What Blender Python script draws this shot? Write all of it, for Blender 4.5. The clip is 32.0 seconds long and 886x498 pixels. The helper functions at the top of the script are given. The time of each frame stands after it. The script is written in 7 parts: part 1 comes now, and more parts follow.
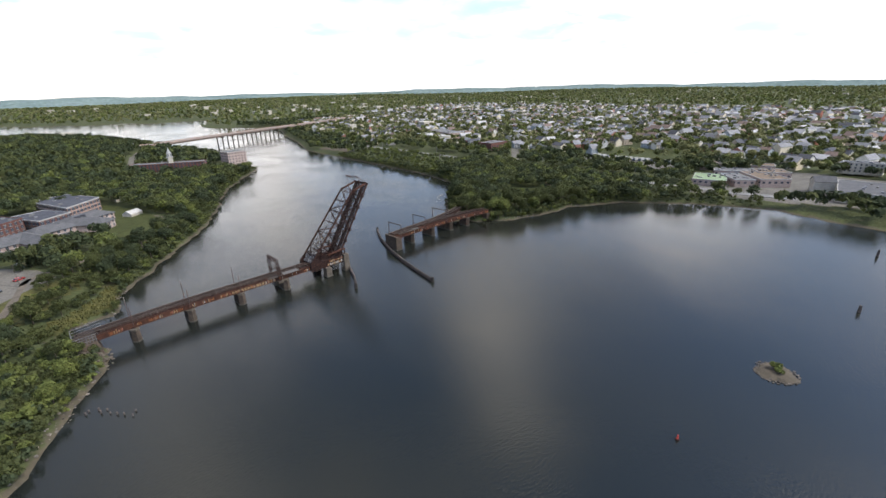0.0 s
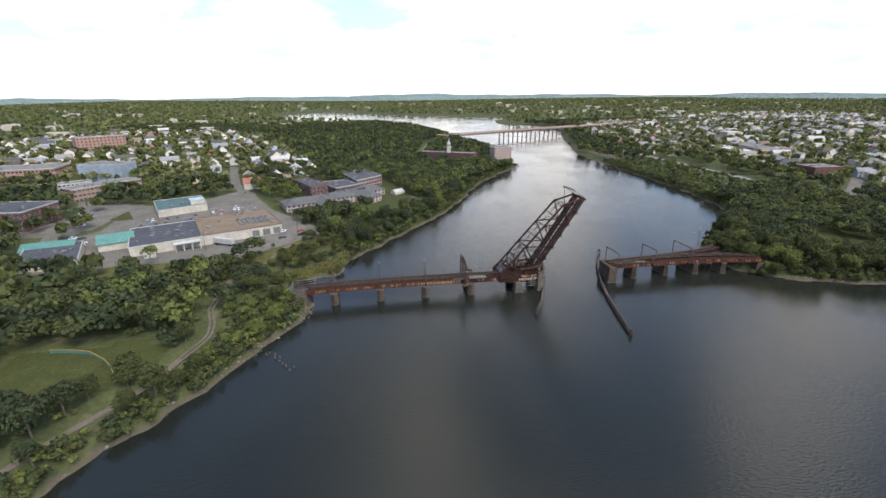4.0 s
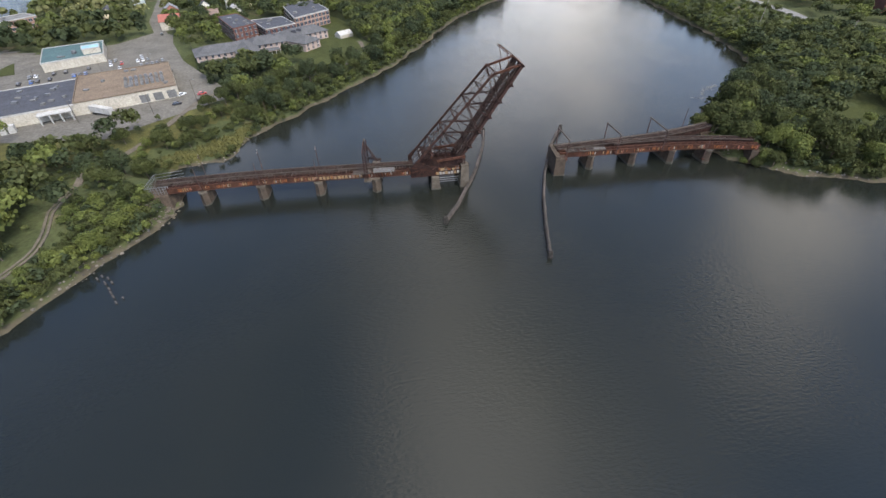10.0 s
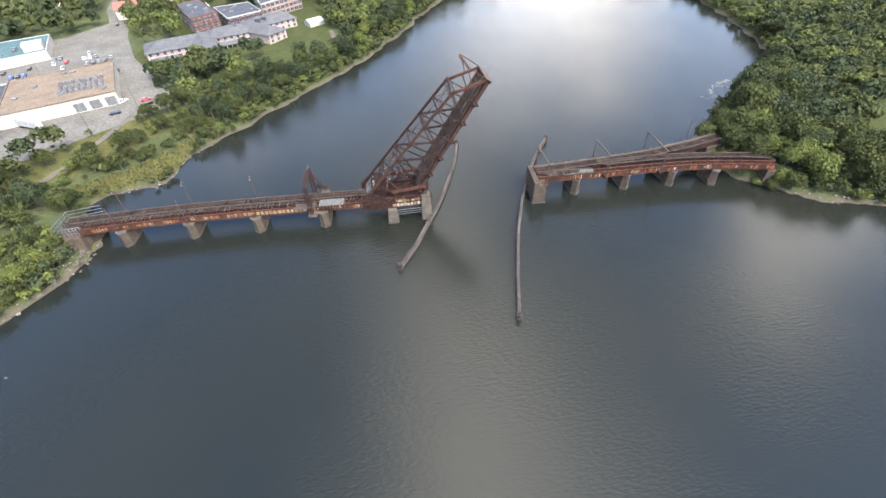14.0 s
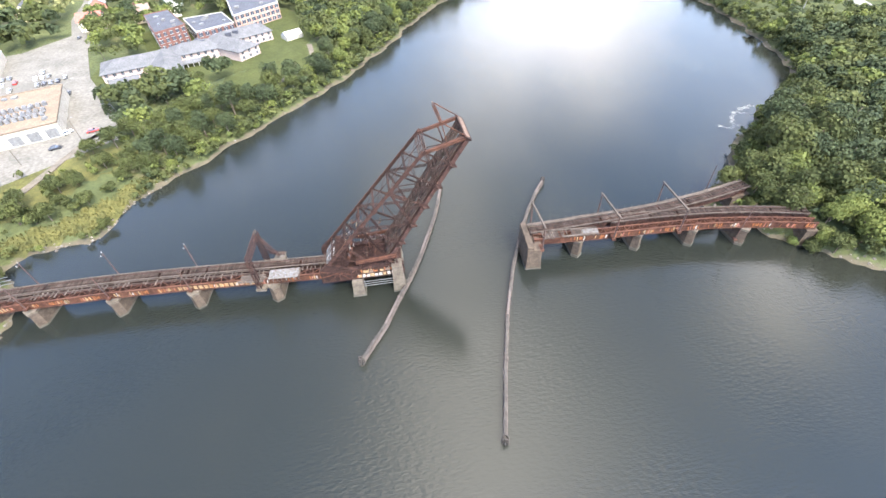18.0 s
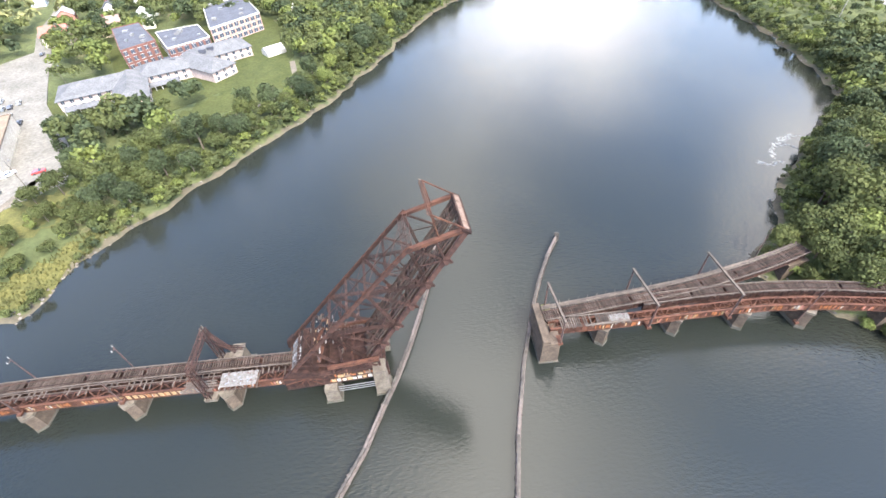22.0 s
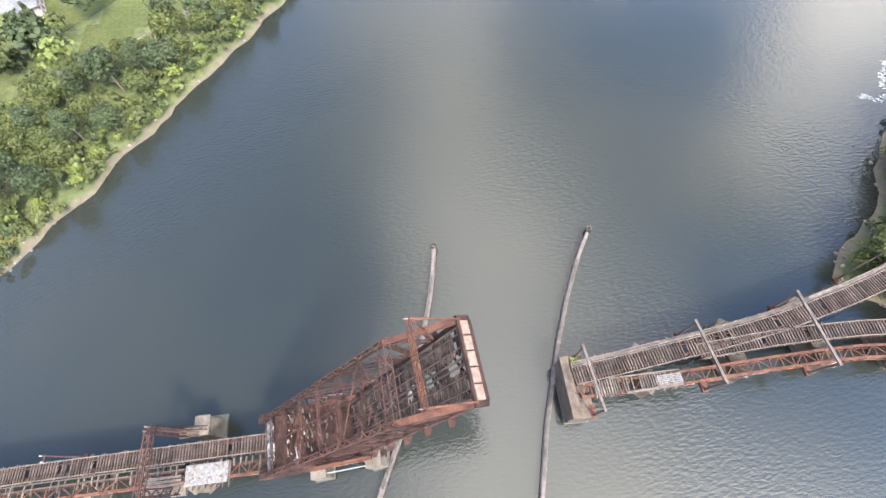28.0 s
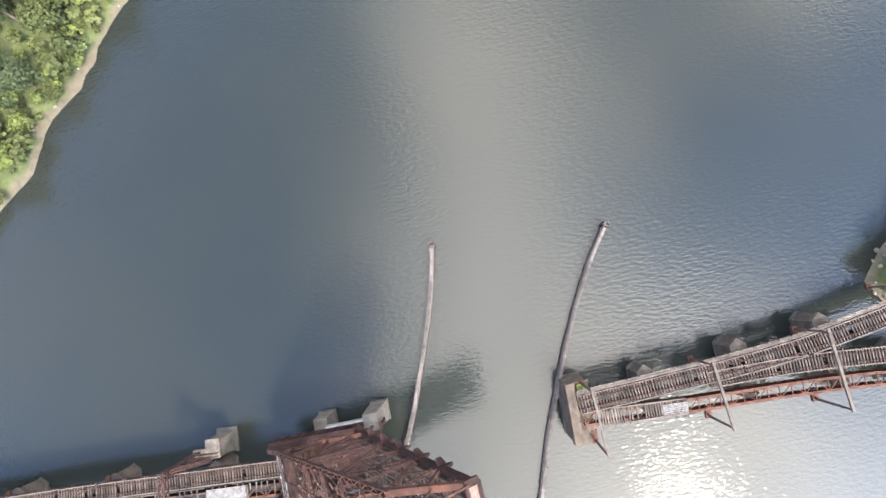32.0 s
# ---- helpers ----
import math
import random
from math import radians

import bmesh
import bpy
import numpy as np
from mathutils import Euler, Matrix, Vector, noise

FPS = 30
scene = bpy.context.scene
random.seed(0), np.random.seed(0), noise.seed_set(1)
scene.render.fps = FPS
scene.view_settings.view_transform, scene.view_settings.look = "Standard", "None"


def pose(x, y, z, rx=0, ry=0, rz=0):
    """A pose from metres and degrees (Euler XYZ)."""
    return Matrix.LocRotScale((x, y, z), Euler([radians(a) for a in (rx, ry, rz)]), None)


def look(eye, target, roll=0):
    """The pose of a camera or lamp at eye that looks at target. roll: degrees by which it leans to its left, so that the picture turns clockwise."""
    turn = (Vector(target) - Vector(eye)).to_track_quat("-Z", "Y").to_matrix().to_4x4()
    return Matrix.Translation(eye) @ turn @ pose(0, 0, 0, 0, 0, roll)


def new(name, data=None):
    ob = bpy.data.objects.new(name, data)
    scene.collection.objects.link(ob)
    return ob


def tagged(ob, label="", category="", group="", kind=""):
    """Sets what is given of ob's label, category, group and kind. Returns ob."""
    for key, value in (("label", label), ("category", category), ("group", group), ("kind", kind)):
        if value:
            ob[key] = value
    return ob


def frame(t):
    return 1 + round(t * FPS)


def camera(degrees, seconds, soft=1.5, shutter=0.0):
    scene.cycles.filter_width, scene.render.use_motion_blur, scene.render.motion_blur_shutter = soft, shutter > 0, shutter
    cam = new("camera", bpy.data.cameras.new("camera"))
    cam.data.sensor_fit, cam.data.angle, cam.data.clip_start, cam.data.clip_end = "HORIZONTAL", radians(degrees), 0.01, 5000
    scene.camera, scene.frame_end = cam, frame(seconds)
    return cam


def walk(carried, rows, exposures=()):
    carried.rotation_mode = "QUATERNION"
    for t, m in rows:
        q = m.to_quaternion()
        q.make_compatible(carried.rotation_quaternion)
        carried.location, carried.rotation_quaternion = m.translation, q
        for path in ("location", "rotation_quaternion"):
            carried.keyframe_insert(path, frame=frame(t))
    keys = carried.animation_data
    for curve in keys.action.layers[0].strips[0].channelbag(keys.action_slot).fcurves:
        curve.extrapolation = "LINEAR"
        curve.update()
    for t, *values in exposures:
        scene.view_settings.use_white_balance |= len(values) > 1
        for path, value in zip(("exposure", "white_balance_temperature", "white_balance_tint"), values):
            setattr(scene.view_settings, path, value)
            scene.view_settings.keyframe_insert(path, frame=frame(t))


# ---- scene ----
cam = camera(90.6, 32.0)
PATH = [
    (0, (-94.197, -188.093, 86.226), (-92.9154, -186.7259, 85.5285), -1.50),
    (0.5, (-89.074, -187.737, 86.032), (-87.9066, -186.2705, 85.3351), -1.42),
    (1, (-84.088, -187.046, 85.744), (-83.1001, -185.4504, 85.0546), -1.16),
    (1.5, (-79.215, -186.181, 85.461), (-78.3977, -184.4897, 84.7758), -1.00),
    (2, (-74.476, -185.210, 85.259), (-73.8176, -183.4495, 84.5761), -0.86),
    (2.5, (-69.879, -184.087, 85.164), (-69.3953, -182.2692, 84.4854), -0.62),
    (3, (-65.344, -182.687, 85.111), (-65.0129, -180.8338, 84.4346), -0.42),
    (3.5, (-60.814, -180.971, 85.048), (-60.5446, -179.1081, 84.3735), -0.39),
    (5.5, (-42.254, -170.847, 84.444), (-42.0469, -168.9755, 83.7693), -0.60),
    (6, (-37.924, -167.814, 84.457), (-37.7256, -165.9418, 83.7822), -0.52),
    (6.5, (-33.734, -164.604, 84.514), (-33.5426, -162.7322, 83.8370), -0.48),
    (7, (-29.706, -161.277, 84.584), (-29.5201, -159.4050, 83.9051), -0.42),
    (7.5, (-25.897, -157.972, 84.649), (-25.7147, -156.1000, 83.9689), -0.40),
    (8, (-22.311, -154.726, 84.728), (-22.1304, -152.8547, 84.0465), -0.40),
    (8.5, (-18.892, -151.516, 84.853), (-18.7135, -149.6449, 84.1696), -0.38),
    (9, (-15.538, -148.279, 85.071), (-15.3727, -146.4826, 84.2083), -0.38),
    (9.5, (-12.177, -144.932, 85.423), (-12.0322, -143.2589, 84.3380), -0.62),
    (10, (-8.855, -141.432, 85.895), (-8.7315, -139.9087, 84.6056), -1.22),
    (10.5, (-5.733, -137.821, 86.400), (-5.6225, -136.3528, 85.0469), -1.64),
    (11, (-2.951, -134.186, 86.835), (-2.8518, -132.7223, 85.4748), -1.76),
    (11.5, (-0.528, -130.582, 87.140), (-0.4304, -129.1219, 85.7765), -1.90),
    (12, (1.610, -127.008, 87.319), (1.7056, -125.5494, 85.9539), -2.10),
    (12.5, (3.554, -123.431, 87.404), (3.6444, -121.9735, 86.0371), -2.29),
    (13, (5.371, -119.822, 87.418), (5.4564, -118.3659, 86.0494), -2.41),
    (13.5, (7.103, -116.168, 87.381), (7.1891, -114.7128, 86.0112), -2.50),
    (14, (8.756, -112.478, 87.330), (8.8401, -111.0250, 85.9577), -2.60),
    (14.5, (10.310, -108.763, 87.277), (10.3917, -107.3104, 85.9043), -2.70),
    (16.5, (15.476, -93.689, 87.095), (15.5531, -92.2424, 85.7168), -2.90),
    (17, (16.560, -89.893, 87.126), (16.6393, -88.4481, 85.7461), -2.92),
    (17.5, (17.558, -86.098, 87.173), (17.6329, -84.6545, 85.7912), -2.98),
    (18, (18.474, -82.315, 87.209), (18.5461, -80.8741, 85.8242), -3.02),
    (18.5, (19.306, -78.539, 87.193), (19.3783, -77.1011, 85.8058), -3.10),
    (19, (20.031, -74.756, 87.127), (20.1045, -73.3193, 85.7368), -3.20),
    (19.5, (20.635, -70.961, 87.025), (20.7058, -69.5246, 85.6346), -3.30),
    (20, (21.132, -67.165, 86.906), (21.1987, -65.7291, 85.5150), -3.38),
    (20.5, (21.563, -63.377, 86.794), (21.6284, -61.9427, 85.4024), -3.42),
    (21, (21.971, -59.602, 86.711), (22.0367, -58.1703, 85.3165), -3.50),
    (21.5, (22.380, -55.838, 86.658), (22.4443, -54.4086, 85.2614), -3.60),
    (22, (22.794, -52.085, 86.615), (22.8561, -50.6572, 85.2162), -3.68),
    (22.5, (23.208, -48.336, 86.569), (23.2702, -46.9098, 85.1679), -3.72),
    (23, (23.602, -44.572, 86.542), (23.6639, -43.1485, 85.1386), -3.78),
    (23.5, (23.942, -40.766, 86.592), (24.0047, -39.3448, 85.1857), -3.82),
    (24, (24.196, -36.894, 86.776), (24.2570, -35.4915, 85.3514), -3.88),
    (24.5, (24.384, -32.974, 87.091), (24.4409, -31.5977, 85.6406), -4.02),
    (25, (24.619, -29.106, 87.409), (24.6706, -27.7610, 85.9298), -4.28),
    (25.5, (24.947, -25.346, 87.664), (24.9918, -24.0345, 86.1546), -4.61),
    (27.5, (27.115, -11.495, 87.926), (27.1114, -10.4739, 86.2068), -7.88),
    (28, (27.481, -7.532, 88.035), (27.4602, -6.6335, 86.2487), -8.95),
    (28.5, (27.803, -3.395, 88.155), (27.7625, -2.6470, 86.3004), -10.71),
    (29, (28.124, 0.847, 88.262), (28.0698, 1.4628, 86.3604), -12.96),
    (29.5, (28.516, 5.044, 88.314), (28.4505, 5.5625, 86.3838), -15.23),
    (30, (28.994, 9.158, 88.302), (28.9212, 9.6222, 86.3576), -16.83),
    (30.5, (29.540, 13.224, 88.233), (29.4598, 13.6465, 86.2800), -18.95),
    (31, (30.112, 17.310, 88.122), (30.0247, 17.6661, 86.1562), -23.19),
    (31.5, (30.639, 21.506, 87.986), (30.5399, 21.7898, 86.0087), -27.81),
    (32, (31.035, 25.895, 87.842), (30.9340, 26.1247, 85.8575), -32.29),
]
EXPOSURE = [(0, -0.18), (8.5, -0.15), (10, 0.02), (11, 0.32), (12, 0.58), (14, 1.0), (16.5, 1.48), (18, 1.64), (25, 1.76), (28, 1.88), (32, 1.85)]
walk(cam, [(t, look(eye, target, roll)) for t, eye, target, roll in PATH], EXPOSURE)
# ---- light ----
# azimuth from north, height, spread (degrees) and weight of the thicker clouds
CLOUD_BANKS = ((6, 77, 24, 0.26), (11, 62, 9, 0.16), (49, 30, 8, 0.2), (55, 41, 9, 0.11), (17, 16, 10, 0.12), (9, 29, 11, 0.09), (72, 18, 9, 0.11), (150, 62, 22, 0.25),
               (-64, 47, 25, -0.38), (-12, 52, 14, 0.05), (-4, 17, 7, -0.13), (-42, 13, 9, -0.1), (33, 22, 6, -0.09), (31, 36, 8, -0.06), (4, 38, 13, 0.035), (85, 40, 15, -0.16), (64, 50, 8, -0.1))
SUN_DIR = Vector((0.42, -0.72, 1.0)).normalized()
world = bpy.data.worlds.new("sky")
scene.world = world
world.use_nodes = True
wt = world.node_tree
wt.nodes.clear()
w_out = wt.nodes.new("ShaderNodeOutputWorld")
w_bg = wt.nodes.new("ShaderNodeBackground")
w_bg.inputs["Strength"].default_value = 0.098
sky = wt.nodes.new("ShaderNodeTexSky")
sky.sky_type = "NISHITA"
sky.sun_disc = False
sky.sun_elevation = math.asin(SUN_DIR.z)
sky.sun_rotation = math.atan2(SUN_DIR.x, SUN_DIR.y)
sky.air_density, sky.dust_density, sky.ozone_density = 1.0, 1.5, 1.0
# broken cumulus: noise laid on a flat cloud deck, thicker towards the horizon
w_tc = wt.nodes.new("ShaderNodeTexCoord")
w_sep = wt.nodes.new("ShaderNodeSeparateXYZ")
wt.links.new(w_tc.outputs["Generated"], w_sep.inputs[0])


def wmath(op, a, b=None, clamp=False):
    n = wt.nodes.new("ShaderNodeMath")
    n.operation, n.use_clamp = op, clamp
    for i, v in enumerate((a, b)):
        if v is None:
            continue
        if isinstance(v, (int, float)):
            n.inputs[i].default_value = v
        else:
            wt.links.new(v, n.inputs[i])
    return n.outputs[0]


w_h = wmath("MAXIMUM", w_sep.outputs["Z"], 0.0)
w_den = wmath("ADD", w_h, 0.13)
w_comb = wt.nodes.new("ShaderNodeCombineXYZ")
wt.links.new(wmath("DIVIDE", w_sep.outputs["X"], w_den), w_comb.inputs[0])
wt.links.new(wmath("DIVIDE", w_sep.outputs["Y"], w_den), w_comb.inputs[1])
w_noise = wt.nodes.new("ShaderNodeTexNoise")
w_noise.inputs["Scale"].default_value = 1.5
w_noise.inputs["Detail"].default_value = 7.0
w_noise.inputs["Roughness"].default_value = 0.56
w_noise.inputs["Distortion"].default_value = 0.25
wt.links.new(w_comb.outputs[0], w_noise.inputs["Vector"])
w_low = wmath("MULTIPLY", wmath("SUBTRACT", 0.21, w_h), 0.8)


def cloud_bank(azimuth, height, spread, amount):
    """A broad bank of thicker cloud round one direction of the sky."""
    d = wt.nodes.new("ShaderNodeVectorMath")
    d.operation = "DOT_PRODUCT"
    a, e = radians(azimuth), radians(height)
    d.inputs[1].default_value = (math.sin(a) * math.cos(e), math.cos(a) * math.cos(e), math.sin(e))
    wt.links.new(w_tc.outputs["Generated"], d.inputs[0])
    away = wmath("SUBTRACT", 1.0, d.outputs["Value"])
    return wmath("MULTIPLY", wmath("EXPONENT", wmath("DIVIDE", away, -(1.0 - math.cos(radians(spread))))), amount)


w_banks = wmath("ADD", 0.0, 0.0)
for bank in CLOUD_BANKS:
    w_banks = wmath("ADD", w_banks, cloud_bank(*bank))
w_cov = wmath("ADD", wmath("ADD", w_noise.outputs["Fac"], wmath("MAXIMUM", w_low, 0.0)), wmath("SUBTRACT", w_banks, 0.045))
w_ramp = wt.nodes.new("ShaderNodeMapRange")
w_ramp.interpolation_type = "SMOOTHSTEP"
w_ramp.inputs["From Min"].default_value = 0.37
w_ramp.inputs["From Max"].default_value = 0.70
wt.links.new(w_cov, w_ramp.inputs["Value"])
w_shade = wt.nodes.new("ShaderNodeMapRange")
w_shade.inputs["From Min"].default_value, w_shade.inputs["From Max"].default_value = 0.42, 0.66
w_shade.inputs["To Min"].default_value, w_shade.inputs["To Max"].default_value = 13.5, 30.0
w_shade.clamp = False
w_puff = wt.nodes.new("ShaderNodeTexNoise")
w_puff.inputs["Scale"].default_value, w_puff.inputs["Detail"].default_value = 1.3, 5.0
w_shift = wt.nodes.new("ShaderNodeVectorMath")
w_shift.operation = "ADD"
w_shift.inputs[1].default_value = (3.7, 1.9, 0.4)
wt.links.new(w_comb.outputs[0], w_shift.inputs[0])
wt.links.new(w_shift.outputs[0], w_puff.inputs["Vector"])
wt.links.new(wmath("ADD", w_puff.outputs["Fac"], wmath("MULTIPLY", wmath("MAXIMUM", w_banks, 0.0), 0.9)), w_shade.inputs["Value"])
w_ccol = wt.nodes.new("ShaderNodeVectorMath")
w_ccol.operation = "SCALE"
w_ccol.inputs[0].default_value = (1.06, 1.0, 0.96)
# sunlit cloud sides far off make the low sky the brightest
w_far = wmath("ADD", wmath("MULTIPLY", wmath("POWER", wmath("SUBTRACT", 1.0, w_h), 6.0), 0.12), 1.0)
wt.links.new(wmath("MULTIPLY", wmath("MAXIMUM", w_shade.outputs[0], 13.0), w_far), w_ccol.inputs["Scale"])
w_mix = wt.nodes.new("ShaderNodeMix")
w_mix.data_type = "RGBA"
wt.links.new(w_ramp.outputs[0], w_mix.inputs["Factor"])
w_blue = wt.nodes.new("ShaderNodeVectorMath")
w_blue.operation = "MULTIPLY"
w_blue.inputs[1].default_value = (2.02, 2.68, 3.52)
wt.links.new(sky.outputs[0], w_blue.inputs[0])
# the blue pales to milky haze low down
w_haze = wt.nodes.new("ShaderNodeMix")
w_haze.data_type = "RGBA"
w_haze.inputs["B"].default_value = (11.4, 12.3, 13.5, 1)
wt.links.new(wmath("MULTIPLY", wmath("POWER", wmath("SUBTRACT", 1.0, w_h), 2.4), 0.85), w_haze.inputs["Factor"])
wt.links.new(w_blue.outputs[0], w_haze.inputs["A"])
wt.links.new(w_haze.outputs["Result"], w_mix.inputs["A"])
wt.links.new(w_ccol.outputs[0], w_mix.inputs["B"])
# the veil of bright thin cloud round the hidden sun
w_dot = wt.nodes.new("ShaderNodeVectorMath")
w_dot.operation = "DOT_PRODUCT"
w_dot.inputs[1].default_value = SUN_DIR
wt.links.new(w_tc.outputs["Generated"], w_dot.inputs[0])
w_glow = wmath("ADD", wmath("MULTIPLY", wmath("POWER", wmath("MAXIMUM", w_dot.outputs["Value"], 0.0), 6.0), 1.9), 1.0)
w_lit = wt.nodes.new("ShaderNodeVectorMath")
w_lit.operation = "SCALE"
wt.links.new(w_mix.outputs["Result"], w_lit.inputs[0])
wt.links.new(w_glow, w_lit.inputs["Scale"])
wt.links.new(w_lit.outputs[0], w_bg.inputs["Color"])
wt.links.new(w_bg.outputs[0], w_out.inputs[0])

sun_data = bpy.data.lights.new("sun", "SUN")
sun_data.energy, sun_data.angle, sun_data.color = 3.3, radians(6), (1.0, 0.93, 0.80)
sun = new("sun", sun_data)
sun.matrix_world = look(SUN_DIR * 500, (0, 0, 0))


# ---- materials ----
def material(name, a, b=None, size=1.0, rough=0.8, metal=0.0, bump=0.0, fine=None, per="", third=None, spec=0.12, third_at=0.62):
    """Two colours mixed by noise at two scales; per: 'object' or 'island' shifts the brightness piece by piece; third: a stain colour."""
    m = bpy.data.materials.new(name)
    m.use_nodes = True
    t = m.node_tree
    p = t.nodes["Principled BSDF"]
    p.inputs["Roughness"].default_value = rough
    p.inputs["Metallic"].default_value = metal
    p.inputs["Specular IOR Level"].default_value = spec
    b = b or tuple(c * 0.7 for c in a)
    geo = t.nodes.new("ShaderNodeNewGeometry")

    def noise_node(scale, detail, rgh=0.6):
        n = t.nodes.new("ShaderNodeTexNoise")
        n.inputs["Scale"].default_value, n.inputs["Detail"].default_value, n.inputs["Roughness"].default_value = scale, detail, rgh
        t.links.new(geo.outputs["Position"], n.inputs["Vector"])
        return n.outputs["Fac"]

    def mixed(fac, c1, c2):
        n = t.nodes.new("ShaderNodeMix")
        n.data_type = "RGBA"
        for i, v in (("Factor", fac), ("A", c1), ("B", c2)):
            if hasattr(v, "is_linked"):
                t.links.new(v, n.inputs[i])
            else:
                n.inputs[i].default_value = (*v, 1) if isinstance(v, tuple) else v
        return n.outputs["Result"]

    def span(v, lo, hi, to0=0.0, to1=1.0):
        n = t.nodes.new("ShaderNodeMapRange")
        n.inputs["From Min"].default_value, n.inputs["From Max"].default_value = lo, hi
        n.inputs["To Min"].default_value, n.inputs["To Max"].default_value = to0, to1
        t.links.new(v, n.inputs["Value"])
        return n.outputs[0]

    coarse = noise_node(1.0 / size, 5.0)
    small = noise_node(fine or 7.0 / size, 3.0)
    col = mixed(span(coarse, 0.35, 0.65), a, b)
    if third:
        col = mixed(span(noise_node(0.6 / size, 6.0, 0.7), third_at, third_at + 0.1), col, third)
    hue = t.nodes.new("ShaderNodeHueSaturation")
    t.links.new(col, hue.inputs["Color"])
    val = span(small, 0.3, 0.7, 0.72, 1.25)
    if per:
        low, high = (0.8, 1.22) if per == "leaf" else (0.62, 1.4)
        if per == "object":
            r = t.nodes.new("ShaderNodeObjectInfo").outputs["Random"]
        else:
            r = geo.outputs["Random Per Island"]
        mul = t.nodes.new("ShaderNodeMath")
        mul.operation = "MULTIPLY"
        t.links.new(val, mul.inputs[0])
        t.links.new(span(r, 0, 1, low, high), mul.inputs[1])
        val = mul.outputs[0]
    t.links.new(val, hue.inputs["Value"])
    t.links.new(hue.outputs[0], p.inputs["Base Color"])
    if bump:
        bn = t.nodes.new("ShaderNodeBump")
        bn.inputs["Strength"].default_value, bn.inputs["Distance"].default_value = bump, size * 0.1
        t.links.new(small, bn.inputs["Height"])
        t.links.new(bn.outputs[0], p.inputs["Normal"])
    return m


def leafy(name, a, b, per="leaf"):
    m = material(name, a, b, size=9.0, rough=0.75, per=per, fine=0.5, spec=0.12)
    t = m.node_tree
    p = t.nodes["Principled BSDF"]
    tr = t.nodes.new("ShaderNodeBsdfTranslucent")
    mx = t.nodes.new("ShaderNodeMixShader")
    mx.inputs[0].default_value = 0.32
    t.links.new(p.inputs["Base Color"].links[0].from_socket, tr.inputs["Color"])
    t.links.new(p.outputs[0], mx.inputs[1])
    t.links.new(tr.outputs[0], mx.inputs[2])
    t.links.new(mx.outputs[0], t.nodes["Material Output"].inputs[0])
    return m


# The third colour is paler rust, brightened to stand for sunlit highlights.
M_RUST = material("rusted_steel", (0.043, 0.0225, 0.0178), (0.016, 0.0095, 0.0084), 1.1, 0.85, 0.1, 0.5, per="object", third=(0.135, 0.074, 0.056), third_at=0.62)
M_RUST_OR = material("orange_rust", (0.078, 0.0345, 0.0220), (0.032, 0.0155, 0.0115), 1.6, 0.85, 0.1, 0.3, third=(0.049, 0.030, 0.025))
M_DARKSTEEL = material("dark_steel", (0.05, 0.042, 0.04), (0.09, 0.05, 0.04), 1.5, 0.7, 0.3, 0.2)
M_TIE = material("weathered_ties", (0.056, 0.042, 0.034), (0.028, 0.021, 0.017), 2.0, 0.9, 0, 0.3, per="island")
M_PLANK = material("grey_planks", (0.074, 0.060, 0.049), (0.040, 0.032, 0.027), 1.5, 0.9, 0, 0.3, per="island")
M_CONC = material("stained_concrete", (0.108, 0.092, 0.073), (0.058, 0.047, 0.036), 2.0, 0.9, 0, 0.4, third=(0.076, 0.050, 0.036))
M_STONE = material("pier_stone", (0.080, 0.060, 0.045), (0.042, 0.032, 0.024), 1.6, 0.9, 0, 0.5, third=(0.140, 0.120, 0.095))
M_WETSTONE = material("wet_stone", (0.07, 0.06, 0.05), (0.045, 0.045, 0.035), 1.2, 0.5, 0, 0.4)
M_PILE = material("grey_timber", (0.064, 0.057, 0.050), (0.027, 0.023, 0.020), 1.0, 0.9, 0, 0.4, per="island")
M_DARKPILE = material("dark_timber", (0.06, 0.05, 0.045), (0.10, 0.08, 0.07), 0.8, 0.8, 0, 0.3, per="island")
M_PAINT = [material("paint_white", (0.300, 0.286, 0.266), (0.180, 0.165, 0.148), 0.8, 0.7), material("paint_yellow", (0.450, 0.300, 0.060), (0.360, 0.180, 0.048), 0.8, 0.7),
           material("paint_blue", (0.100, 0.125, 0.150), (0.150, 0.155, 0.160), 0.8, 0.7), material("paint_pink", (0.230, 0.105, 0.085), (0.160, 0.066, 0.045), 0.8, 0.7),
           material("paint_cream", (0.255, 0.185, 0.105), (0.165, 0.100, 0.052), 0.8, 0.7), material("paint_orange", (0.200, 0.078, 0.030), (0.120, 0.045, 0.020), 0.8, 0.75)]
M_ROCK = material("shore_rock", (0.140, 0.122, 0.105), (0.084, 0.073, 0.063), 1.5, 0.9, 0, 0.5, per="island")
# Darkened greens: cloud shade over the near bank is put into the colour.
M_LEAF = leafy("foliage_green", (0.075, 0.083, 0.029), (0.045, 0.054, 0.021))
M_LEAF_OBJ = leafy("foliage_near", (0.067, 0.075, 0.025), (0.040, 0.048, 0.018))
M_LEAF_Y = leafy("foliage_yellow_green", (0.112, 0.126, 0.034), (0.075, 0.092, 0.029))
M_LEAF_D = leafy("foliage_dark", (0.048, 0.060, 0.027), (0.032, 0.042, 0.021))
# Leaf colour paled to stand for sun on the town and distance haze.
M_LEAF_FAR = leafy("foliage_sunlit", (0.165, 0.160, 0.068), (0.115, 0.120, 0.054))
M_BARK = material("bark", (0.12, 0.095, 0.07), (0.07, 0.055, 0.045), 0.8, 0.95, 0, 0.4)
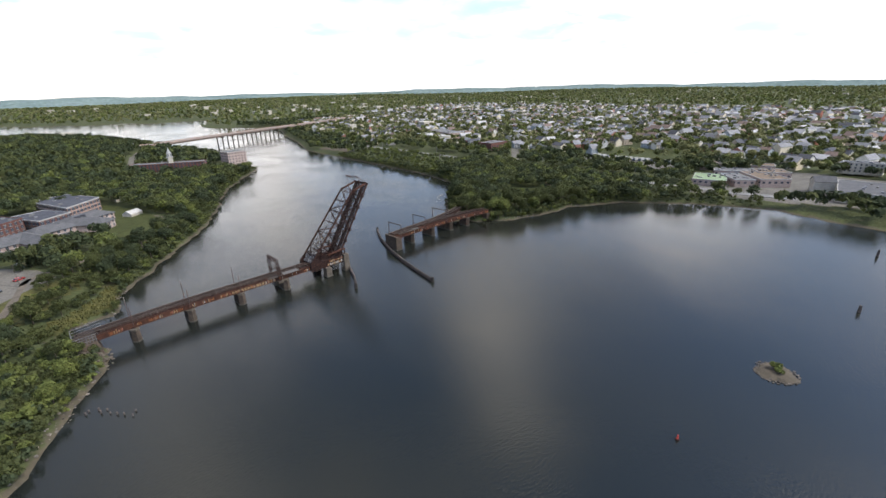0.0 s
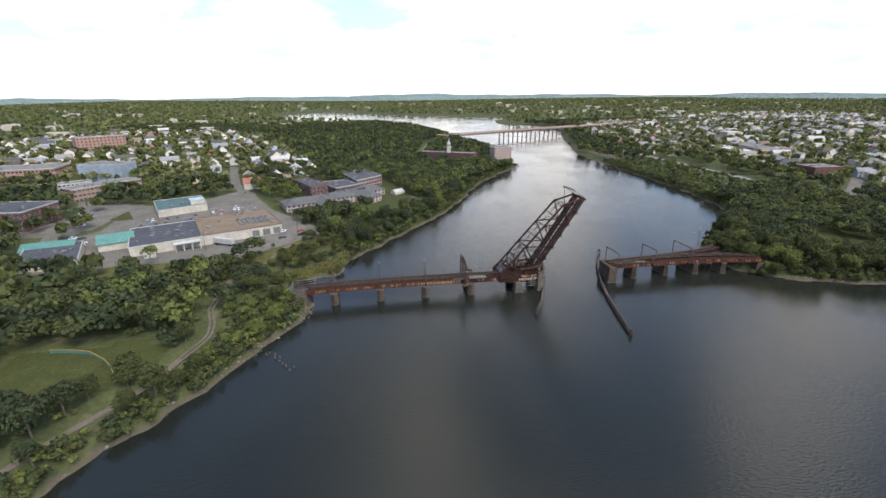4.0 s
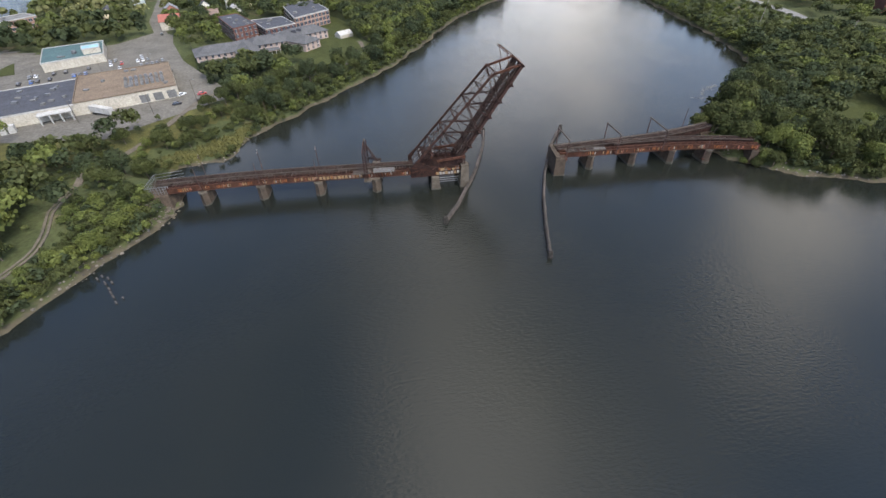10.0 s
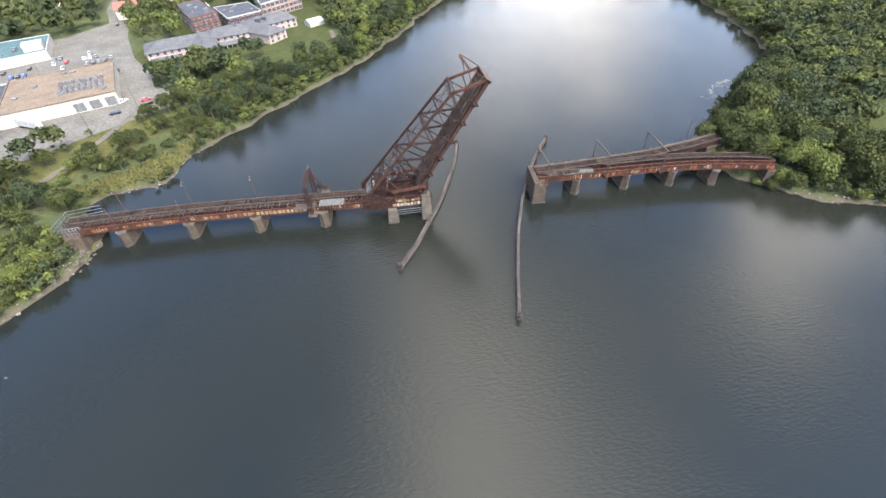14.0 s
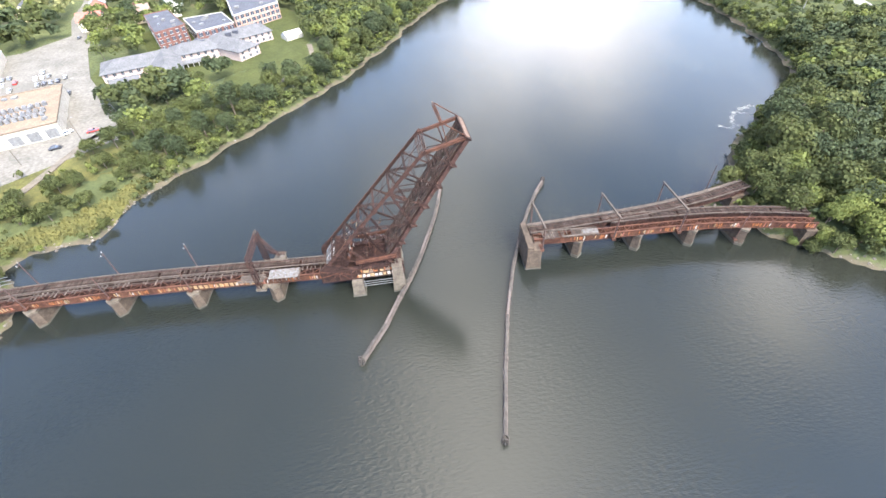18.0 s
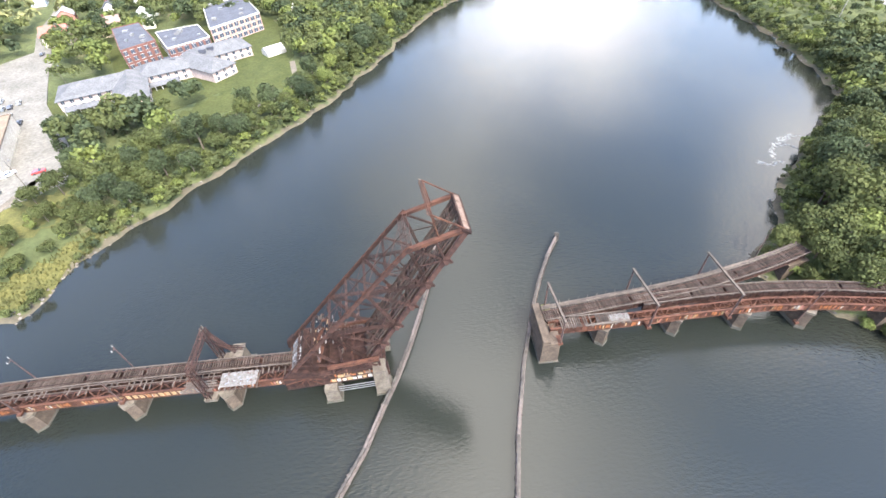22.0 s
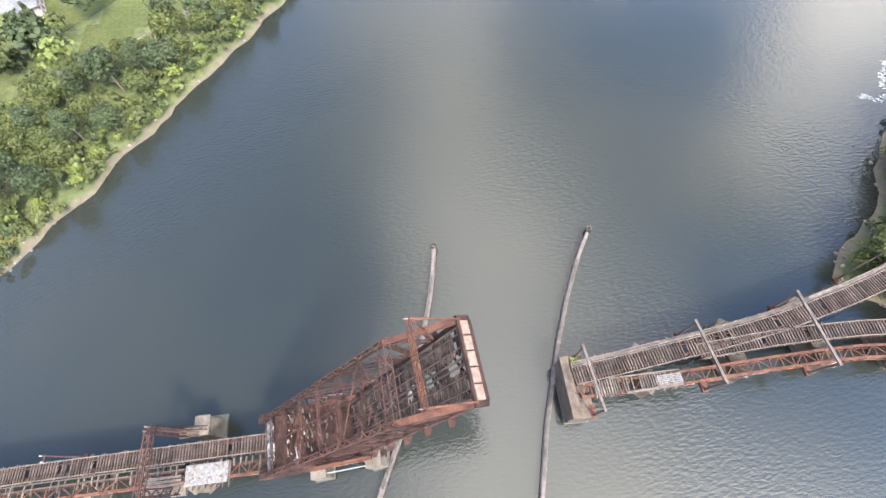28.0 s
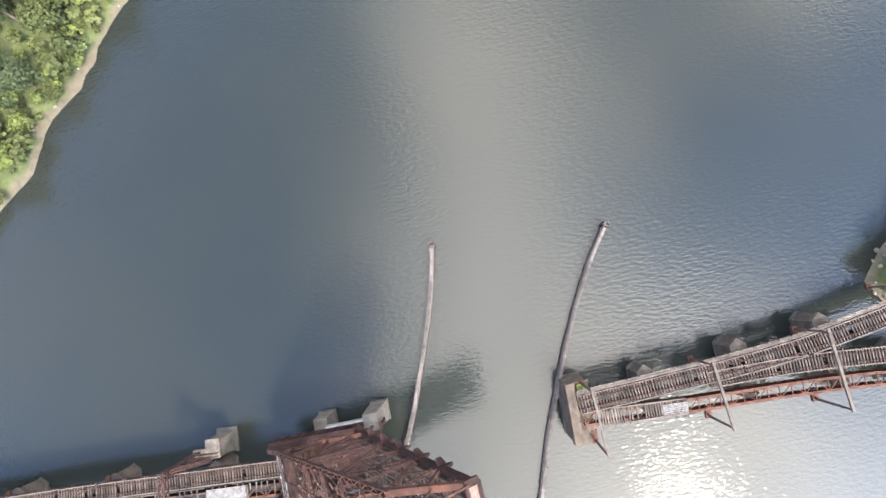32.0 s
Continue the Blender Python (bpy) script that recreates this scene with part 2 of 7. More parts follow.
M_ASPH = material("worn_asphalt", (0.118, 0.109, 0.094), (0.086, 0.080, 0.069), 9.0, 0.92, 0, 0.1, third=(0.148, 0.137, 0.118))
M_ROAD = material("road_asphalt", (0.165, 0.160, 0.150), (0.125, 0.122, 0.116), 6.0, 0.92)
M_PATH = material("path_gravel", (0.112, 0.095, 0.075), (0.072, 0.062, 0.050), 3.0, 0.95)
# Both grass colours are also lowered to carry that cloud shade.
M_LAWN = material("mown_grass", (0.042, 0.047, 0.015), (0.030, 0.036, 0.011), 7.0, 0.95, 0, 0.3)
M_MARSH = material("marsh_grass", (0.076, 0.071, 0.023), (0.044, 0.045, 0.016), 4.0, 0.95, 0, 0.5)
M_MUD = material("muddy_gravel", (0.080, 0.067, 0.049), (0.050, 0.042, 0.031), 3.0, 0.9, 0, 0.4)
M_BRICK = material("red_brick", (0.125, 0.060, 0.047), (0.084, 0.042, 0.034), 3.0, 0.9, fine=4.0)
M_BRICK_P = material("orange_brick", (0.300, 0.185, 0.140), (0.230, 0.140, 0.105), 3.0, 0.9, fine=4.0)
M_WHITEWALL = material("white_wall", (0.40, 0.365, 0.30), (0.31, 0.28, 0.23), 4.0, 0.8)
M_CREAM = material("cream_siding", (0.36, 0.275, 0.232), (0.29, 0.22, 0.185), 3.0, 0.85)
M_TRIM = material("pale_trim", (0.36, 0.35, 0.325), (0.28, 0.27, 0.25), 2.0, 0.7)
M_ROOF_GREY = material("grey_shingle", (0.090, 0.089, 0.090), (0.064, 0.064, 0.066), 4.0, 0.9)
M_ROOF_DARK = material("dark_membrane", (0.056, 0.058, 0.068), (0.041, 0.043, 0.050), 5.0, 0.85, third=(0.090, 0.090, 0.094))
M_ROOF_TAN = material("tan_gravel_roof", (0.148, 0.113, 0.082), (0.110, 0.084, 0.062), 5.0, 0.95)
M_ROOF_GREEN = material("green_metal_roof", (0.085, 0.190, 0.165), (0.070, 0.150, 0.132), 3.0, 0.5, 0.2)
M_ROOF_LGREY = material("light_roof", (0.138, 0.136, 0.132), (0.104, 0.102, 0.100), 5.0, 0.9)
M_GLASSDARK = material("window_glass", (0.05, 0.06, 0.075), (0.035, 0.042, 0.055), 3.0, 0.12, spec=0.6)
M_GLASSBLUE = material("blue_glass", (0.225, 0.270, 0.315), (0.163, 0.199, 0.240), 4.0, 0.15, spec=0.6)
M_METAL = material("galvanised_steel", (0.190, 0.192, 0.195), (0.130, 0.132, 0.135), 1.5, 0.5, 0.5)
M_POLE = material("dark_wood_pole", (0.10, 0.085, 0.07), (0.07, 0.06, 0.05), 1.0, 0.9)
M_YELLOW = material("yellow_cap", (0.269, 0.197, 0.052), (0.227, 0.158, 0.047), 2.0, 0.6)
M_TYRE = material("tyre_rubber", (0.02, 0.02, 0.02), (0.03, 0.03, 0.03), 0.5, 0.8)
M_CONCW = material("white_concrete", (0.22, 0.208, 0.19), (0.15, 0.14, 0.125), 3.0, 0.9)
M_SCRAWL = material("scrawled_white_paint", (0.115, 0.108, 0.100), (0.070, 0.066, 0.062), 0.5, 0.75, third=(0.056, 0.032, 0.025), third_at=0.53)
M_PALE = material("pale_rusted_plate", (0.125, 0.094, 0.076), (0.075, 0.046, 0.034), 0.7, 0.8, third=(0.080, 0.042, 0.028), third_at=0.55)
M_FARDECK = material("highway_steel", (0.30, 0.20, 0.15), (0.22, 0.15, 0.12), 6.0, 0.8)


def water_material():
    m = bpy.data.materials.new("river_water")
    m.use_nodes = True
    t = m.node_tree
    p = t.nodes["Principled BSDF"]
    p.inputs["Roughness"].default_value = 0.06
    p.inputs["IOR"].default_value = 1.333
    geo = t.nodes.new("ShaderNodeNewGeometry")

    def nz(scale, detail, stretch=(1, 1, 1), turn=0.0):
        mp = t.nodes.new("ShaderNodeMapping")
        mp.inputs["Scale"].default_value = stretch
        mp.inputs["Rotation"].default_value = (0, 0, turn)
        t.links.new(geo.outputs["Position"], mp.inputs["Vector"])
        n = t.nodes.new("ShaderNodeTexNoise")
        n.inputs["Scale"].default_value, n.inputs["Detail"].default_value = scale, detail
        t.links.new(mp.outputs[0], n.inputs["Vector"])
        return n.outputs["Fac"]

    big = nz(0.012, 3.0)
    ramp = t.nodes.new("ShaderNodeMix")
    ramp.data_type = "RGBA"
    ramp.inputs["A"].default_value = (0.0052, 0.0083, 0.0090, 1)
    ramp.inputs["B"].default_value = (0.0165, 0.0164, 0.0114, 1)
    t.links.new(big, ramp.inputs["Factor"])
    t.links.new(ramp.outputs["Result"], p.inputs["Base Color"])
    # breeze patches: ripples stronger in some stretches than in others
    patch = t.nodes.new("ShaderNodeMapRange")
    patch.inputs["From Min"].default_value, patch.inputs["From Max"].default_value = 0.38, 0.6
    patch.inputs["To Min"].default_value, patch.inputs["To Max"].default_value = 0.25, 1.0
    t.links.new(nz(0.02, 4.0, (1, 0.6, 1), 0.5), patch.inputs["Value"])
    b1 = t.nodes.new("ShaderNodeBump")
    b1.inputs["Distance"].default_value = 0.11
    t.links.new(patch.outputs[0], b1.inputs["Strength"])
    t.links.new(nz(1.75, 2.5, (0.42, 1.0, 1), -0.2), b1.inputs["Height"])
    b2 = t.nodes.new("ShaderNodeBump")
    b2.inputs["Strength"].default_value, b2.inputs["Distance"].default_value = 1.0, 0.026
    t.links.new(nz(2.8, 2.5, (0.55, 1.0, 1), 0.15), b2.inputs["Height"])
    t.links.new(b1.outputs[0], b2.inputs["Normal"])
    t.links.new(b2.outputs[0], p.inputs["Normal"])
    return m


M_WATER = water_material()


# ---- mesh helpers ----
class Build:
    """Gathers boxes, beams and sheets into one mesh."""

    def __init__(self):
        self.v, self.f = [], []

    def add(self, verts, faces):
        n = len(self.v)
        self.v += [tuple(p) for p in verts]
        self.f += [tuple(i + n for i in q) for q in faces]
        return self

    def box(self, x0, x1, y0, y1, z0, z1):
        return self.hexa([(x0, y0, z0), (x1, y0, z0), (x1, y1, z0), (x0, y1, z0)], [(x0, y0, z1), (x1, y0, z1), (x1, y1, z1), (x0, y1, z1)])

    def hexa(self, low, high):
        n = len(low)
        faces = [tuple(range(n))[::-1], tuple(range(n, 2 * n))] + [(i, (i + 1) % n, n + (i + 1) % n, n + i) for i in range(n)]
        return self.add(list(low) + list(high), faces)

    def prism(self, pts, z0, z1):
        return self.hexa([(x, y, z0) for x, y in pts], [(x, y, z1) for x, y in pts])

    def beam(self, p, q, w, h=None, up=(0, 0, 1)):
        p, q = Vector(p), Vector(q)
        d = (q - p)
        if d.length < 1e-6:
            return self
        d.normalize()
        u = Vector(up)
        if abs(d.dot(u)) > 0.98:
            u = Vector((1, 0, 0)) if abs(d.x) < 0.9 else Vector((0, 1, 0))
        s = d.cross(u).normalized() * (w / 2)
        u = s.cross(d).normalized() * ((h or w) / 2)
        return self.hexa([p - s - u, p + s - u, p + s + u, p - s + u], [q - s - u, q + s - u, q + s + u, q - s + u])

    def ribbon(self, line, z, w, h):
        """One continuous bar along a line, centred on the height z."""
        lft, rgt = offset(line, w / 2), offset(line, -w / 2)
        vs = [p for a, c in zip(lft, rgt) for p in ((*a, z - h / 2), (*c, z - h / 2), (*c, z + h / 2), (*a, z + h / 2))]
        n = len(line)
        fs = [(4 * i + k, 4 * i + (k + 1) % 4, 4 * i + 4 + (k + 1) % 4, 4 * i + 4 + k) for i in range(n - 1) for k in range(4)]
        return self.add(vs, fs + [(3, 2, 1, 0), tuple(range(4 * n - 4, 4 * n))])

    def lattice(self, p, q, w, h, t=0.12, step=None, up=(0, 0, 1)):
        """Four corner angles with zigzag lacing on the four sides."""
        p, q = Vector(p), Vector(q)
        d = q - p
        ln = d.length
        d.normalize()
        u = Vector(up)
        if abs(d.dot(u)) > 0.98:
            u = Vector((1, 0, 0))
        s = d.cross(u).normalized() * (w / 2)
        u = s.cross(d).normalized() * (h / 2)
        cs = [-s - u, s - u, s + u, -s + u]
        for c in cs:
            self.beam(p + c, q + c, t, t, u)
        n = max(2, int(round(ln / (step or max(w, h)))))
        for i in range(n):
            a, b = p + d * (ln * i / n), p + d * (ln * (i + 1) / n)
            for k in range(4):
                c0, c1 = cs[k], cs[(k + 1) % 4]
                if (i + k) % 2:
                    c0, c1 = c1, c0
                self.beam(a + c0, b + c1, t * 0.6, t * 0.5, u)
        return self

    def tube(self, p, q, r0, r1=None, n=8):
        p, q = Vector(p), Vector(q)
        r1 = r0 if r1 is None else r1
        d = (q - p).normalized()
        u = d.orthogonal().normalized()
        s = d.cross(u)
        ring = [(u * math.cos(a) + s * math.sin(a)) for a in (2 * math.pi * i / n for i in range(n))]
        return self.hexa([p + v * r0 for v in ring], [q + v * r1 for v in ring])

    def mesh(self, name):
        me = bpy.data.meshes.new(name)
        me.from_pydata(self.v, [], self.f)
        me.update()
        return me


def part(name, build, mat, parent=None, label="", kind=""):
    me = build.mesh(name) if isinstance(build, Build) else build
    if not me.materials:
        me.materials.append(mat)
    ob = new(name, me)
    if parent is not None:
        ob.parent = parent
    if label:
        ob["label"] = label
    if kind:
        ob["kind"] = kind
    return ob


def thing(name, label, category, group="", at=(0, 0, 0), turn=0.0):
    ob = new(name)
    ob.empty_display_size = 0.5
    ob.matrix_world = pose(*at, 0, 0, turn)
    return tagged(ob, label, category, group)


# ---- the lie of the land ----
W_BANK = [(-330, -900), (-270, -500), (-195, -200), (-152, -112), (-127, -78), (-112, -56), (-103, -38), (-95, -24), (-90, -6), (-96, 6), (-104, 14), (-101, 20), (-91, 25.5), (-82, 24), (-80, 33), (-77, 45),
          (-75, 52), (-61, 67), (-48, 87), (-33, 107), (-13, 136), (11, 187), (34, 238), (72, 295), (97, 328), (106, 345), (104, 375), (112, 430), (98, 520),
          (84, 600), (76, 670), (56, 750), (26, 850), (0, 930), (-60, 1080), (-180, 1230), (-320, 1340), (-430, 1500)]
E_BANK = [(-440, 1880), (-300, 2020), (-29, 1640), (131, 1500), (310, 1400), (400, 1349), (300, 1240), (262, 1090), (258, 1045), (305, 991), (363, 918), (345, 800), (300, 690), (262, 557), (216, 428),
          (212, 305), (209, 225), (207, 175), (200, 126), (188, 97), (160, 76), (137, 54), (118, 30), (106, 17), (111, 10), (116, 3), (126, -6.5), (141, -15), (165, -22), (191, -25), (226, -46), (257, -91),
          (272, -133), (262, -164), (259, -189), (264, -250), (300, -500), (350, -900)]
RIVER = np.array(W_BANK + E_BANK, dtype=float)


def river_distance(x, y):
    """Metres to the water's edge, minus within the water."""
    px, py = np.asarray(x, float).ravel(), np.asarray(y, float).ravel()
    best = np.full(px.shape, 1e18)
    inside = np.zeros(px.shape, bool)
    n = len(RIVER)
    for i in range(n):
        ax, ay = RIVER[i]
        bx, by = RIVER[(i + 1) % n]
        dx, dy = bx - ax, by - ay
        t = np.clip(((px - ax) * dx + (py - ay) * dy) / (dx * dx + dy * dy), 0, 1)
        best = np.minimum(best, (px - ax - t * dx) ** 2 + (py - ay - t * dy) ** 2)
        if ay != by:
            cross = (ay > py) != (by > py)
            inside ^= cross & (px < (bx - ax) * (py - ay) / (by - ay) + ax)
    return (np.sqrt(best) * np.where(inside, -1, 1)).reshape(np.shape(x))


def wobble(x, y):
    return (np.sin(x * 0.11 + 1.3 * np.sin(y * 0.07)) + np.sin(y * 0.13 + 1.7 * np.sin(x * 0.05 + 1))) * 0.5


PLAZA = [(-225, 35), (-250, 75), (-234, 108), (-240, 150), (-234, 172), (-198, 190), (-182, 220), (-168, 208), (-150, 160), (-103, 98), (-97, 80), (-120, 57), (-135, 41), (-188, 43), (-205, 36)]
SCHOOL = [(-137, 125), (-142, 160), (-122, 174), (-142, 212), (-124, 234), (-60, 247), (-45, 215), (-36, 182), (-42, 158), (-60, 147), (-85, 124), (-104, 120)]
# railway embankments at the ends of the bridge
BANKS = (((-95, -3.5), (-112, 2), 5.9, 4.5), ((-112, 2), (-126, 14), 5.6, 4.0), ((119, 1.2), (170, -4), 5.3, 3.6), ((114, 16.5), (150, 34), 5.2, 3.0))
FLATS = ((PLAZA, 5.0), (SCHOOL, 4.5))


def poly_distance(poly, px, py):
    best = np.full(np.shape(px), 1e18)
    for i, (ax, ay) in enumerate(poly):
        bx, by = poly[(i + 1) % len(poly)]
        dx, dy = bx - ax, by - ay
        t = np.clip(((px - ax) * dx + (py - ay) * dy) / (dx * dx + dy * dy), 0, 1)
        best = np.minimum(best, (px - ax - t * dx) ** 2 + (py - ay - t * dy) ** 2)
    return np.where(inside(poly, px, py), 0.0, np.sqrt(best))


def land(x, y):
    """The ground's height."""
    x, y = np.asarray(x, float), np.asarray(y, float)
    d = river_distance(x, y) + 1.6 * wobble(x * 2.3, y * 2.3) + 0.8 * wobble(x * 6, y * 6)
    bank = np.where(d < 0, np.maximum(d * 0.25, -3.0), 0.0)
    up = np.clip(d, 0, None)
    h = bank + 0.32 * np.minimum(up, 4) + 0.12 * np.clip(up - 4, 0, 18) + 0.012 * np.clip(up - 23, 0, 500)
    h += 0.35 * wobble(x, y) * np.clip(up / 10, 0, 1)
    r = np.hypot(x, y - 100)
    h += 9 * np.exp(-(((x + 80) / 150) ** 2 + ((y - 800) / 200) ** 2)) * np.clip(up / 30, 0, 1)
    h += np.clip((r - 900) / 3800, 0, 1) ** 1.3 * np.clip(up / 60, 0, 1) * (15 + 12 * wobble(x * 0.02, y * 0.02))
    for (ax, ay), (bx, by), top, half in BANKS:
        dx, dy = bx - ax, by - ay
        t = np.clip(((x - ax) * dx + (y - ay) * dy) / (dx * dx + dy * dy), 0, 1)
        e = np.hypot(x - ax - t * dx, y - ay - t * dy)
        h = np.maximum(h, np.minimum(np.minimum(top, top - (e - half) * 0.75), (d + 0.6) * 0.8))
    for poly, level in FLATS:
        k = np.clip(1 - poly_distance(poly, x, y) / 14.0, 0, 1)
        h = h + (level - h) * k
    return h


def inside(poly, x, y):
    px, py = np.asarray(x, float), np.asarray(y, float)
    res = np.zeros(px.shape, bool)
    n = len(poly)
    for i in range(n):
        ax, ay = poly[i]
        bx, by = poly[(i + 1) % n]
        if ay != by:
            res ^= ((ay > py) != (by > py)) & (px < (bx - ax) * (py - ay) / (by - ay) + ax)
    return res


def steps(lo, hi, core0, core1, d):
    out = list(np.arange(core0, core1, d))
    s, v = d, core1
    while v < hi:
        out.append(v)
        s *= 1.09
        v += s
    out.append(hi)
    s, v = d, core0
    while True:
        s *= 1.09
        v -= s
        if v < lo:
            break
        out.insert(0, v)
    return np.array([lo] + out)


gx, gy = steps(-4700, 4700, -180, 260, 3.0), steps(-900, 4750, -120, 260, 3.0)
GX, GY = np.meshgrid(gx, gy)
GZ = land(GX, GY)
nx, ny = len(gx), len(gy)
gv = np.column_stack([GX.ravel(), GY.ravel(), GZ.ravel()])
gi = np.arange(nx * ny).reshape(ny, nx)
gf = np.column_stack([gi[:-1, :-1].ravel(), gi[:-1, 1:].ravel(), gi[1:, 1:].ravel(), gi[1:, :-1].ravel()])


def grid_mesh(name, verts, quads):
    me = bpy.data.meshes.new(name)
    me.vertices.add(len(verts))
    me.vertices.foreach_set("co", np.asarray(verts, np.float32).ravel())
    k = quads.shape[1]
    me.loops.add(quads.size)
    me.loops.foreach_set("vertex_index", quads.astype(np.int32).ravel())
    me.polygons.add(len(quads))
    me.polygons.foreach_set("loop_start", np.arange(0, quads.size, k, dtype=np.int32))
    me.update(calc_edges=True)
    return me


def ground_material():
    """Earth that turns from wet mud and gravel at the water's edge to rough grass, and to paler, built-up land far off."""
    m = material("rough_ground", (0.056, 0.063, 0.025), (0.04, 0.048, 0.02), 11.0, 0.95, 0, 0.4, third=(0.095, 0.082, 0.048), third_at=0.58)
    t = m.node_tree
    p = t.nodes["Principled BSDF"]
    geo = t.nodes.new("ShaderNodeNewGeometry")
    sep = t.nodes.new("ShaderNodeSeparateXYZ")
    t.links.new(geo.outputs["Position"], sep.inputs[0])
    rng = t.nodes.new("ShaderNodeMapRange")
    rng.inputs["From Min"].default_value, rng.inputs["From Max"].default_value = 1.55, 2.0
    ragged = t.nodes.new("ShaderNodeTexNoise")
    ragged.inputs["Scale"].default_value, ragged.inputs["Detail"].default_value = 0.35, 5.0
    t.links.new(geo.outputs["Position"], ragged.inputs["Vector"])
    lift = t.nodes.new("ShaderNodeMath")
    lift.operation = "MULTIPLY_ADD"
    lift.inputs[1].default_value = 2.4
    t.links.new(ragged.outputs["Fac"], lift.inputs[0])
    t.links.new(sep.outputs["Z"], lift.inputs[2])
    t.links.new(lift.outputs[0], rng.inputs["Value"])
    mud = t.nodes.new("ShaderNodeTexNoise")
    mud.inputs["Scale"].default_value, mud.inputs["Detail"].default_value = 0.7, 6.0
    t.links.new(geo.outputs["Position"], mud.inputs["Vector"])
    mc = t.nodes.new("ShaderNodeMix")
    mc.data_type = "RGBA"
    mc.inputs["A"].default_value, mc.inputs["B"].default_value = (0.034, 0.031, 0.022, 1), (0.10, 0.082, 0.056, 1)
    t.links.new(mud.outputs["Fac"], mc.inputs["Factor"])
    mx = t.nodes.new("ShaderNodeMix")
    mx.data_type = "RGBA"
    src = p.inputs["Base Color"].links[0].from_socket
    t.links.new(rng.outputs[0], mx.inputs["Factor"])
    t.links.new(mc.outputs["Result"], mx.inputs["A"])
    t.links.new(src, mx.inputs["B"])
    t.links.new(mx.outputs["Result"], p.inputs["Base Color"])
    return m


M_GROUND = ground_material()
ground = new("ground", grid_mesh("ground", gv, gf))
ground.data.materials.append(M_GROUND)
ground.data.polygons.foreach_set("use_smooth", [True] * len(ground.data.polygons))
tagged(ground, "rough grassy river banks with muddy gravel edges", "ground", kind="structure")
wb = Build()
wb.add([(-2200, -900, 0), (900, -900, 0), (900, 2400, 0), (-2200, 2400, 0)], [(0, 1, 2, 3)])
water = part("water", wb, M_WATER)
tagged(water, "calm dark greenish river water with light ripples", "water", kind="structure")


# ---- railway bridge: west approach ----
rng = random.Random(5)


def w_mid(x):
    return -1.0 - 0.0012 * max(0.0, -45 - x) ** 2


def pointed_pier(parent, x, y0, y1, top, thick=2.7, turn=0.0, name="pier"):
    """A stone pier with cutwaters, slightly battered, with a projecting cap and a dark tide band."""
    cx, cy, half = x, (y0 + y1) / 2, (y1 - y0) / 2

    def outline(t, e):
        return [(-t / 2, -half + 1.2 - e), (0, -half - e), (t / 2, -half + 1.2 - e), (t / 2, half - 1.2 + e), (0, half + e), (-t / 2, half - 1.2 + e)]

    def placed(pts, z):
        c, s = math.cos(radians(turn)), math.sin(radians(turn))
        return [(cx + px * c - py * s, cy + px * s + py * c, z) for px, py in pts]

    body = Build().hexa(placed(outline(thick + 0.5, 0.3), -3.2), placed(outline(thick, 0), top - 0.6))
    p = part(name, body, M_STONE, parent)
    part("cap", Build().hexa(placed(outline(thick + 0.4, 0.25), top - 0.6), placed(outline(thick + 0.4, 0.25), top)), M_CONC, p)
    part("tide_band", Build().hexa(placed(outline(thick + 0.56, 0.36), -0.6), placed(outline(thick + 0.46, 0.3), 1.3)), M_WETSTONE, p)
    return p


def girder(parent, p, q, top, depth=1.9, mat=None):
    """A riveted plate girder: web, two flanges and stiffeners."""
    b = Build()
    p, q = Vector((*p, 0)), Vector((*q, 0))
    zt, zb = Vector((0, 0, top)), Vector((0, 0, top - depth))
    mid = Vector((0, 0, top - depth / 2))
    b.beam(p + mid, q + mid, 0.06, depth)
    b.beam(p + zt, q + zt, 0.45, 0.1)
    b.beam(p + zb, q + zb, 0.45, 0.1)
    d = q - p
    n = max(3, int(d.length / 1.3))
    for i in range(n + 1):
        a = p + d * (i / n)
        b.beam(a + zb, a + zt, 0.34, 0.12)
    return part("girder", b, mat or M_RUST_OR, parent)


def zigzag(parent, line_a, line_b, z, step=2.2):
    """Cross struts and diagonals between two girders, each a part."""
    for (a0, a1), (b0, b1) in zip(zip(line_a, line_a[1:]), zip(line_b, line_b[1:])):
        a0, a1, b0, b1 = (Vector((*v, z)) for v in (a0, a1, b0, b1))
        n = max(1, int(round((a1 - a0).length / step)))
        for i in range(n):
            s0, s1 = i / n, (i + 1) / n
            part("cross_strut", Build().beam(a0.lerp(a1, s0), b0.lerp(b1, s0), 0.16, 0.12), M_RUST_OR, parent)
            o0, o1 = (a0.lerp(a1, s0), b0.lerp(b1, s1)) if i % 2 else (b0.lerp(b1, s0), a0.lerp(a1, s1))
            part("lateral_brace", Build().beam(o0, o1, 0.14, 0.1), M_RUST_OR, parent)


def offset(line, d):
    """A line moved sideways, to its left."""
    out = []
    for i, p in enumerate(line):
        a, c = Vector(line[max(i - 1, 0)]), Vector(line[min(i + 1, len(line) - 1)])
        t = (c - a).normalized()
        out.append((p[0] - t.y * d, p[1] + t.x * d))
    return out


def walk_line(line, step):
    """Points and directions at even steps along a line."""
    carry = 0.0
    for a, c in zip(line, line[1:]):
        a, c = Vector(a), Vector(c)
        ln = (c - a).length
        s = carry
        while s < ln:
            yield a.lerp(c, s / ln), (c - a).normalized()
            s += step
        carry = s - ln


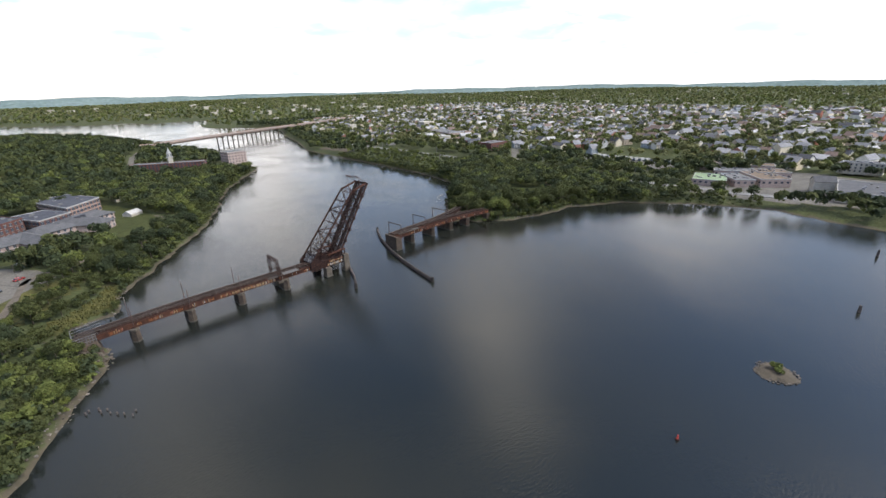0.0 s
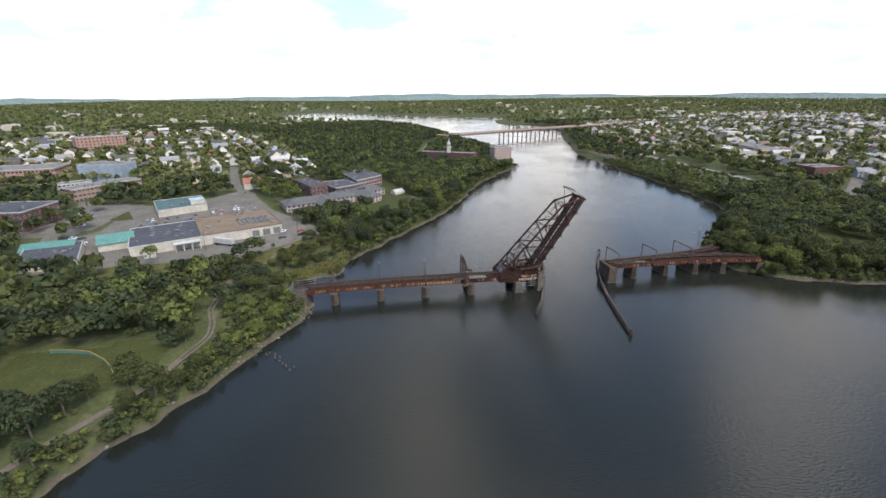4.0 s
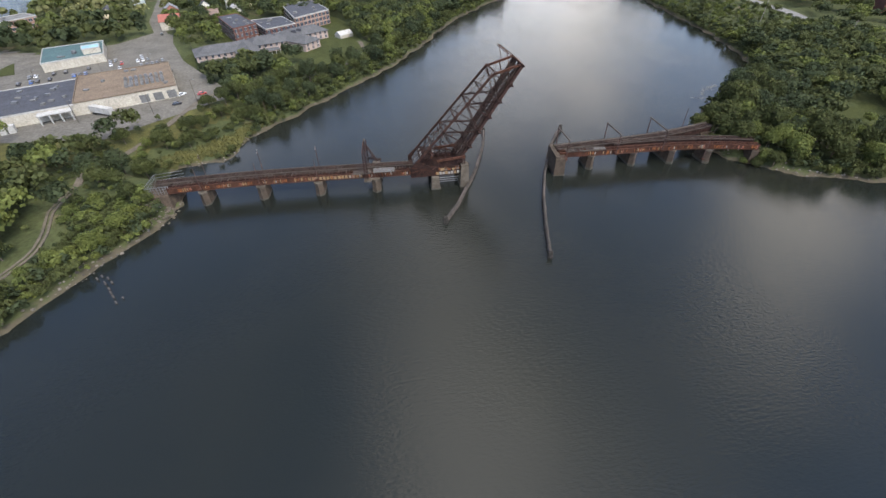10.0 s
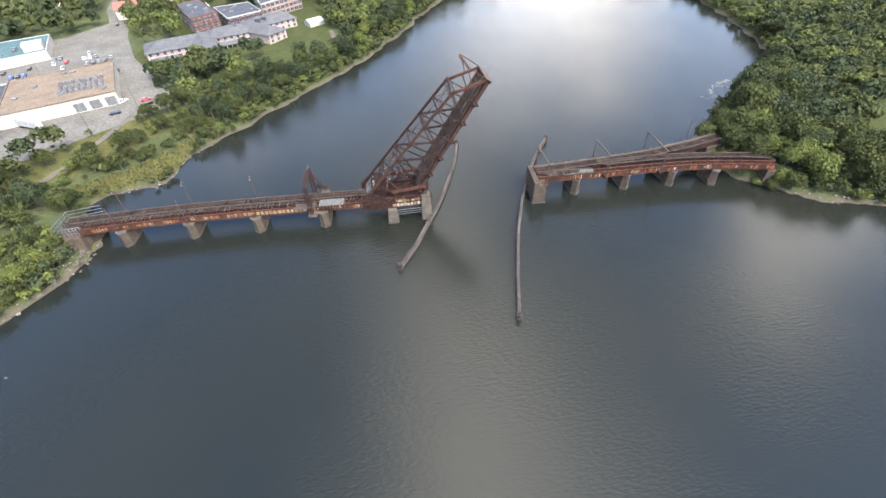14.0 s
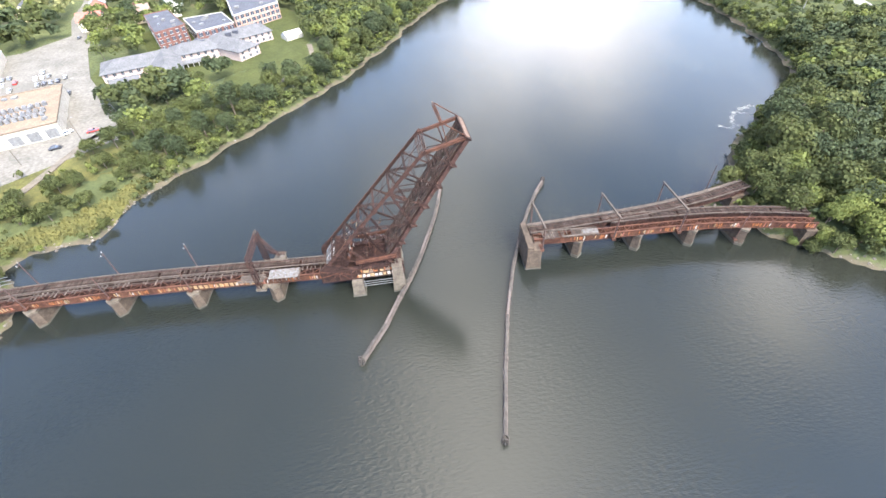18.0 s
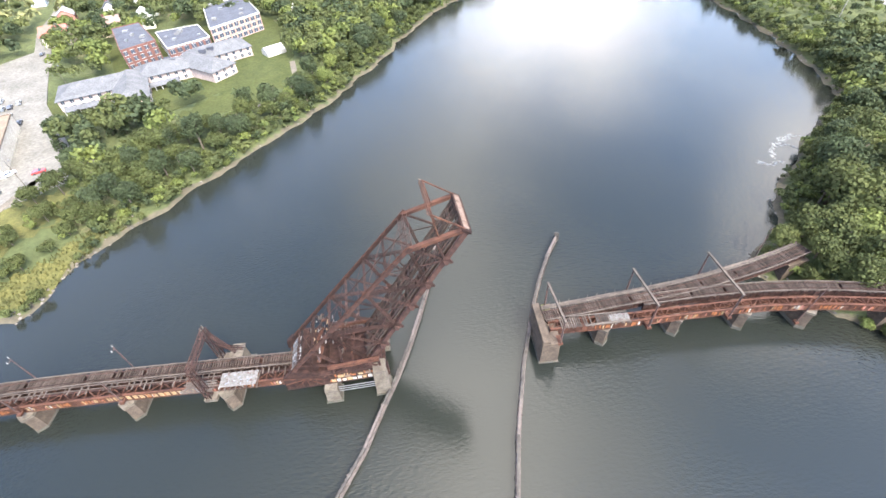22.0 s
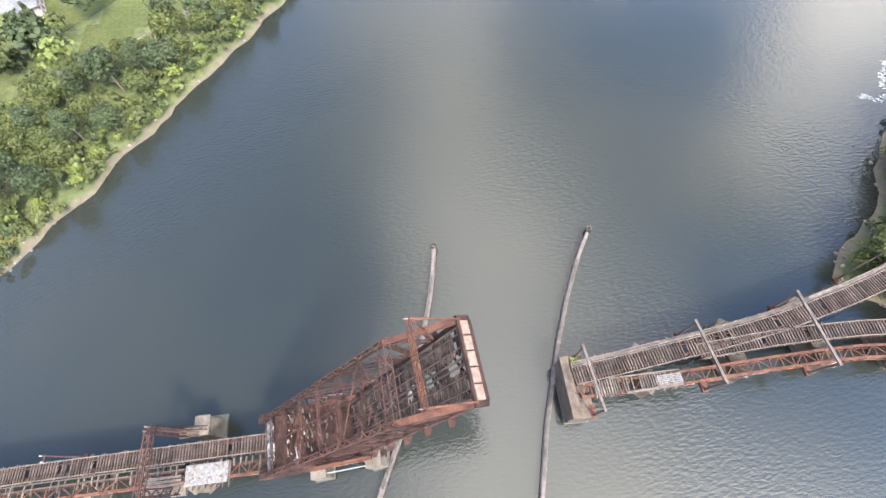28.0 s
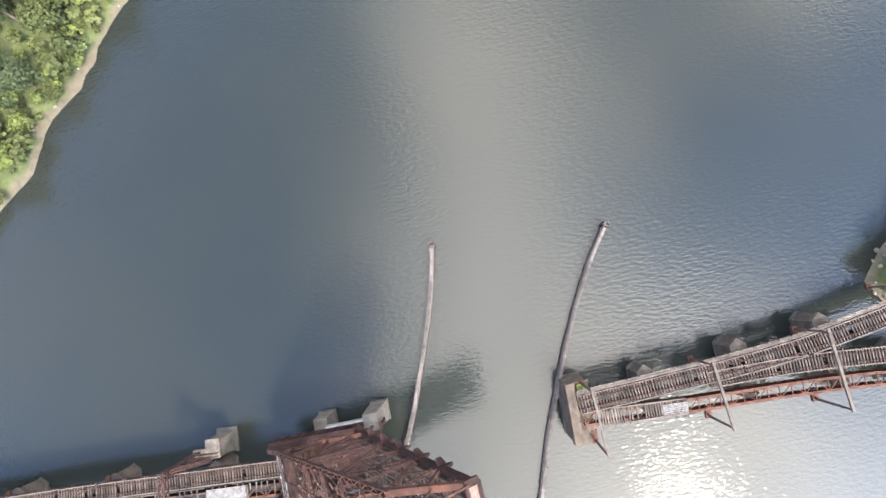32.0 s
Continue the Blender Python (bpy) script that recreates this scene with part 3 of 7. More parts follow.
def track(parent, line, width, top, gaps=0.05, rails=True, guard=True):
    """Cross ties with rails and guard timbers along a line."""
    b = Build()
    for p, t in walk_line(line, 0.52):
        if rng.random() < gaps:
            continue
        n = Vector((-t.y, t.x))
        e0, e1 = width / 2 + rng.uniform(-0.15, 0.2), width / 2 + rng.uniform(-0.15, 0.2)
        z = top - 0.11 + rng.uniform(-0.02, 0.02)
        b.beam((*(p - n * e0), z), (*(p + n * e1), z), 0.25, 0.24)
    part("tie_deck", b, M_TIE, parent, "weathered grey timber ties", "stuff")
    if rails:
        for d in (-0.72, 0.72):
            part("rail", Build().ribbon(offset(line, d), top + 0.09, 0.09, 0.17), M_RUST, parent)
    if guard:
        for d in (-width / 2 + 0.15, width / 2 - 0.15):
            part("guard_timber", Build().ribbon(offset(line, d), top + 0.09, 0.2, 0.18), M_PLANK, parent)


def graffiti(parent, p, q, z0, z1, amount=10, out=0.07, up=None):
    """Patches of spray paint: leaning strokes and blocks on an upright or leaning plate from p to q."""
    p, q = Vector(p), Vector(q)
    d = (q - p)
    ln = d.length
    d.normalize()
    rise = Vector(up) if up else Vector((0, 0, 1))
    n = d.cross(rise).normalized()
    sheets = [Build() for _ in M_PAINT]
    s = rng.uniform(0, 1)
    while s < ln - 0.6:
        k = rng.choice((4, 4, 5, 5, 5, 5, 5, 0, 3))
        w = rng.uniform(0.14, 0.42)
        if rng.random() < amount / 12 and math.sin(s * 0.9 + p.x) > -0.55:
            lo, hi = z0 + rng.uniform(0.02, 0.3) * (z1 - z0), z0 + rng.uniform(0.7, 0.98) * (z1 - z0)
            a = p + d * s + n * out
            sl = rng.uniform(-0.2, 0.2)
            c = [a + rise * lo, a + d * w + rise * (lo + rng.uniform(-0.1, 0.1)), a + d * (w + sl) + rise * hi, a + d * sl + rise * (hi + rng.uniform(-0.15, 0.1))]
            sheets[k].hexa(c, [v + n * 0.012 for v in c])
        s += w + rng.uniform(0.08, 0.3)
    for b, m in zip(sheets, M_PAINT):
        if b.v:
            part("graffiti", b, m, parent, "patches of sprayed paint in unreadable strokes", "stuff")


west = thing("railway_viaduct", "rusted plate girder railway viaduct on stone piers in the river", "railway bridge", at=(0, 0, -0.9))
W_X = [-91.5, -80.4, -61.1, -41.3, -21.2, -7.5]
for x in W_X[1:5]:
    pointed_pier(west, x, w_mid(x) - 4.9, w_mid(x) + 3.4, 6.1)
for x0, x1 in zip(W_X, W_X[1:]):
    for off, m in ((2.4, M_RUST), (0.55, M_RUST), (-1.25, M_RUST), (-3.05, M_RUST_OR)):
        girder(west, (x0 + 0.15, w_mid(x0) + off), (x1 - 0.15, w_mid(x1) + off), 8.2, 1.95, m)
    xs = [x0 + (x1 - x0) * i / 4 for i in range(5)]
    zigzag(west, [(x, w_mid(x) - 1.25) for x in xs], [(x, w_mid(x) - 3.05) for x in xs], 8.2)
    graffiti(west, (x0 + 0.5, w_mid(x0) - 3.05, 0), (x1 - 0.5, w_mid(x1) - 3.05, 0), 6.45, 8.05, 12 if x0 < -45 else 9, 0.2)
    cross = Build()
    for i in range(int((x1 - x0) / 1.15)):
        if rng.random() < 0.75:
            x = x0 + 0.6 + i * 1.15 + rng.uniform(-0.2, 0.2)
            cross.beam((x, w_mid(x) - 0.3, 8.32), (x + rng.uniform(-0.15, 0.15), w_mid(x) - 0.9 - rng.uniform(0.4, 1.6), 8.32), 0.22, 0.2)
    part("loose_tie", cross, M_PLANK, west, "bleached loose timbers", "stuff")
    for i in range(1, 4):
        x = x0 + (x1 - x0) * i / 4
        part("cross_frame", Build().beam((x, w_mid(x) - 3.05, 6.4), (x, w_mid(x) + 2.4, 8.0), 0.15, 0.15).beam((x, w_mid(x) - 3.05, 8.0), (x, w_mid(x) + 2.4, 6.4), 0.15, 0.15), M_RUST, west)
cream = Build()
for i in range(15):
    x = -44.6 + i * 1.28
    cream.hexa([(x, w_mid(x) - 3.16, 6.55), (x + 0.85, w_mid(x) - 3.16, 6.55), (x + 0.85, w_mid(x) - 3.16, 7.75), (x, w_mid(x) - 3.16, 7.75)], [(x, w_mid(x) - 3.19, 6.55), (x + 0.85, w_mid(x) - 3.19, 6.55), (x + 0.85, w_mid(x) - 3.19, 7.75), (x, w_mid(x) - 3.19, 7.75)])
part("graffiti", cream, M_PAINT[4], west, "row of faded cream painted panels", "stuff")
track(west, [(x, w_mid(x) + 1.5) for x in np.linspace(-97, -7.5, 24)], 3.0, 8.5)
for x in np.arange(-90, -22, 4.0):
    for o_ in (-1.1, -0.25):
        part("stringer_timber", Build().beam((x, w_mid(x) + o_, 8.42), (x + 3.9, w_mid(x + 3.9) + o_, 8.42), 0.2, 0.2), M_TIE, west)
for i in range(18):
    y = -4.85 + i * 0.18
    part("platform_plank", Build().box(-21.8 + rng.uniform(-0.1, 0.1), -14.4 + rng.uniform(-0.1, 0.1), y, y + 0.17, 8.45, 8.52), M_SCRAWL, west, "white-painted platform plank with faded scrawl")
scr = Build()
for i in range(14):
    x, y = rng.uniform(-21.3, -16), rng.uniform(-4.5, -2.3)
    scr.beam((x, y, 8.53), (x + rng.uniform(-0.4, 0.9), y + rng.uniform(-0.6, 0.6), 8.53), 0.16, 0.015)
part("faded_scrawl", scr, M_PAINT[2], west, "", "stuff")
br = Build()
for x in np.arange(-21.5, -14, 1.05):
    br.beam((x, -1.6, 8.36), (x, -5.6, 8.36), 0.18, 0.18)
    br.beam((x, -5.6, 8.36), (x, -4.1, 6.6), 0.12, 0.12)
part("platform_bracket", br, M_PLANK, west)
for i in range(9):
    y = -5.3 + i * 0.3
    part("walkway_board", Build().beam((-29.5 + rng.uniform(0, 1), y, 8.4), (-22 + rng.uniform(-1, 0), y + rng.uniform(-0.1, 0.1), 8.4), 0.2, 0.08), M_PLANK, west)

# concrete block at the north end of one pier, and the wreck beside it
blk = Build().hexa([(-22.9, 2.9, -3), (-19.7, 2.9, -3), (-19.7, 6.5, -3), (-22.9, 6.5, -3)], [(-22.7, 3.2, 5.3), (-19.9, 3.2, 5.3), (-19.9, 6.3, 5.3), (-22.7, 6.3, 5.3)])
blk.hexa([(-22.7, 3.2, 5.3), (-19.9, 3.2, 5.3), (-19.9, 6.3, 5.3), (-22.7, 6.3, 5.3)], [(-22.4, 3.2, 5.9), (-19.6, 3.2, 5.9), (-19.6, 6.7, 5.9), (-22.4, 6.7, 5.9)])
block = tagged(part("concrete_block", blk, M_CONC), "pale weathered concrete pier block standing beside the viaduct", "concrete block")
part("tide_band", Build().box(-23.36, -19.14, 2.54, 7.26, -0.5, 0.5), M_WETSTONE, block)

# lattice signal portal across the west approach
tower = thing("signal_gantry", "rusted lattice steel gantry straddling the railway viaduct", "gantry")
for y in (-5.3, 4.0):
    part("leg", Build().lattice((-24.2, y, 5.2), (-24.2, y * 0.98, 14.8), 1.1, 0.9, 0.17, 1.1), M_RUST, tower)
part("cross_beam", Build().lattice((-24.2, -5.7, 15.0), (-24.2, 4.6, 15.0), 1.0, 1.0, 0.17, 1.0), M_RUST, tower)
part("strut", Build().lattice((-24.2, 4.2, 14.0), (-20.4, 3.4, 7.4), 0.5, 0.5, 0.1, 0.8).beam((-24.2, 4.0, 10.6), (-21.6, 3.6, 9.0), 0.16), M_RUST, tower)
part("insulator", Build().tube((-24.2, 4.3, 15.4), (-24.2, 4.3, 16.4), 0.14), M_CONC, tower)
part("insulator", Build().tube((-24.5, 3.7, 15.4), (-24.5, 3.7, 16.2), 0.12), M_CONC, tower)
part("outrigger", Build().lattice((-24.2, 4.6, 8.4), (-19.0, 4.2, 7.6), 0.6, 0.6, 0.12, 0.8), M_RUST, tower)
for y0, y1 in ((-6.1, -4.3), (3.2, 4.9)):
    part("foot", Build().box(-25.2, -22.7, y0, y1, 4.6, 5.4), M_CONC, tower)


def pole(name, x, y, z0, z1, lean=(0, 0), arm=0.0, label="rusted steel line pole bolted to the viaduct"):
    th = thing(name, label, "pole", "line poles along the viaduct", (x, y, z0))
    h = z1 - z0
    part("shaft", Build().tube((0, 0, 0), (lean[0], lean[1], h), 0.16, 0.1), M_DARKSTEEL, th)
    part("bracket", Build().box(-0.4, 0.4, -0.55, 0.55, -0.2, 0.25), M_RUST_OR, th)
    if arm:
        part("arm", Build().beam((lean[0], lean[1] - arm, h * 0.94), (lean[0], lean[1] + arm * 0.3, h * 0.94), 0.12), M_DARKSTEEL, th)
        part("insulator", Build().tube((lean[0], lean[1] - arm, h * 0.94), (lean[0], lean[1] - arm, h * 0.94 + 0.45), 0.11), M_CONCW, th)
        part("insulator", Build().tube((lean[0], lean[1], h), (lean[0], lean[1], h + 0.45), 0.11), M_CONCW, th)
    return th


for x in (-80.4, -61.1, -41.3):
    pole("line_pole", x, w_mid(x) + 3.1, 6.2, 15.2, (0, 0), 0.9)
    pole("line_pole", x, w_mid(x) - 3.9, 6.2, 14.2, (0.1, -0.15))

# abutment and dumped rubble at the west end
abut = thing("west_abutment", "stone abutment with rubble at the viaduct's west end", "abutment")
part("abutment_wall", Build().hexa([(-99, -10, -1), (-90.3, -9.3, -1), (-90.3, 2.2, -1), (-99, 3, -1)], [(-99, -8.4, 5.3), (-91.5, -7.6, 5.3), (-91.5, 1.2, 5.3), (-99, 1.6, 5.3)]), M_STONE, abut)
fen = Build()
for i in range(9):
    x, y = -98 + i * 0.9, -7.6 + 0.15 * i
    fen.beam((x, y, 5.2), (x, y, 8.1), 0.13)
fen.beam((-98, -7.6, 8.1), (-90.8, -6.4, 8.1), 0.14).beam((-98, -7.6, 7.2), (-90.8, -6.4, 7.2), 0.1).beam((-98, -7.6, 6.2), (-90.8, -6.4, 6.2), 0.1)
for i in range(9):
    y = -7.6 + i * 1.05
    fen.beam((-98, y, 5.2), (-98, y, 8.6), 0.13)
for z in (6.4, 7.5, 8.6):
    fen.beam((-98, -7.6, z), (-98, 1, z), 0.13).beam((-98, 1, z), (-89, 3.2, z), 0.12)
part("steel_fence", fen, M_METAL, abut)


# ---- bascule span, raised ----
LEAF = pose(0, 0.3, 0, 0, 0, 4.9)
PIER = pose(0, 0.35, 0, 0, 0, 3.3)
leaf = thing("bascule_leaf", "raised rusted steel truss leaf of a rolling bascule bridge", "drawbridge")
leaf.matrix_world = LEAF
DU, DV = Vector((0.545, 0, 0.8384)), Vector((-0.8384, 0, 0.545))
ORG = Vector((7.7, 0, 8.5))
JU = [1.4, 7.5, 13.5, 19.5, 25.5, 31.6, 38.3]


def L(u, v, y):
    return ORG + DU * u + DV * v + Vector((0, y, 0))


def topv(u):
    return 12.0 - 0.163 * u


TY = 4.45
for y in (-TY, TY):
    s = -1 if y < 0 else 1
    part("bottom_chord", Build().beam(L(-1.5, 0, y), L(38.4, 0, y), 0.5, 0.85, DV), M_RUST, leaf)
    for yy in (y - 0.3, y + 0.3):
        part("top_chord", Build().beam(L(-9.0, topv(-9.0), yy), L(31.6, topv(31.6), yy), 0.1, 0.55, DV), M_RUST, leaf)
    n = 40
    for i in range(n):
        u0, u1 = -8.8 + 40.2 * i / n, -8.8 + 40.2 * (i + 1) / n
        a, b2 = (y - 0.3, y + 0.3) if i % 2 else (y + 0.3, y - 0.3)
        part("lacing_bar", Build().beam(L(u0, topv(u0) + 0.3, a), L(u1, topv(u1) + 0.3, b2), 0.16, 0.04, DV), M_RUST_OR, leaf)
    part("end_post", Build().beam(L(31.3, topv(31.6) + 0.05, y), L(38.5, 0.5, y), 0.72, 0.6, DV), M_RUST_OR, leaf)
    for i, u in enumerate(JU[1:6]):
        part("vertical", Build().lattice(L(u, 0.2, y), L(u, topv(u), y), 0.26, 0.24, 0.07, 0.5), M_RUST, leaf)
        part("gusset_plate", Build().beam(L(u - 0.6, topv(u) - 0.1, y + s * 0.37), L(u + 0.6, topv(u) - 0.1, y + s * 0.37), 0.05, 0.75, DV), M_RUST, leaf)
        part("gusset_plate", Build().beam(L(u - 0.8, 0, y + s * 0.3), L(u + 0.8, 0, y + s * 0.3), 0.06, 1.1, DV), M_RUST, leaf)
    for i in range(6):
        u0, u1 = JU[i], JU[i + 1]
        if i < 5:
            a, b2 = (L(u0, topv(u0) if i else 10.5, y), L(u1, 0, y)) if i % 2 else (L(u0, 0, y), L(u1, topv(u1), y))
            part("diagonal", Build().lattice(a, b2, 0.44, 0.36, 0.1, 0.6), M_RUST, leaf)
            um = (u0 + u1) / 2
            part("sub_diagonal", Build().beam(L(um, topv(um) / 2, y), L(u1 if i % 2 == 0 else u0, 0, y), 0.15), M_RUST, leaf)
        else:
            part("diagonal", Build().beam(L(u0, 0, y), L(u0 + 3.1, 3.6, y), 0.32), M_RUST, leaf)
    # rolling heel with its plate, ribs and framing
    prof = [(-8.9, 8.8), (-9.0, 6.8), (-7.4, 5.2), (-4.6, 4.5), (-2.2, 5.0), (-1.0, 6.4), (-1.6, 8.2), (-4.4, 9.6), (-7.0, 10.6)]
    seg = part("rolling_segment", Build().hexa([(px, y - 0.4, pz) for px, pz in prof], [(px, y + 0.4, pz) for px, pz in prof]), M_RUST, leaf, "curved riveted plate heel")
    for px, pz in prof[0:7]:
        part("rib", Build().beam((px * 0.99, y + s * 0.46, pz), (-4.6, y + s * 0.46, 7.6), 0.1, 0.14), M_RUST_OR, seg)
    for p0, p1, wd in (((-1.7, 16.0), (-3.6, 8.6), 0.34), ((-1.7, 16.0), (2.6, 10.2), 0.34), ((-5.2, 12.0), (2.6, 10.0), 0.3), ((2.4, 10.2), (7.4, 9.4), 0.4), ((-2.0, 6.6), (3.2, 9.4), 0.36), ((3.0, 9.6), (3.6, 15.6), 0.26)):
        part("heel_brace", Build().lattice((p0[0], y, p0[1]), (p1[0], y, p1[1]), wd, wd, 0.09, 0.6), M_RUST, leaf)
for u in JU:
    fb = Build()
    fb.beam(L(u, -0.2, -TY), L(u, -0.2, TY), 0.35, 1.5, DV)
    for s in (-1, 1) if u < 38 else ():
        a = [L(u, 0.5, s * TY), L(u, 0.5, s * (TY + 1.3)), L(u, -0.2, s * (TY + 1.3)), L(u, -0.95, s * TY)]
        fb.hexa(a, [v + DU * 0.12 for v in a])
    part("floor_beam", fb, M_RUST, leaf)
    for y in (-TY, TY) if u < 38 else ():
        part("bracket", Build().hexa([L(u - 0.7, -0.4, y - 0.2), L(u + 0.7, -0.4, y - 0.2), L(u, -1.6, y - 0.2)], [L(u - 0.7, -0.4, y + 0.2), L(u + 0.7, -0.4, y + 0.2), L(u, -1.6, y + 0.2)]), M_RUST, leaf)
for y in (-3.0, -1.5, 1.5, 3.0):
    part("stringer", Build().beam(L(1, 0.15, y), L(38.1, 0.15, y), 0.3, 0.7, DV), M_RUST, leaf)
tie = Build()
u = 2.0
while u < 37.8:
    for c in (-2.25, 2.25):
        if rng.random() < 0.8:
            tie.beam(L(u + rng.uniform(-0.05, 0.05), 0.62, c - rng.uniform(1.2, 1.6)), L(u + rng.uniform(-0.08, 0.08), 0.62, c + rng.uniform(1.2, 1.6)), 0.24, 0.22, DV)
    u += 0.55
part("tie_deck", tie, M_TIE, leaf, "weathered timber ties with gaps", "stuff")
for y in (-2.97, -1.53, 1.53, 2.97):
    part("rail", Build().beam(L(1.5, 0.8, y), L(38.0, 0.8, y), 0.1, 0.17, DV), M_DARKSTEEL, leaf)
for y in (-3.75, -0.35, 0.35, 3.75):
    part("guard_timber", Build().beam(L(1.5, 0.78, y), L(38.0, 0.78, y), 0.22, 0.18, DV), M_TIE, leaf)
TOPU = [-4.5] + JU[:6]
for i, u in enumerate(TOPU):
    v = topv(u)
    if i == 6:
        part("portal_strut", Build().lattice(L(u - 0.3, v, -TY), L(u - 0.3, v, TY), 1.8, 0.8, 0.1, 1.1, DV), M_RUST, leaf)
    else:
        part("top_strut", Build().lattice(L(u, v, -TY), L(u, v, TY), 0.3, 0.28, 0.07, 0.5, DV), M_RUST, leaf)
    if i and i < 6:
        part("sway_brace", Build().beam(L(u, v - 0.3, -TY), L(u, v - 2.4, 0), 0.08).beam(L(u, v - 0.3, TY), L(u, v - 2.4, 0), 0.08).beam(L(u, v - 2.4, -TY), L(u, v - 2.4, TY), 0.13), M_RUST, leaf)
    if i < 6:
        u1, v1 = TOPU[i + 1], topv(TOPU[i + 1])
        part("top_lateral", Build().beam(L(u, v, -TY), L(u1, v1, TY), 0.09, 0.09, DV).beam(L(u, v, TY), L(u1, v1, -TY), 0.09, 0.09, DV), M_RUST, leaf)
        part("bottom_lateral", Build().beam(L(JU[i], -0.7, -TY), L(JU[i + 1], -0.7, TY), 0.22, 0.2, DV).beam(L(JU[i], -0.7, TY), L(JU[i + 1], -0.7, -TY), 0.22, 0.2, DV), M_RUST, leaf)
part("ridge_tie", Build().beam(L(-4, topv(-4), 0), L(31, topv(31), 0), 0.13, 0.13, DV), M_RUST, leaf)
# tip: end girder with pale stained plates
part("end_girder", Build().beam(L(38.45, 0.2, -TY - 0.5), L(38.45, 0.2, TY + 0.5), 0.4, 1.7, DV), M_RUST, leaf)
for i in range(5):
    y0 = -TY + 0.15 + i * 1.75
    part("end_plate", Build().hexa([L(38.68, -0.3, y0), L(38.68, 0.75, y0), L(38.68, 0.75, y0 + 1.6), L(38.68, -0.3, y0 + 1.6)], [L(38.78, -0.25, y0 + 0.05), L(38.78, 0.7, y0 + 0.05), L(38.78, 0.7, y0 + 1.55), L(38.78, -0.25, y0 + 1.55)]), M_PALE, leaf, "pale stained steel plate")
# wire gantry that leans out beside the tip
part("wire_gantry", Build().lattice(L(39.0, 7.0, -TY - 0.1), L(38.6, 7.0, TY + 0.3), 0.45, 0.45, 0.08, 0.6, DV), M_RUST_OR, leaf, "brown lattice wire gantry")
for y in (-TY, TY):
    part("gantry_stay", Build().beam(L(39.0, 7.0, y), L(38.7, 0.7, y), 0.2), M_RUST_OR, leaf)
    part("gantry_leg", Build().beam(L(38.9, 6.8, y), L(35.4, 3.3, y), 0.18), M_RUST_OR, leaf)
    part("wire_pin", Build().tube(L(39.0, 7.2, y), L(39.0, 7.7, y), 0.08, 0.05, 6), M_PALE, leaf)
# counterweight between the heels
cwt = Build().hexa([L(-8.6, 8.4, -3.9), L(-3.4, 8.4, -3.9), L(-3.4, 8.4, 3.9), L(-8.6, 8.4, 3.9)], [L(-8.6, 12.6, -3.9), L(-3.4, 12.3, -3.9), L(-3.4, 12.3, 3.9), L(-8.6, 12.6, 3.9)])
cw = part("counterweight", cwt, M_RUST, leaf, "rusty counterweight box covered with scrawl")
for k in range(4):
    y0 = -3.85 + k * 1.95
    pts = [L(-8.5, 12.66, y0), L(-5.2, 12.52, y0), L(-5.2, 12.52, y0 + 1.85), L(-8.5, 12.66, y0 + 1.85)]
    part("painted_plate", Build().hexa(pts, [p + DV * 0.06 for p in pts]), M_SCRAWL, cw, "steel plate covered with white scrawl")
rng2 = random.Random(8)
for k in range(70):
    u, y, w, d = rng2.uniform(-8.4, -3.8), rng2.uniform(-3.7, 3.2), rng2.uniform(0.2, 0.9), rng2.uniform(0.12, 0.5)
    v = 12.74 - 0.03 * (u + 8.5) if u < -5.6 else 12.5
    pts = [L(u, v, y), L(u + w, v, y + rng2.uniform(-0.3, 0.3)), L(u + w * 0.8, v, y + d), L(u - 0.15, v, y + d)]
    part("painted_patch", Build().hexa(pts, [p + DV * (0.02 + 0.001 * k) for p in pts]), (M_PAINT[0], M_RUST, M_PAINT[2], M_PAINT[0], M_DARKSTEEL)[k % 5], cw)
for k in range(44):
    u, v, y = rng2.uniform(-3.2, 6.5), rng2.uniform(2.6, 11.2), rng2.uniform(-3.6, 3.6)
    a, e = rng2.uniform(0, 6.28), rng2.uniform(0.6, 2.0)
    part("machinery_beam", Build().beam(L(u, v, y), L(u + math.cos(a) * e * 0.7, v + rng2.uniform(-0.8, 0.8), y + math.sin(a) * e), rng2.uniform(0.14, 0.36), rng2.uniform(0.12, 0.3)), (M_RUST, M_RUST_OR, M_PLANK, M_RUST, M_DARKSTEEL)[k % 5], leaf)
for k in range(34):
    u, v, y = rng2.uniform(-3, 5.5), rng2.uniform(8.0, 11.4), rng2.uniform(-3.7, 3.0)
    w, d = rng2.uniform(0.3, 1.0), rng2.uniform(0.2, 0.9)
    part("loose_board", Build().hexa([L(u, v, y), L(u + w, v, y), L(u + w, v + 0.2, y + d), L(u, v, y + d)], [L(u, v + 0.08, y), L(u + w, v + 0.08, y), L(u + w, v + 0.28, y + d), L(u, v + 0.08, y + d)]), (M_PAINT[0], M_SCRAWL, M_PLANK, M_PAINT[4], M_SCRAWL)[k % 5], leaf)
for y in (-2.2, 0.0, 2.2):
    part("drive_shaft", Build().tube((-1.5, y - 1.4, 11.5 + y * 0.3), (-0.5, y + 1.4, 12.0), 0.35, 0.35, 10), M_RUST_OR, leaf)

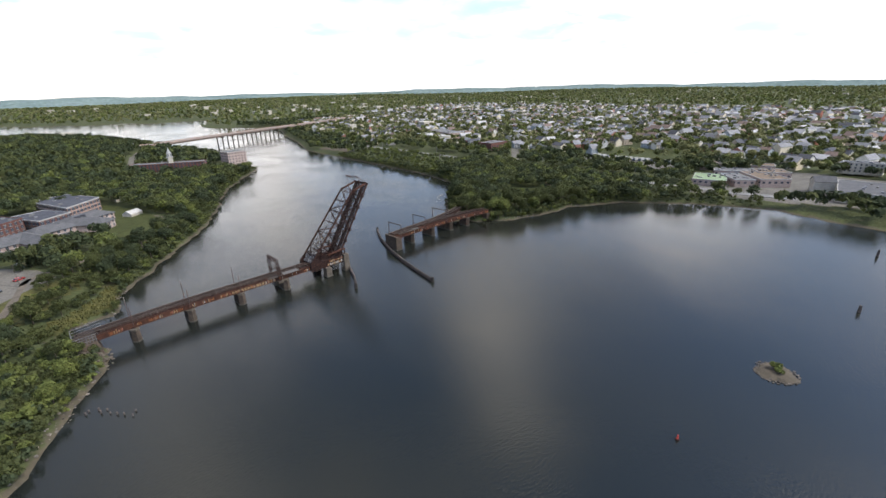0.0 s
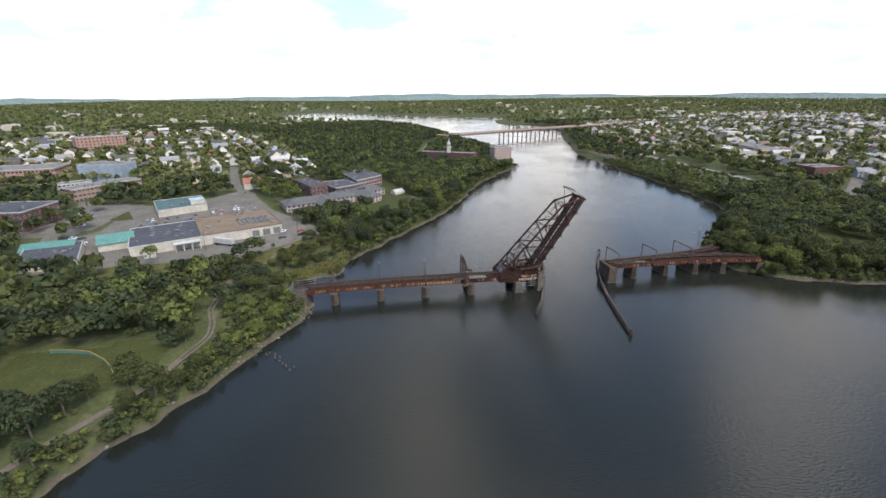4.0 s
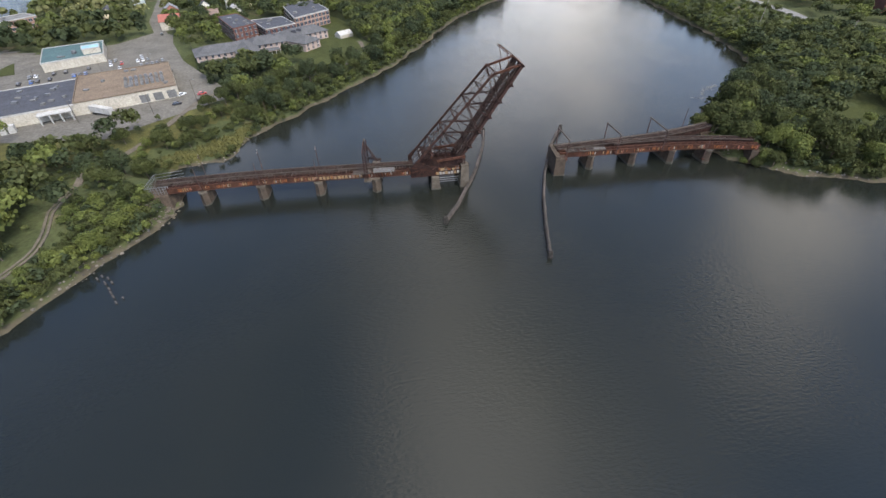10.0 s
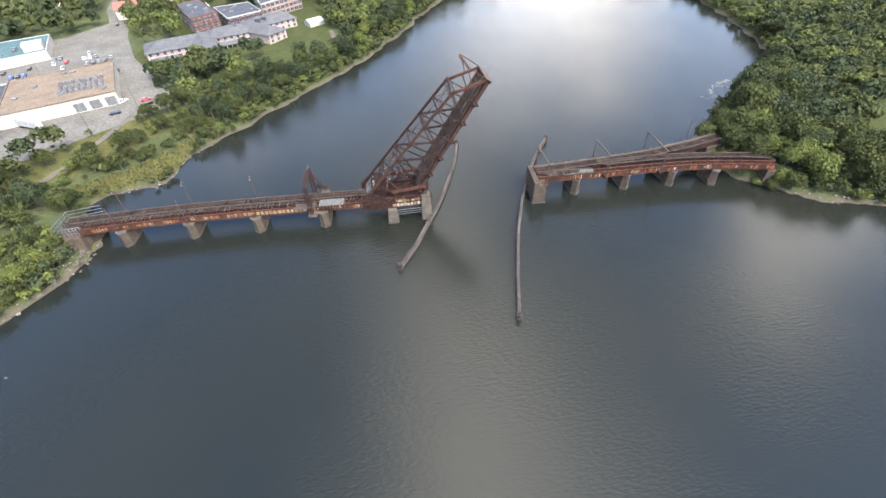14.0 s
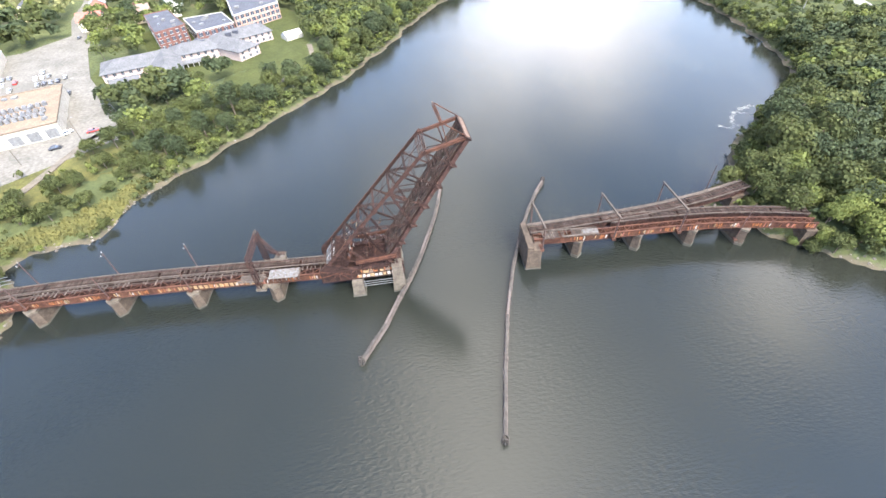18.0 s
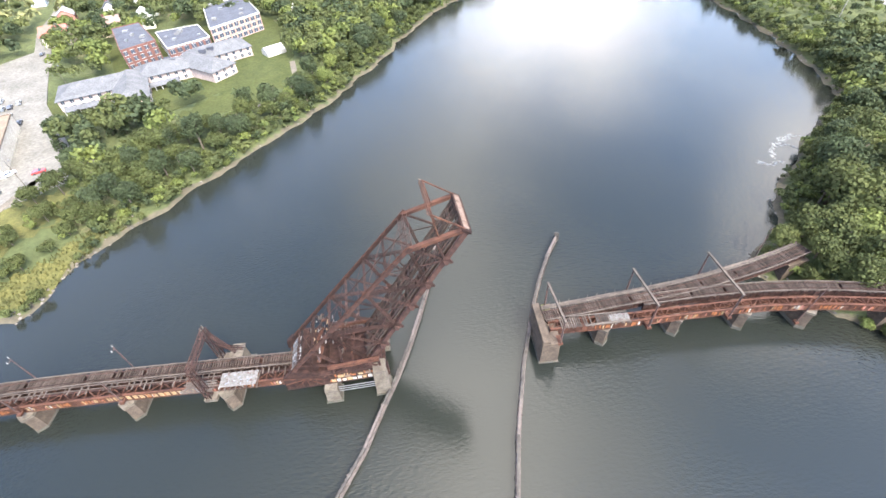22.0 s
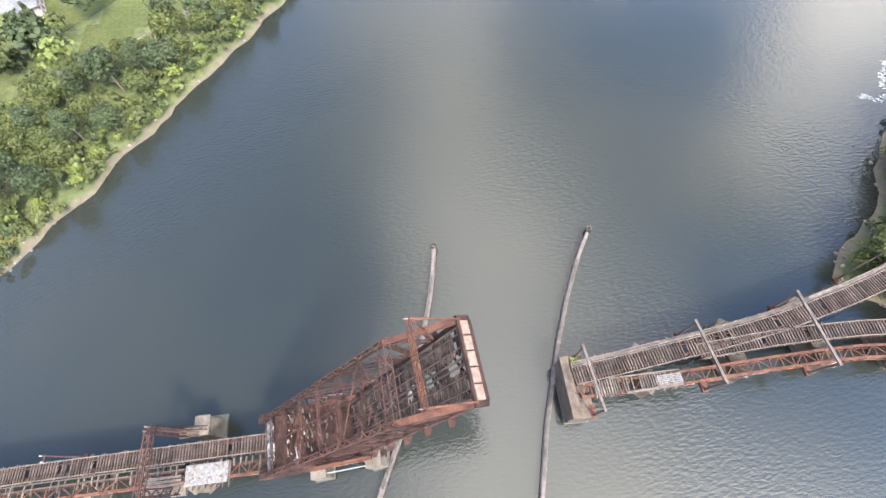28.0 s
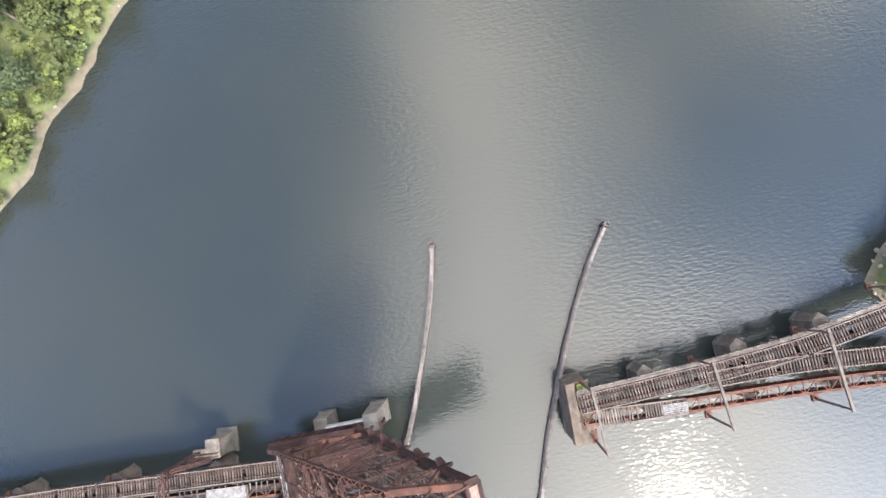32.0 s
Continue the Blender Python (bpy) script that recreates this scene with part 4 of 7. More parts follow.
# bascule pier under it
bp = thing("bascule_pier", "concrete and rusted steel pier carrying the raised leaf", "bridge pier")
bp.matrix_world = PIER
for x, top in ((-0.3, 4.6), (10.2, 8.6)):
    for y in (-5.0, 5.6):
        c = Build().hexa([(x - 1.7, y - 1.9, -3), (x + 1.7, y - 1.9, -3), (x + 1.7, y + 1.9, -3), (x - 1.7, y + 1.9, -3)], [(x - 1.3, y - 1.5, top), (x + 1.3, y - 1.5, top), (x + 1.3, y + 1.5, top), (x - 1.3, y + 1.5, top)])
        pl = part("pillar", c, M_CONC, bp, "stained concrete pillar")
        part("tide_band", Build().box(x - 1.75, x + 1.75, y - 1.95, y + 1.95, -0.5, 0.45), M_WETSTONE, pl)
for y in (-4.6, 4.6):
    b = Build().box(-9, 12, y - 0.35, y + 0.35, 4.9, 8.1).box(-9, 12, y - 0.6, y + 0.6, 8.0, 8.25).box(-9, 12, y - 0.6, y + 0.6, 4.75, 4.95)
    for x in np.arange(-8.5, 12, 1.4):
        b.box(x, x + 0.12, y - 0.55, y + 0.55, 4.9, 8.1)
    g = part("track_girder", b, M_RUST, bp)
    if y < 0:
        graffiti(g, (-0.5, y - 0.36, 0), (11.5, y - 0.36, 0), 5.0, 6.4, 12, 0.22)
        for k in range(9):
            part("graffiti", Build().box(0.2 + k * 1.05, 0.95 + k * 1.05 + rng.uniform(-0.1, 0.15), y - 0.64, y - 0.6, 5.15, 6.1 + rng.uniform(-0.1, 0.2)), M_PAINT[0] if k % 3 else M_PAINT[4], g, "pale block of sprayed paint")
        for k in range(6):
            part("graffiti", Build().box(1.6 + k * 1.4, 2.3 + k * 1.4 + rng.uniform(0.0, 0.5), y - 0.67, y - 0.63, 6.5 + rng.uniform(0, 0.3), 7.3 + rng.uniform(0, 0.5)), (M_PAINT[4], M_PALE, M_PAINT[5])[k % 3], g, "faded block of sprayed paint")
        graffiti(g, (0.5, y - 0.36, 0), (10.5, y - 0.36, 0), 6.5, 8.0, 9, 0.22)
for x0_, x1_, zt_ in ((-1, -0.2, 7.4), (10, 10.8, 8.2), (4.5, 5, 7.6)):
    part("cross_girder", Build().box(x0_, x1_, -4.2, 4.2, 5.0, zt_), M_RUST, bp)
part("rail_brace", Build().beam((1.2, -5.9, 3.4), (9, -5.9, 3.4), 0.14).beam((1.2, -5.9, 2.6), (9, -5.9, 2.6), 0.14).beam((1.2, -5.9, 4.2), (9, -5.9, 4.2), 0.14), M_METAL, bp)
for y in (-4.9, 4.9):
    part("tie_beam", Build().beam((0.4, y - 0.3, 10.6), (10.6, y - 0.3, 11.4), 0.6, 0.8), M_RUST_OR, bp)
    part("post", Build().beam((10.4, y, 8.2), (10.4, y, 11.4), 0.4), M_RUST, bp)
part("post", Build().beam((1.2, -4.9, 8.2), (1.2, -4.9, 10.9), 0.4), M_RUST, bp)
part("brace", Build().beam((1.4, -4.9, 8.2), (6, -4.9, 11.4), 0.3).beam((6, -4.9, 11.4), (10.2, -4.9, 8.2), 0.3), M_RUST, bp)
part("floor_plate", Build().box(-8.5, 11.5, -4.2, 4.2, 7.0, 7.2), M_RUST, bp)
walln = Build().box(2, 9.2, 6.0, 6.3, 7.2, 8.6)
part("concrete_curb", walln, M_CONCW, bp)

# ---- east approach ----
east = thing("railway_viaduct", "rusted girder railway viaduct splitting into two curving tracks", "railway bridge", at=(0, 0, -0.45))
rest = [(44.8, -2.1), (48.4, -2.2), (48.6, 8.2), (44.8, 8.0)]
rp = part("rest_pier", Build().hexa([(x * 1.0 - 0.3 if x < 47 else x + 0.3, y - 0.3 if y < 0 else y + 0.3, -3) for x, y in rest], [(x, y, 6.6) for x, y in rest]).prism([(44.6, -2.3), (48.6, -2.4), (48.8, 8.4), (44.6, 8.2)], 6.6, 7.3).prism([(44.7, -2.2), (46.3, -2.2), (46.2, 8.3), (44.7, 8.1)], 7.3, 8.1), M_STONE, east, "stone rest pier with a parapet")
part("tide_band", Build().prism([(44.4, -2.5), (48.8, -2.6), (49.0, 8.6), (44.4, 8.4)], -0.5, 0.7), M_WETSTONE, rp)
part("weeds", Build().box(46.6, 48.4, 6.2, 7.9, 7.3, 7.75), M_LEAF_Y, rp, "weeds on the pier top")
for x, y0, y1, tn in ((59.4, 0.4, 9.2, 3), (76.2, 1.0, 11.6, 4), (91.2, 0.8, 14.0, 8), (105.2, -0.6, 7.2, 10)):
    pointed_pier(east, x, y0, y1, 6.1, 2.6, turn=-tn * 0 + tn * 0.6)
N_LINE = [(46.5, 4.6), (55, 5.4), (63, 6.3), (71, 7.1), (78, 8.0), (85, 9.1), (92, 10.6), (99, 12.2), (106, 14.1), (114, 16.6)]
S_LINE = [(69, 5.9), (75, 6.2), (82, 6.5), (90, 6.5), (98, 6.2), (106, 5.5), (114, 4.3), (123, 2.5)]
G_LINE = [(47, 2.0), (56, 2.0), (64.5, 2.0), (72, 2.2), (80, 2.4), (88, 2.5), (96, 2.4), (104, 1.7), (112, 0.7), (123, -1.2)]
for line, half in ((N_LINE, 0.95), (S_LINE, 0.95), (G_LINE, 1.0)):
    for s in (half, -half):
        o = offset(line, s)
        b = Build()
        for a, c in zip(o, o[1:]):
            b.beam((*a, 7.2), (*c, 7.2), 0.07, 1.9).beam((*a, 8.15), (*c, 8.15), 0.45, 0.1).beam((*a, 6.25), (*c, 6.25), 0.45, 0.1)
        for p, t in walk_line(o, 1.4):
            b.beam((*p, 6.3), (*p, 8.1), 0.36, 0.12)
        part("girder", b, M_RUST_OR if line is G_LINE else M_RUST, east)
zigzag(east, offset(G_LINE, 1.0), offset(G_LINE, -1.0), 8.2, 1.9)
so = offset(G_LINE, -1.0)
for a, c in zip(so[1:], so[2:]):
    graffiti(east, (*a, 0), (*c, 0), 6.45, 8.05, 9, 0.2)
track(east, N_LINE, 3.3, 8.5)
track(east, S_LINE, 2.9, 8.5)
wk = Build()
for a, c in zip(offset(N_LINE, 2.1), offset(N_LINE, 2.1)[1:]):
    for k in (-0.25, 0.0, 0.25):
        wk.beam((a[0], a[1] + k, 8.55), (c[0], c[1] + k, 8.55), 0.22, 0.07)
part("walkway", wk, M_PLANK, east, "bleached plank walkway along the edge", "stuff")
hr = Build()
o = offset(N_LINE, 2.5)
for p, t in walk_line(o, 2.2):
    hr.beam((*p, 8.1), (*p, 9.4), 0.09)
part("railing_post", hr, M_PLANK, east, "", "stuff")
dk = Build()
x = 49.5
while x < 64.3:
    if rng.random() < 0.85:
        dk.beam((x, 0.5 + rng.uniform(-0.2, 0.3), 8.36), (x + rng.uniform(-0.1, 0.1), 3.6 + rng.uniform(-0.5, 0.1), 8.36), 0.24, 0.2)
    x += 0.46
part("loose_tie", dk, M_PLANK, east, "bleached timbers over the bare girders", "stuff")
for k in range(6):
    part("platform_plank", Build().beam((60.2, 1.2 + k * 0.3, 8.58), (64.4, 1.3 + k * 0.3, 8.58), 0.22, 0.06), M_SCRAWL, east)
part("edge_timber", Build().beam((54.5, 0.7, 8.55), (64.2, 1.0, 8.55), 0.4, 0.25).beam((52, 3.4, 8.55), (64.3, 3.4, 8.55), 0.25, 0.2), M_PLANK, east)
PORTALS = [((47.6, 8.0), (48.4, -2.0)), ((67.0, 9.6), (68.1, -0.3)), ((85.3, 12.2), (86.1, 0.2))]
for (nx_, ny_), (sx_, sy_) in PORTALS:
    g = thing("wire_portal", "rusted steel wire portal frame spanning the tracks", "portal frame", "portal frames on the viaduct")
    part("post", Build().tube((nx_, ny_, 6.6), (nx_, ny_, 14.2), 0.24, 0.18), M_DARKSTEEL, g)
    part("post", Build().tube((sx_, sy_, 6.6), (sx_, sy_, 14.2), 0.24, 0.18), M_DARKSTEEL, g)
    part("beam", Build().beam((nx_, ny_ + 0.5, 14.2), (sx_, sy_ - 0.3, 14.2), 0.42, 0.35), M_PLANK, g, "bleached cross beam")
    part("foot_bracket", Build().box(nx_ - 0.5, nx_ + 0.5, ny_ - 1.6, ny_ + 0.4, 6.3, 6.9), M_RUST_OR, g)
    part("foot_bracket", Build().box(sx_ - 0.5, sx_ + 0.5, sy_ - 0.4, sy_ + 1.8, 6.3, 6.9), M_RUST_OR, g)
pole("line_pole", 102.5, 17.0, 2.5, 15.0, (0.3, 0.4))
pole("line_pole", 103.5, 0.1, 2.0, 14.4, (0.4, -0.2))
ab = thing("east_abutment", "low stone abutment overgrown by trees", "abutment")
part("abutment_wall", Build().prism([(120.5, -2.6), (121.2, 4.6), (124, 4.4), (123.5, -3)], -1, 5.5), M_STONE, ab)
part("abutment_wall", Build().prism([(109, 13.2), (108.5, 17.5), (114, 19.5), (115, 14.5)], -1, 5.7), M_STONE, ab)

# ---- timber fenders ----
FEND_E = [(58.7, 35.8), (54.6, 29.3), (50.6, 21.5), (46.6, 12.5), (43.6, 4.5), (41.0, -2.5), (38.5, -11), (36.5, -18), (33.2, -33), (30.4, -47.5)]
FEND_W = [(24.5, 37.0), (23.4, 30), (21.9, 23.5), (19.3, 14.5), (16.6, 6), (13.6, -2), (10.4, -9), (6.9, -17.4), (1.6, -26.8)]
for line in (FEND_E, FEND_W):
    f = thing("timber_fender", "long weathered timber pile fender in the channel", "fender", "channel fenders")
    for i, (a, c) in enumerate(zip(line, line[1:])):
        part("deck_plank", Build().beam((*a, 1.65), (*c, 1.65), 0.5, 0.14), M_PILE if i % 3 else M_DARKPILE, f, "bleached plank top" if i % 3 else "")
        for k in (-0.3, 0.3):
            oa, oc = offset([a, c], k)
            part("wale", Build().beam((*oa, 0.9), (*oc, 0.9), 0.24, 0.4).beam((*oa, 0.2), (*oc, 0.2), 0.24, 0.3), M_DARKPILE, f)
    b = Build()
    for p, t in walk_line(line, 0.95):
        n = Vector((-t.y, t.x))
        for s in (-0.36, 0.36):
            if rng.random() < 0.85:
                q = p + n * s
                b.tube((*q, -2.5), (q.x + rng.uniform(-0.1, 0.1), q.y + rng.uniform(-0.1, 0.1), 1.3 + rng.uniform(-0.2, 0.5)), 0.14, 0.12, 6)
    part("pile_wall", b, M_DARKPILE, f, "dark round piles", "stuff")
    for e in (line[-1], line[0]):
        for i in range(7):
            a = 2 * math.pi * i / 7
            part("end_pile", Build().tube((e[0] + math.cos(a) * 0.8, e[1] + math.sin(a) * 0.8, -2.5), (e[0] + math.cos(a) * 0.5, e[1] + math.sin(a) * 0.5, 2.4 + 0.4 * math.sin(i * 3)), 0.2, 0.18, 7), M_PILE, f)

# old pile stumps, lone piles and the islet
for x, y, h in ((-100, -42.4, 0.9), (-99.2, -41.3, 0.7), (-96.7, -44.6, 1.1), (-94.8, -46.7, 0.6), (-92, -50.2, 0.9), (-90.3, -52.5, 0.7), (-89.3, -50.8, 0.5), (-97.0, -42.4, 0.8), (-95.2, -44.2, 0.6), (-93.4, -48.6, 0.9)):
    tagged(part("pile_stump", Build().tube((x, y, -2), (x + 0.1, y, h), 0.3, 0.24, 7), M_DARKPILE), "short dark rotten pile stump in the water", "pile stump", "pile stumps off the bank")
for x, y, h in ((206, -189, 4.2), (125, -189, 3.6)):
    dp = thing("pile_dolphin", "cluster of dark timber piles standing in the river", "dolphin", "lone pile clusters", (x, y, 0))
    for i in range(4):
        a = i * 1.57
        part("pile", Build().tube((math.cos(a) * 0.5, math.sin(a) * 0.5, -2.5), (math.cos(a) * 0.28, math.sin(a) * 0.28, h * 0.8), 0.22, 0.2, 8), M_DARKPILE, dp)
buoy = thing("channel_buoy", "small red channel buoy floating upright", "buoy", at=(8.4, -164.3, 0))
part("float", Build().tube((0, 0, -0.3), (0, 0, 0.35), 0.6, 0.55, 12), M_RUST, buoy)
part("topmark", Build().tube((0, 0, 0.35), (0, 0, 1.5), 0.28, 0.15, 10), material("buoy_red", (0.5, 0.07, 0.05), (0.4, 0.06, 0.05), 0.5, 0.5), buoy)


# ---- trees ----
def leaf_cloud(r, n, rx, rz, size, lobes=6, base=0.0):
    """Leaf cards spread over a lumpy crown: centres, normals and sizes."""
    cen = []
    for k in range(lobes):
        a, e = r.uniform(0, 2 * math.pi), r.uniform(-0.4, 0.9)
        d = r.uniform(0.3, 0.62)
        cen.append((math.cos(a) * d * rx * math.cos(e), math.sin(a) * d * rx * math.cos(e), math.sin(e) * d * rz, r.uniform(0.42, 0.62)))
    cen.append((0, 0, 0, 0.7))
    cen = np.array(cen)
    g = np.random.RandomState(r.randrange(10 ** 6))
    k = g.randint(0, len(cen), n)
    d = g.normal(size=(n, 3))
    d /= np.linalg.norm(d, axis=1)[:, None]
    d[:, 2] = np.where(d[:, 2] < -0.55, -d[:, 2], d[:, 2])
    rad = cen[k, 3] * (0.82 + 0.3 * g.rand(n))
    p = cen[k, :3] + d * np.column_stack([rad * rx, rad * rx, rad * rz])
    nrm = d + g.normal(size=(n, 3)) * 0.45
    nrm /= np.linalg.norm(nrm, axis=1)[:, None]
    t = np.cross(nrm, g.normal(size=(n, 3)))
    t /= np.linalg.norm(t, axis=1)[:, None]
    b = np.cross(nrm, t)
    s = size * (0.6 + 0.8 * g.rand(n))[:, None]
    q = np.stack([p - t * s * 0.5 - b * s * 0.32, p + t * s * 0.45 - b * s * 0.4, p + t * s * 0.55 + b * s * 0.3, p - t * s * 0.4 + b * s * 0.42], axis=1)
    q[:, :, 2] += base
    return q.reshape(-1, 3)


def cards_mesh(name, verts, mat):
    n = len(verts) // 4
    me = grid_mesh(name, verts, np.arange(4 * n).reshape(n, 4))
    me.materials.append(mat)
    return me


def trunk_mesh(r, h, rx, rz):
    b = Build()
    z1 = h - rz * 1.1
    b.tube((0, 0, -0.6), (0, 0, max(z1, 1.2)), 0.045 * h * 0.6, 0.03 * h * 0.6, 7)
    for i in range(5):
        a = i * 1.26 + r.uniform(-0.3, 0.3)
        b.tube((0, 0, max(z1, 1.2) - 0.5), (math.cos(a) * rx * 0.55, math.sin(a) * rx * 0.55, h - rz * r.uniform(0.3, 0.9)), 0.022 * h * 0.6, 0.008 * h, 5)
    return b


KINDS = []
tr = random.Random(21)
for kind, h, rx, rz, mat, n, size in (("round", 11, 4.6, 4.4, M_LEAF_OBJ, 620, 0.95), ("round", 9, 4.0, 3.6, M_LEAF_OBJ, 520, 0.9), ("tall", 14, 4.4, 5.8, M_LEAF_D, 680, 0.95),
                                  ("yellow", 8.5, 3.8, 3.5, M_LEAF_Y, 520, 0.85), ("round", 12, 5.4, 4.8, M_LEAF_D, 700, 1.0), ("low", 5.0, 2.9, 2.3, M_LEAF_OBJ, 360, 0.7), ("low", 4.0, 2.6, 2.0, M_LEAF_Y, 320, 0.65)):
    lv = leaf_cloud(tr, int(n * 2.9), rx, rz, size * 0.55, 14, h - rz)
    KINDS.append((kind, h, rx, cards_mesh("crown", lv, mat), trunk_mesh(tr, h, rx, rz).mesh("trunk")))
    KINDS[-1][4].materials.append(M_BARK)
pv = []
for k in range(9):
    z, rr = 1.2 + k * 1.15, 2.6 * (1 - k / 9.5)
    pv.append(leaf_cloud(tr, 48, rr, 0.7, 0.75, 5, z))
PINE = (cards_mesh("crown", np.concatenate(pv), M_LEAF_D), trunk_mesh(tr, 10, 1.0, 1.0).mesh("trunk"))
PINE[1].materials.append(M_BARK)
TREE_LABEL = {"round": ("leafy deciduous tree with a broad green crown", "tree"), "tall": ("tall dark green deciduous tree on the bank", "tree"), "yellow": ("small bright yellow-green leafy tree", "tree"),
              "low": ("low bushy green shrub at the water's edge", "shrub")}


def plant(k, x, y, s):
    kind, h, rx, crown, trunk = KINDS[k]
    lab, cat = TREE_LABEL[kind]
    ob = thing("shrub" if kind == "low" else "tree", lab, cat, "trees along the river banks", (x, y, float(land(x, y))), tr.uniform(0, 360))
    ob.scale = (s * tr.uniform(0.9, 1.1), s * tr.uniform(0.9, 1.1), s * tr.uniform(0.9, 1.15))
    part("trunk", trunk, M_BARK, ob)
    part("crown", crown, None, ob)
    return ob


FIELD = [(-178, -36), (-154, -34), (-141, -32), (-132, -37), (-131, -46), (-134, -52), (-141, -62), (-180, -88)]
PATH_W = [(-112, 62), (-118, 40), (-126, 20), (-128.4, 5), (-129, -3), (-128.5, -10.7), (-123.6, -23), (-121.7, -32), (-123.2, -37), (-126, -45), (-128, -55), (-134, -64), (-146, -84), (-160, -110)]
LAWN = [(-79, 121), (-64, 146), (-52, 156), (-36, 174), (-30, 156), (-43, 132), (-71, 113)]
E_CLEAR = [(170, 14), (178, 33), (206, 38), (204, 14)]
E_ROCKY = [(226, 418), (250, 430), (256, 362), (238, 338)]
E_ROAD = [(300, -140), (290, -60), (284, 20), (285, 80), (286, 109), (280, 150), (287, 209), (285, 318), (284, 407), (300, 560), (330, 700)]
W_ROAD = [(-226, 346), (-195, 247), (-150, 158), (-119, 98), (-107, 80)]
W_ROAD2 = [(-232, 40), (-256, 100), (-268, 150), (-290, 190)]
E_LOT = [(346, -34), (346, 62), (390, 74), (398, -26)]
E_FIELD = [(402, -15), (430, 89), (470, 64), (466, 5)]
OFFICES = [(-345, 268), (-330, 222), (-300, 180), (-258, 232), (-278, 256), (-300, 262)]
YARD = [(-262, 128), (-222, 128), (-240, 168), (-262, 168)]
E_WORKS = [(278, -66), (340, -58), (410, -118), (405, -190), (300, -192), (286, -140)]
MARSH = [(-116, 20), (-103.5, 20.5), (-91, 26.5), (-83, 25.5), (-81, 34), (-78, 46), (-76, 54), (-80, 58), (-86, 47), (-94, 36), (-108, 28)]
BIKE_PATH = [(-112, 62), (-108, 84), (-84, 102), (-79, 110), (-66, 113), (-48, 124), (-36, 137), (-31, 153), (-36, 174)]
HILLROAD = [(-14, 385), (-2, 450), (14, 533), (33, 592)]
E_STREET = [(288, 116), (322, 128), (400, 190), (431, 283), (427, 355)]
SCRUB = [(-210, 38), (-188, 45), (-135, 42), (-120, 58), (-97, 80), (-84, 70), (-100, 46), (-122, 24), (-150, 18), (-205, 18)]
CLEAR = [PLAZA, OFFICES, YARD, E_FIELD, FIELD, SCHOOL, LAWN, E_CLEAR, E_ROCKY, E_LOT, E_WORKS, MARSH, [(-24, 384), (-18, 402), (50, 374), (100, 382), (108, 350), (98, 334), (62, 322), (16, 332)], [(-10, 280), (-8, 296), (16, 298), (16, 282)]]


def line_distance(line, x, y):
    best = np.full(np.shape(x), 1e9)
    for (ax, ay), (bx, by) in zip(line, line[1:]):
        dx, dy = bx - ax, by - ay
        t = np.clip(((x - ax) * dx + (y - ay) * dy) / (dx * dx + dy * dy), 0, 1)
        best = np.minimum(best, np.hypot(x - ax - t * dx, y - ay - t * dy))
    return best


ROADS = ((PATH_W, 4.6), (E_ROAD, 11), (E_STREET, 8), (W_ROAD, 7), (W_ROAD2, 7), (HILLROAD, 8), ([(-105, 8), (-91, -3)], 8), ([(104, 16), (118, 19)], 3.5), ([(104, 4), (120, 1)], 4), (BIKE_PATH, 4.6))
W_TOWN = [(-700, 150), (-420, 190), (-296, 216), (-205, 250), (-165, 190), (-140, 235), (-110, 245), (-130, 330), (-190, 470), (-300, 720), (-700, 900)]
E_TOWN = [(300, 130), (292, 330), (320, 620), (420, 900), (1500, 1300), (1500, -420), (420, -200), (412, -100), (385, 90)]


def open_land(x, y):
    """True where no tree stands."""
    no = np.zeros(np.shape(x), bool)
    for poly in CLEAR:
        no |= inside(poly, x, y)
    for line, w in ROADS:
        no |= line_distance(line, x, y) < w
    return no


def scatter(x0, x1, y0, y1, step, seed):
    g = np.random.RandomState(seed)
    X, Y = np.meshgrid(np.arange(x0, x1, step), np.arange(y0, y1, step))
    X, Y = X.ravel() + g.uniform(-0.45, 0.45, X.size) * step, Y.ravel() + g.uniform(-0.45, 0.45, Y.size) * step
    return X, Y, g


# nearest trees and shrubs, each a thing
X, Y, g = scatter(-185, 330, -125, 330, 6.0, 3)
D = river_distance(X, Y)
EDGE = D + 1.6 * wobble(X * 2.3, Y * 2.3) + 0.8 * wobble(X * 6, Y * 6)
ok = (EDGE > 1.4) & (D > 0.6) & ~open_land(X, Y)
town_w, town_e = inside(W_TOWN, X, Y), inside(E_TOWN, X, Y)
prob = np.where(D < 75, 0.93, 0.62)
prob = np.where(town_w, 0.5, prob)
prob = np.where(inside(SCRUB, X, Y), np.where(D < 32, 0.5, 0.16), prob)
prob = np.where(town_e, 0.4, prob)
prob = np.where((X > 205) & (Y > 150) & (D < 70), 0.6, prob)
prob = np.where((X > 250) & (Y < -30) & (D < 40), 0.45, prob)
ok &= g.rand(X.size) < prob
near_score = np.where(X < 60, np.abs(D) + 0.12 * np.hypot(X + 70, Y - 40), np.abs(D) + 0.35 * np.hypot(X - 130, Y - 10))
order = np.argsort(np.where(ok, near_score, 1e9))
near = set(order[:290].tolist())
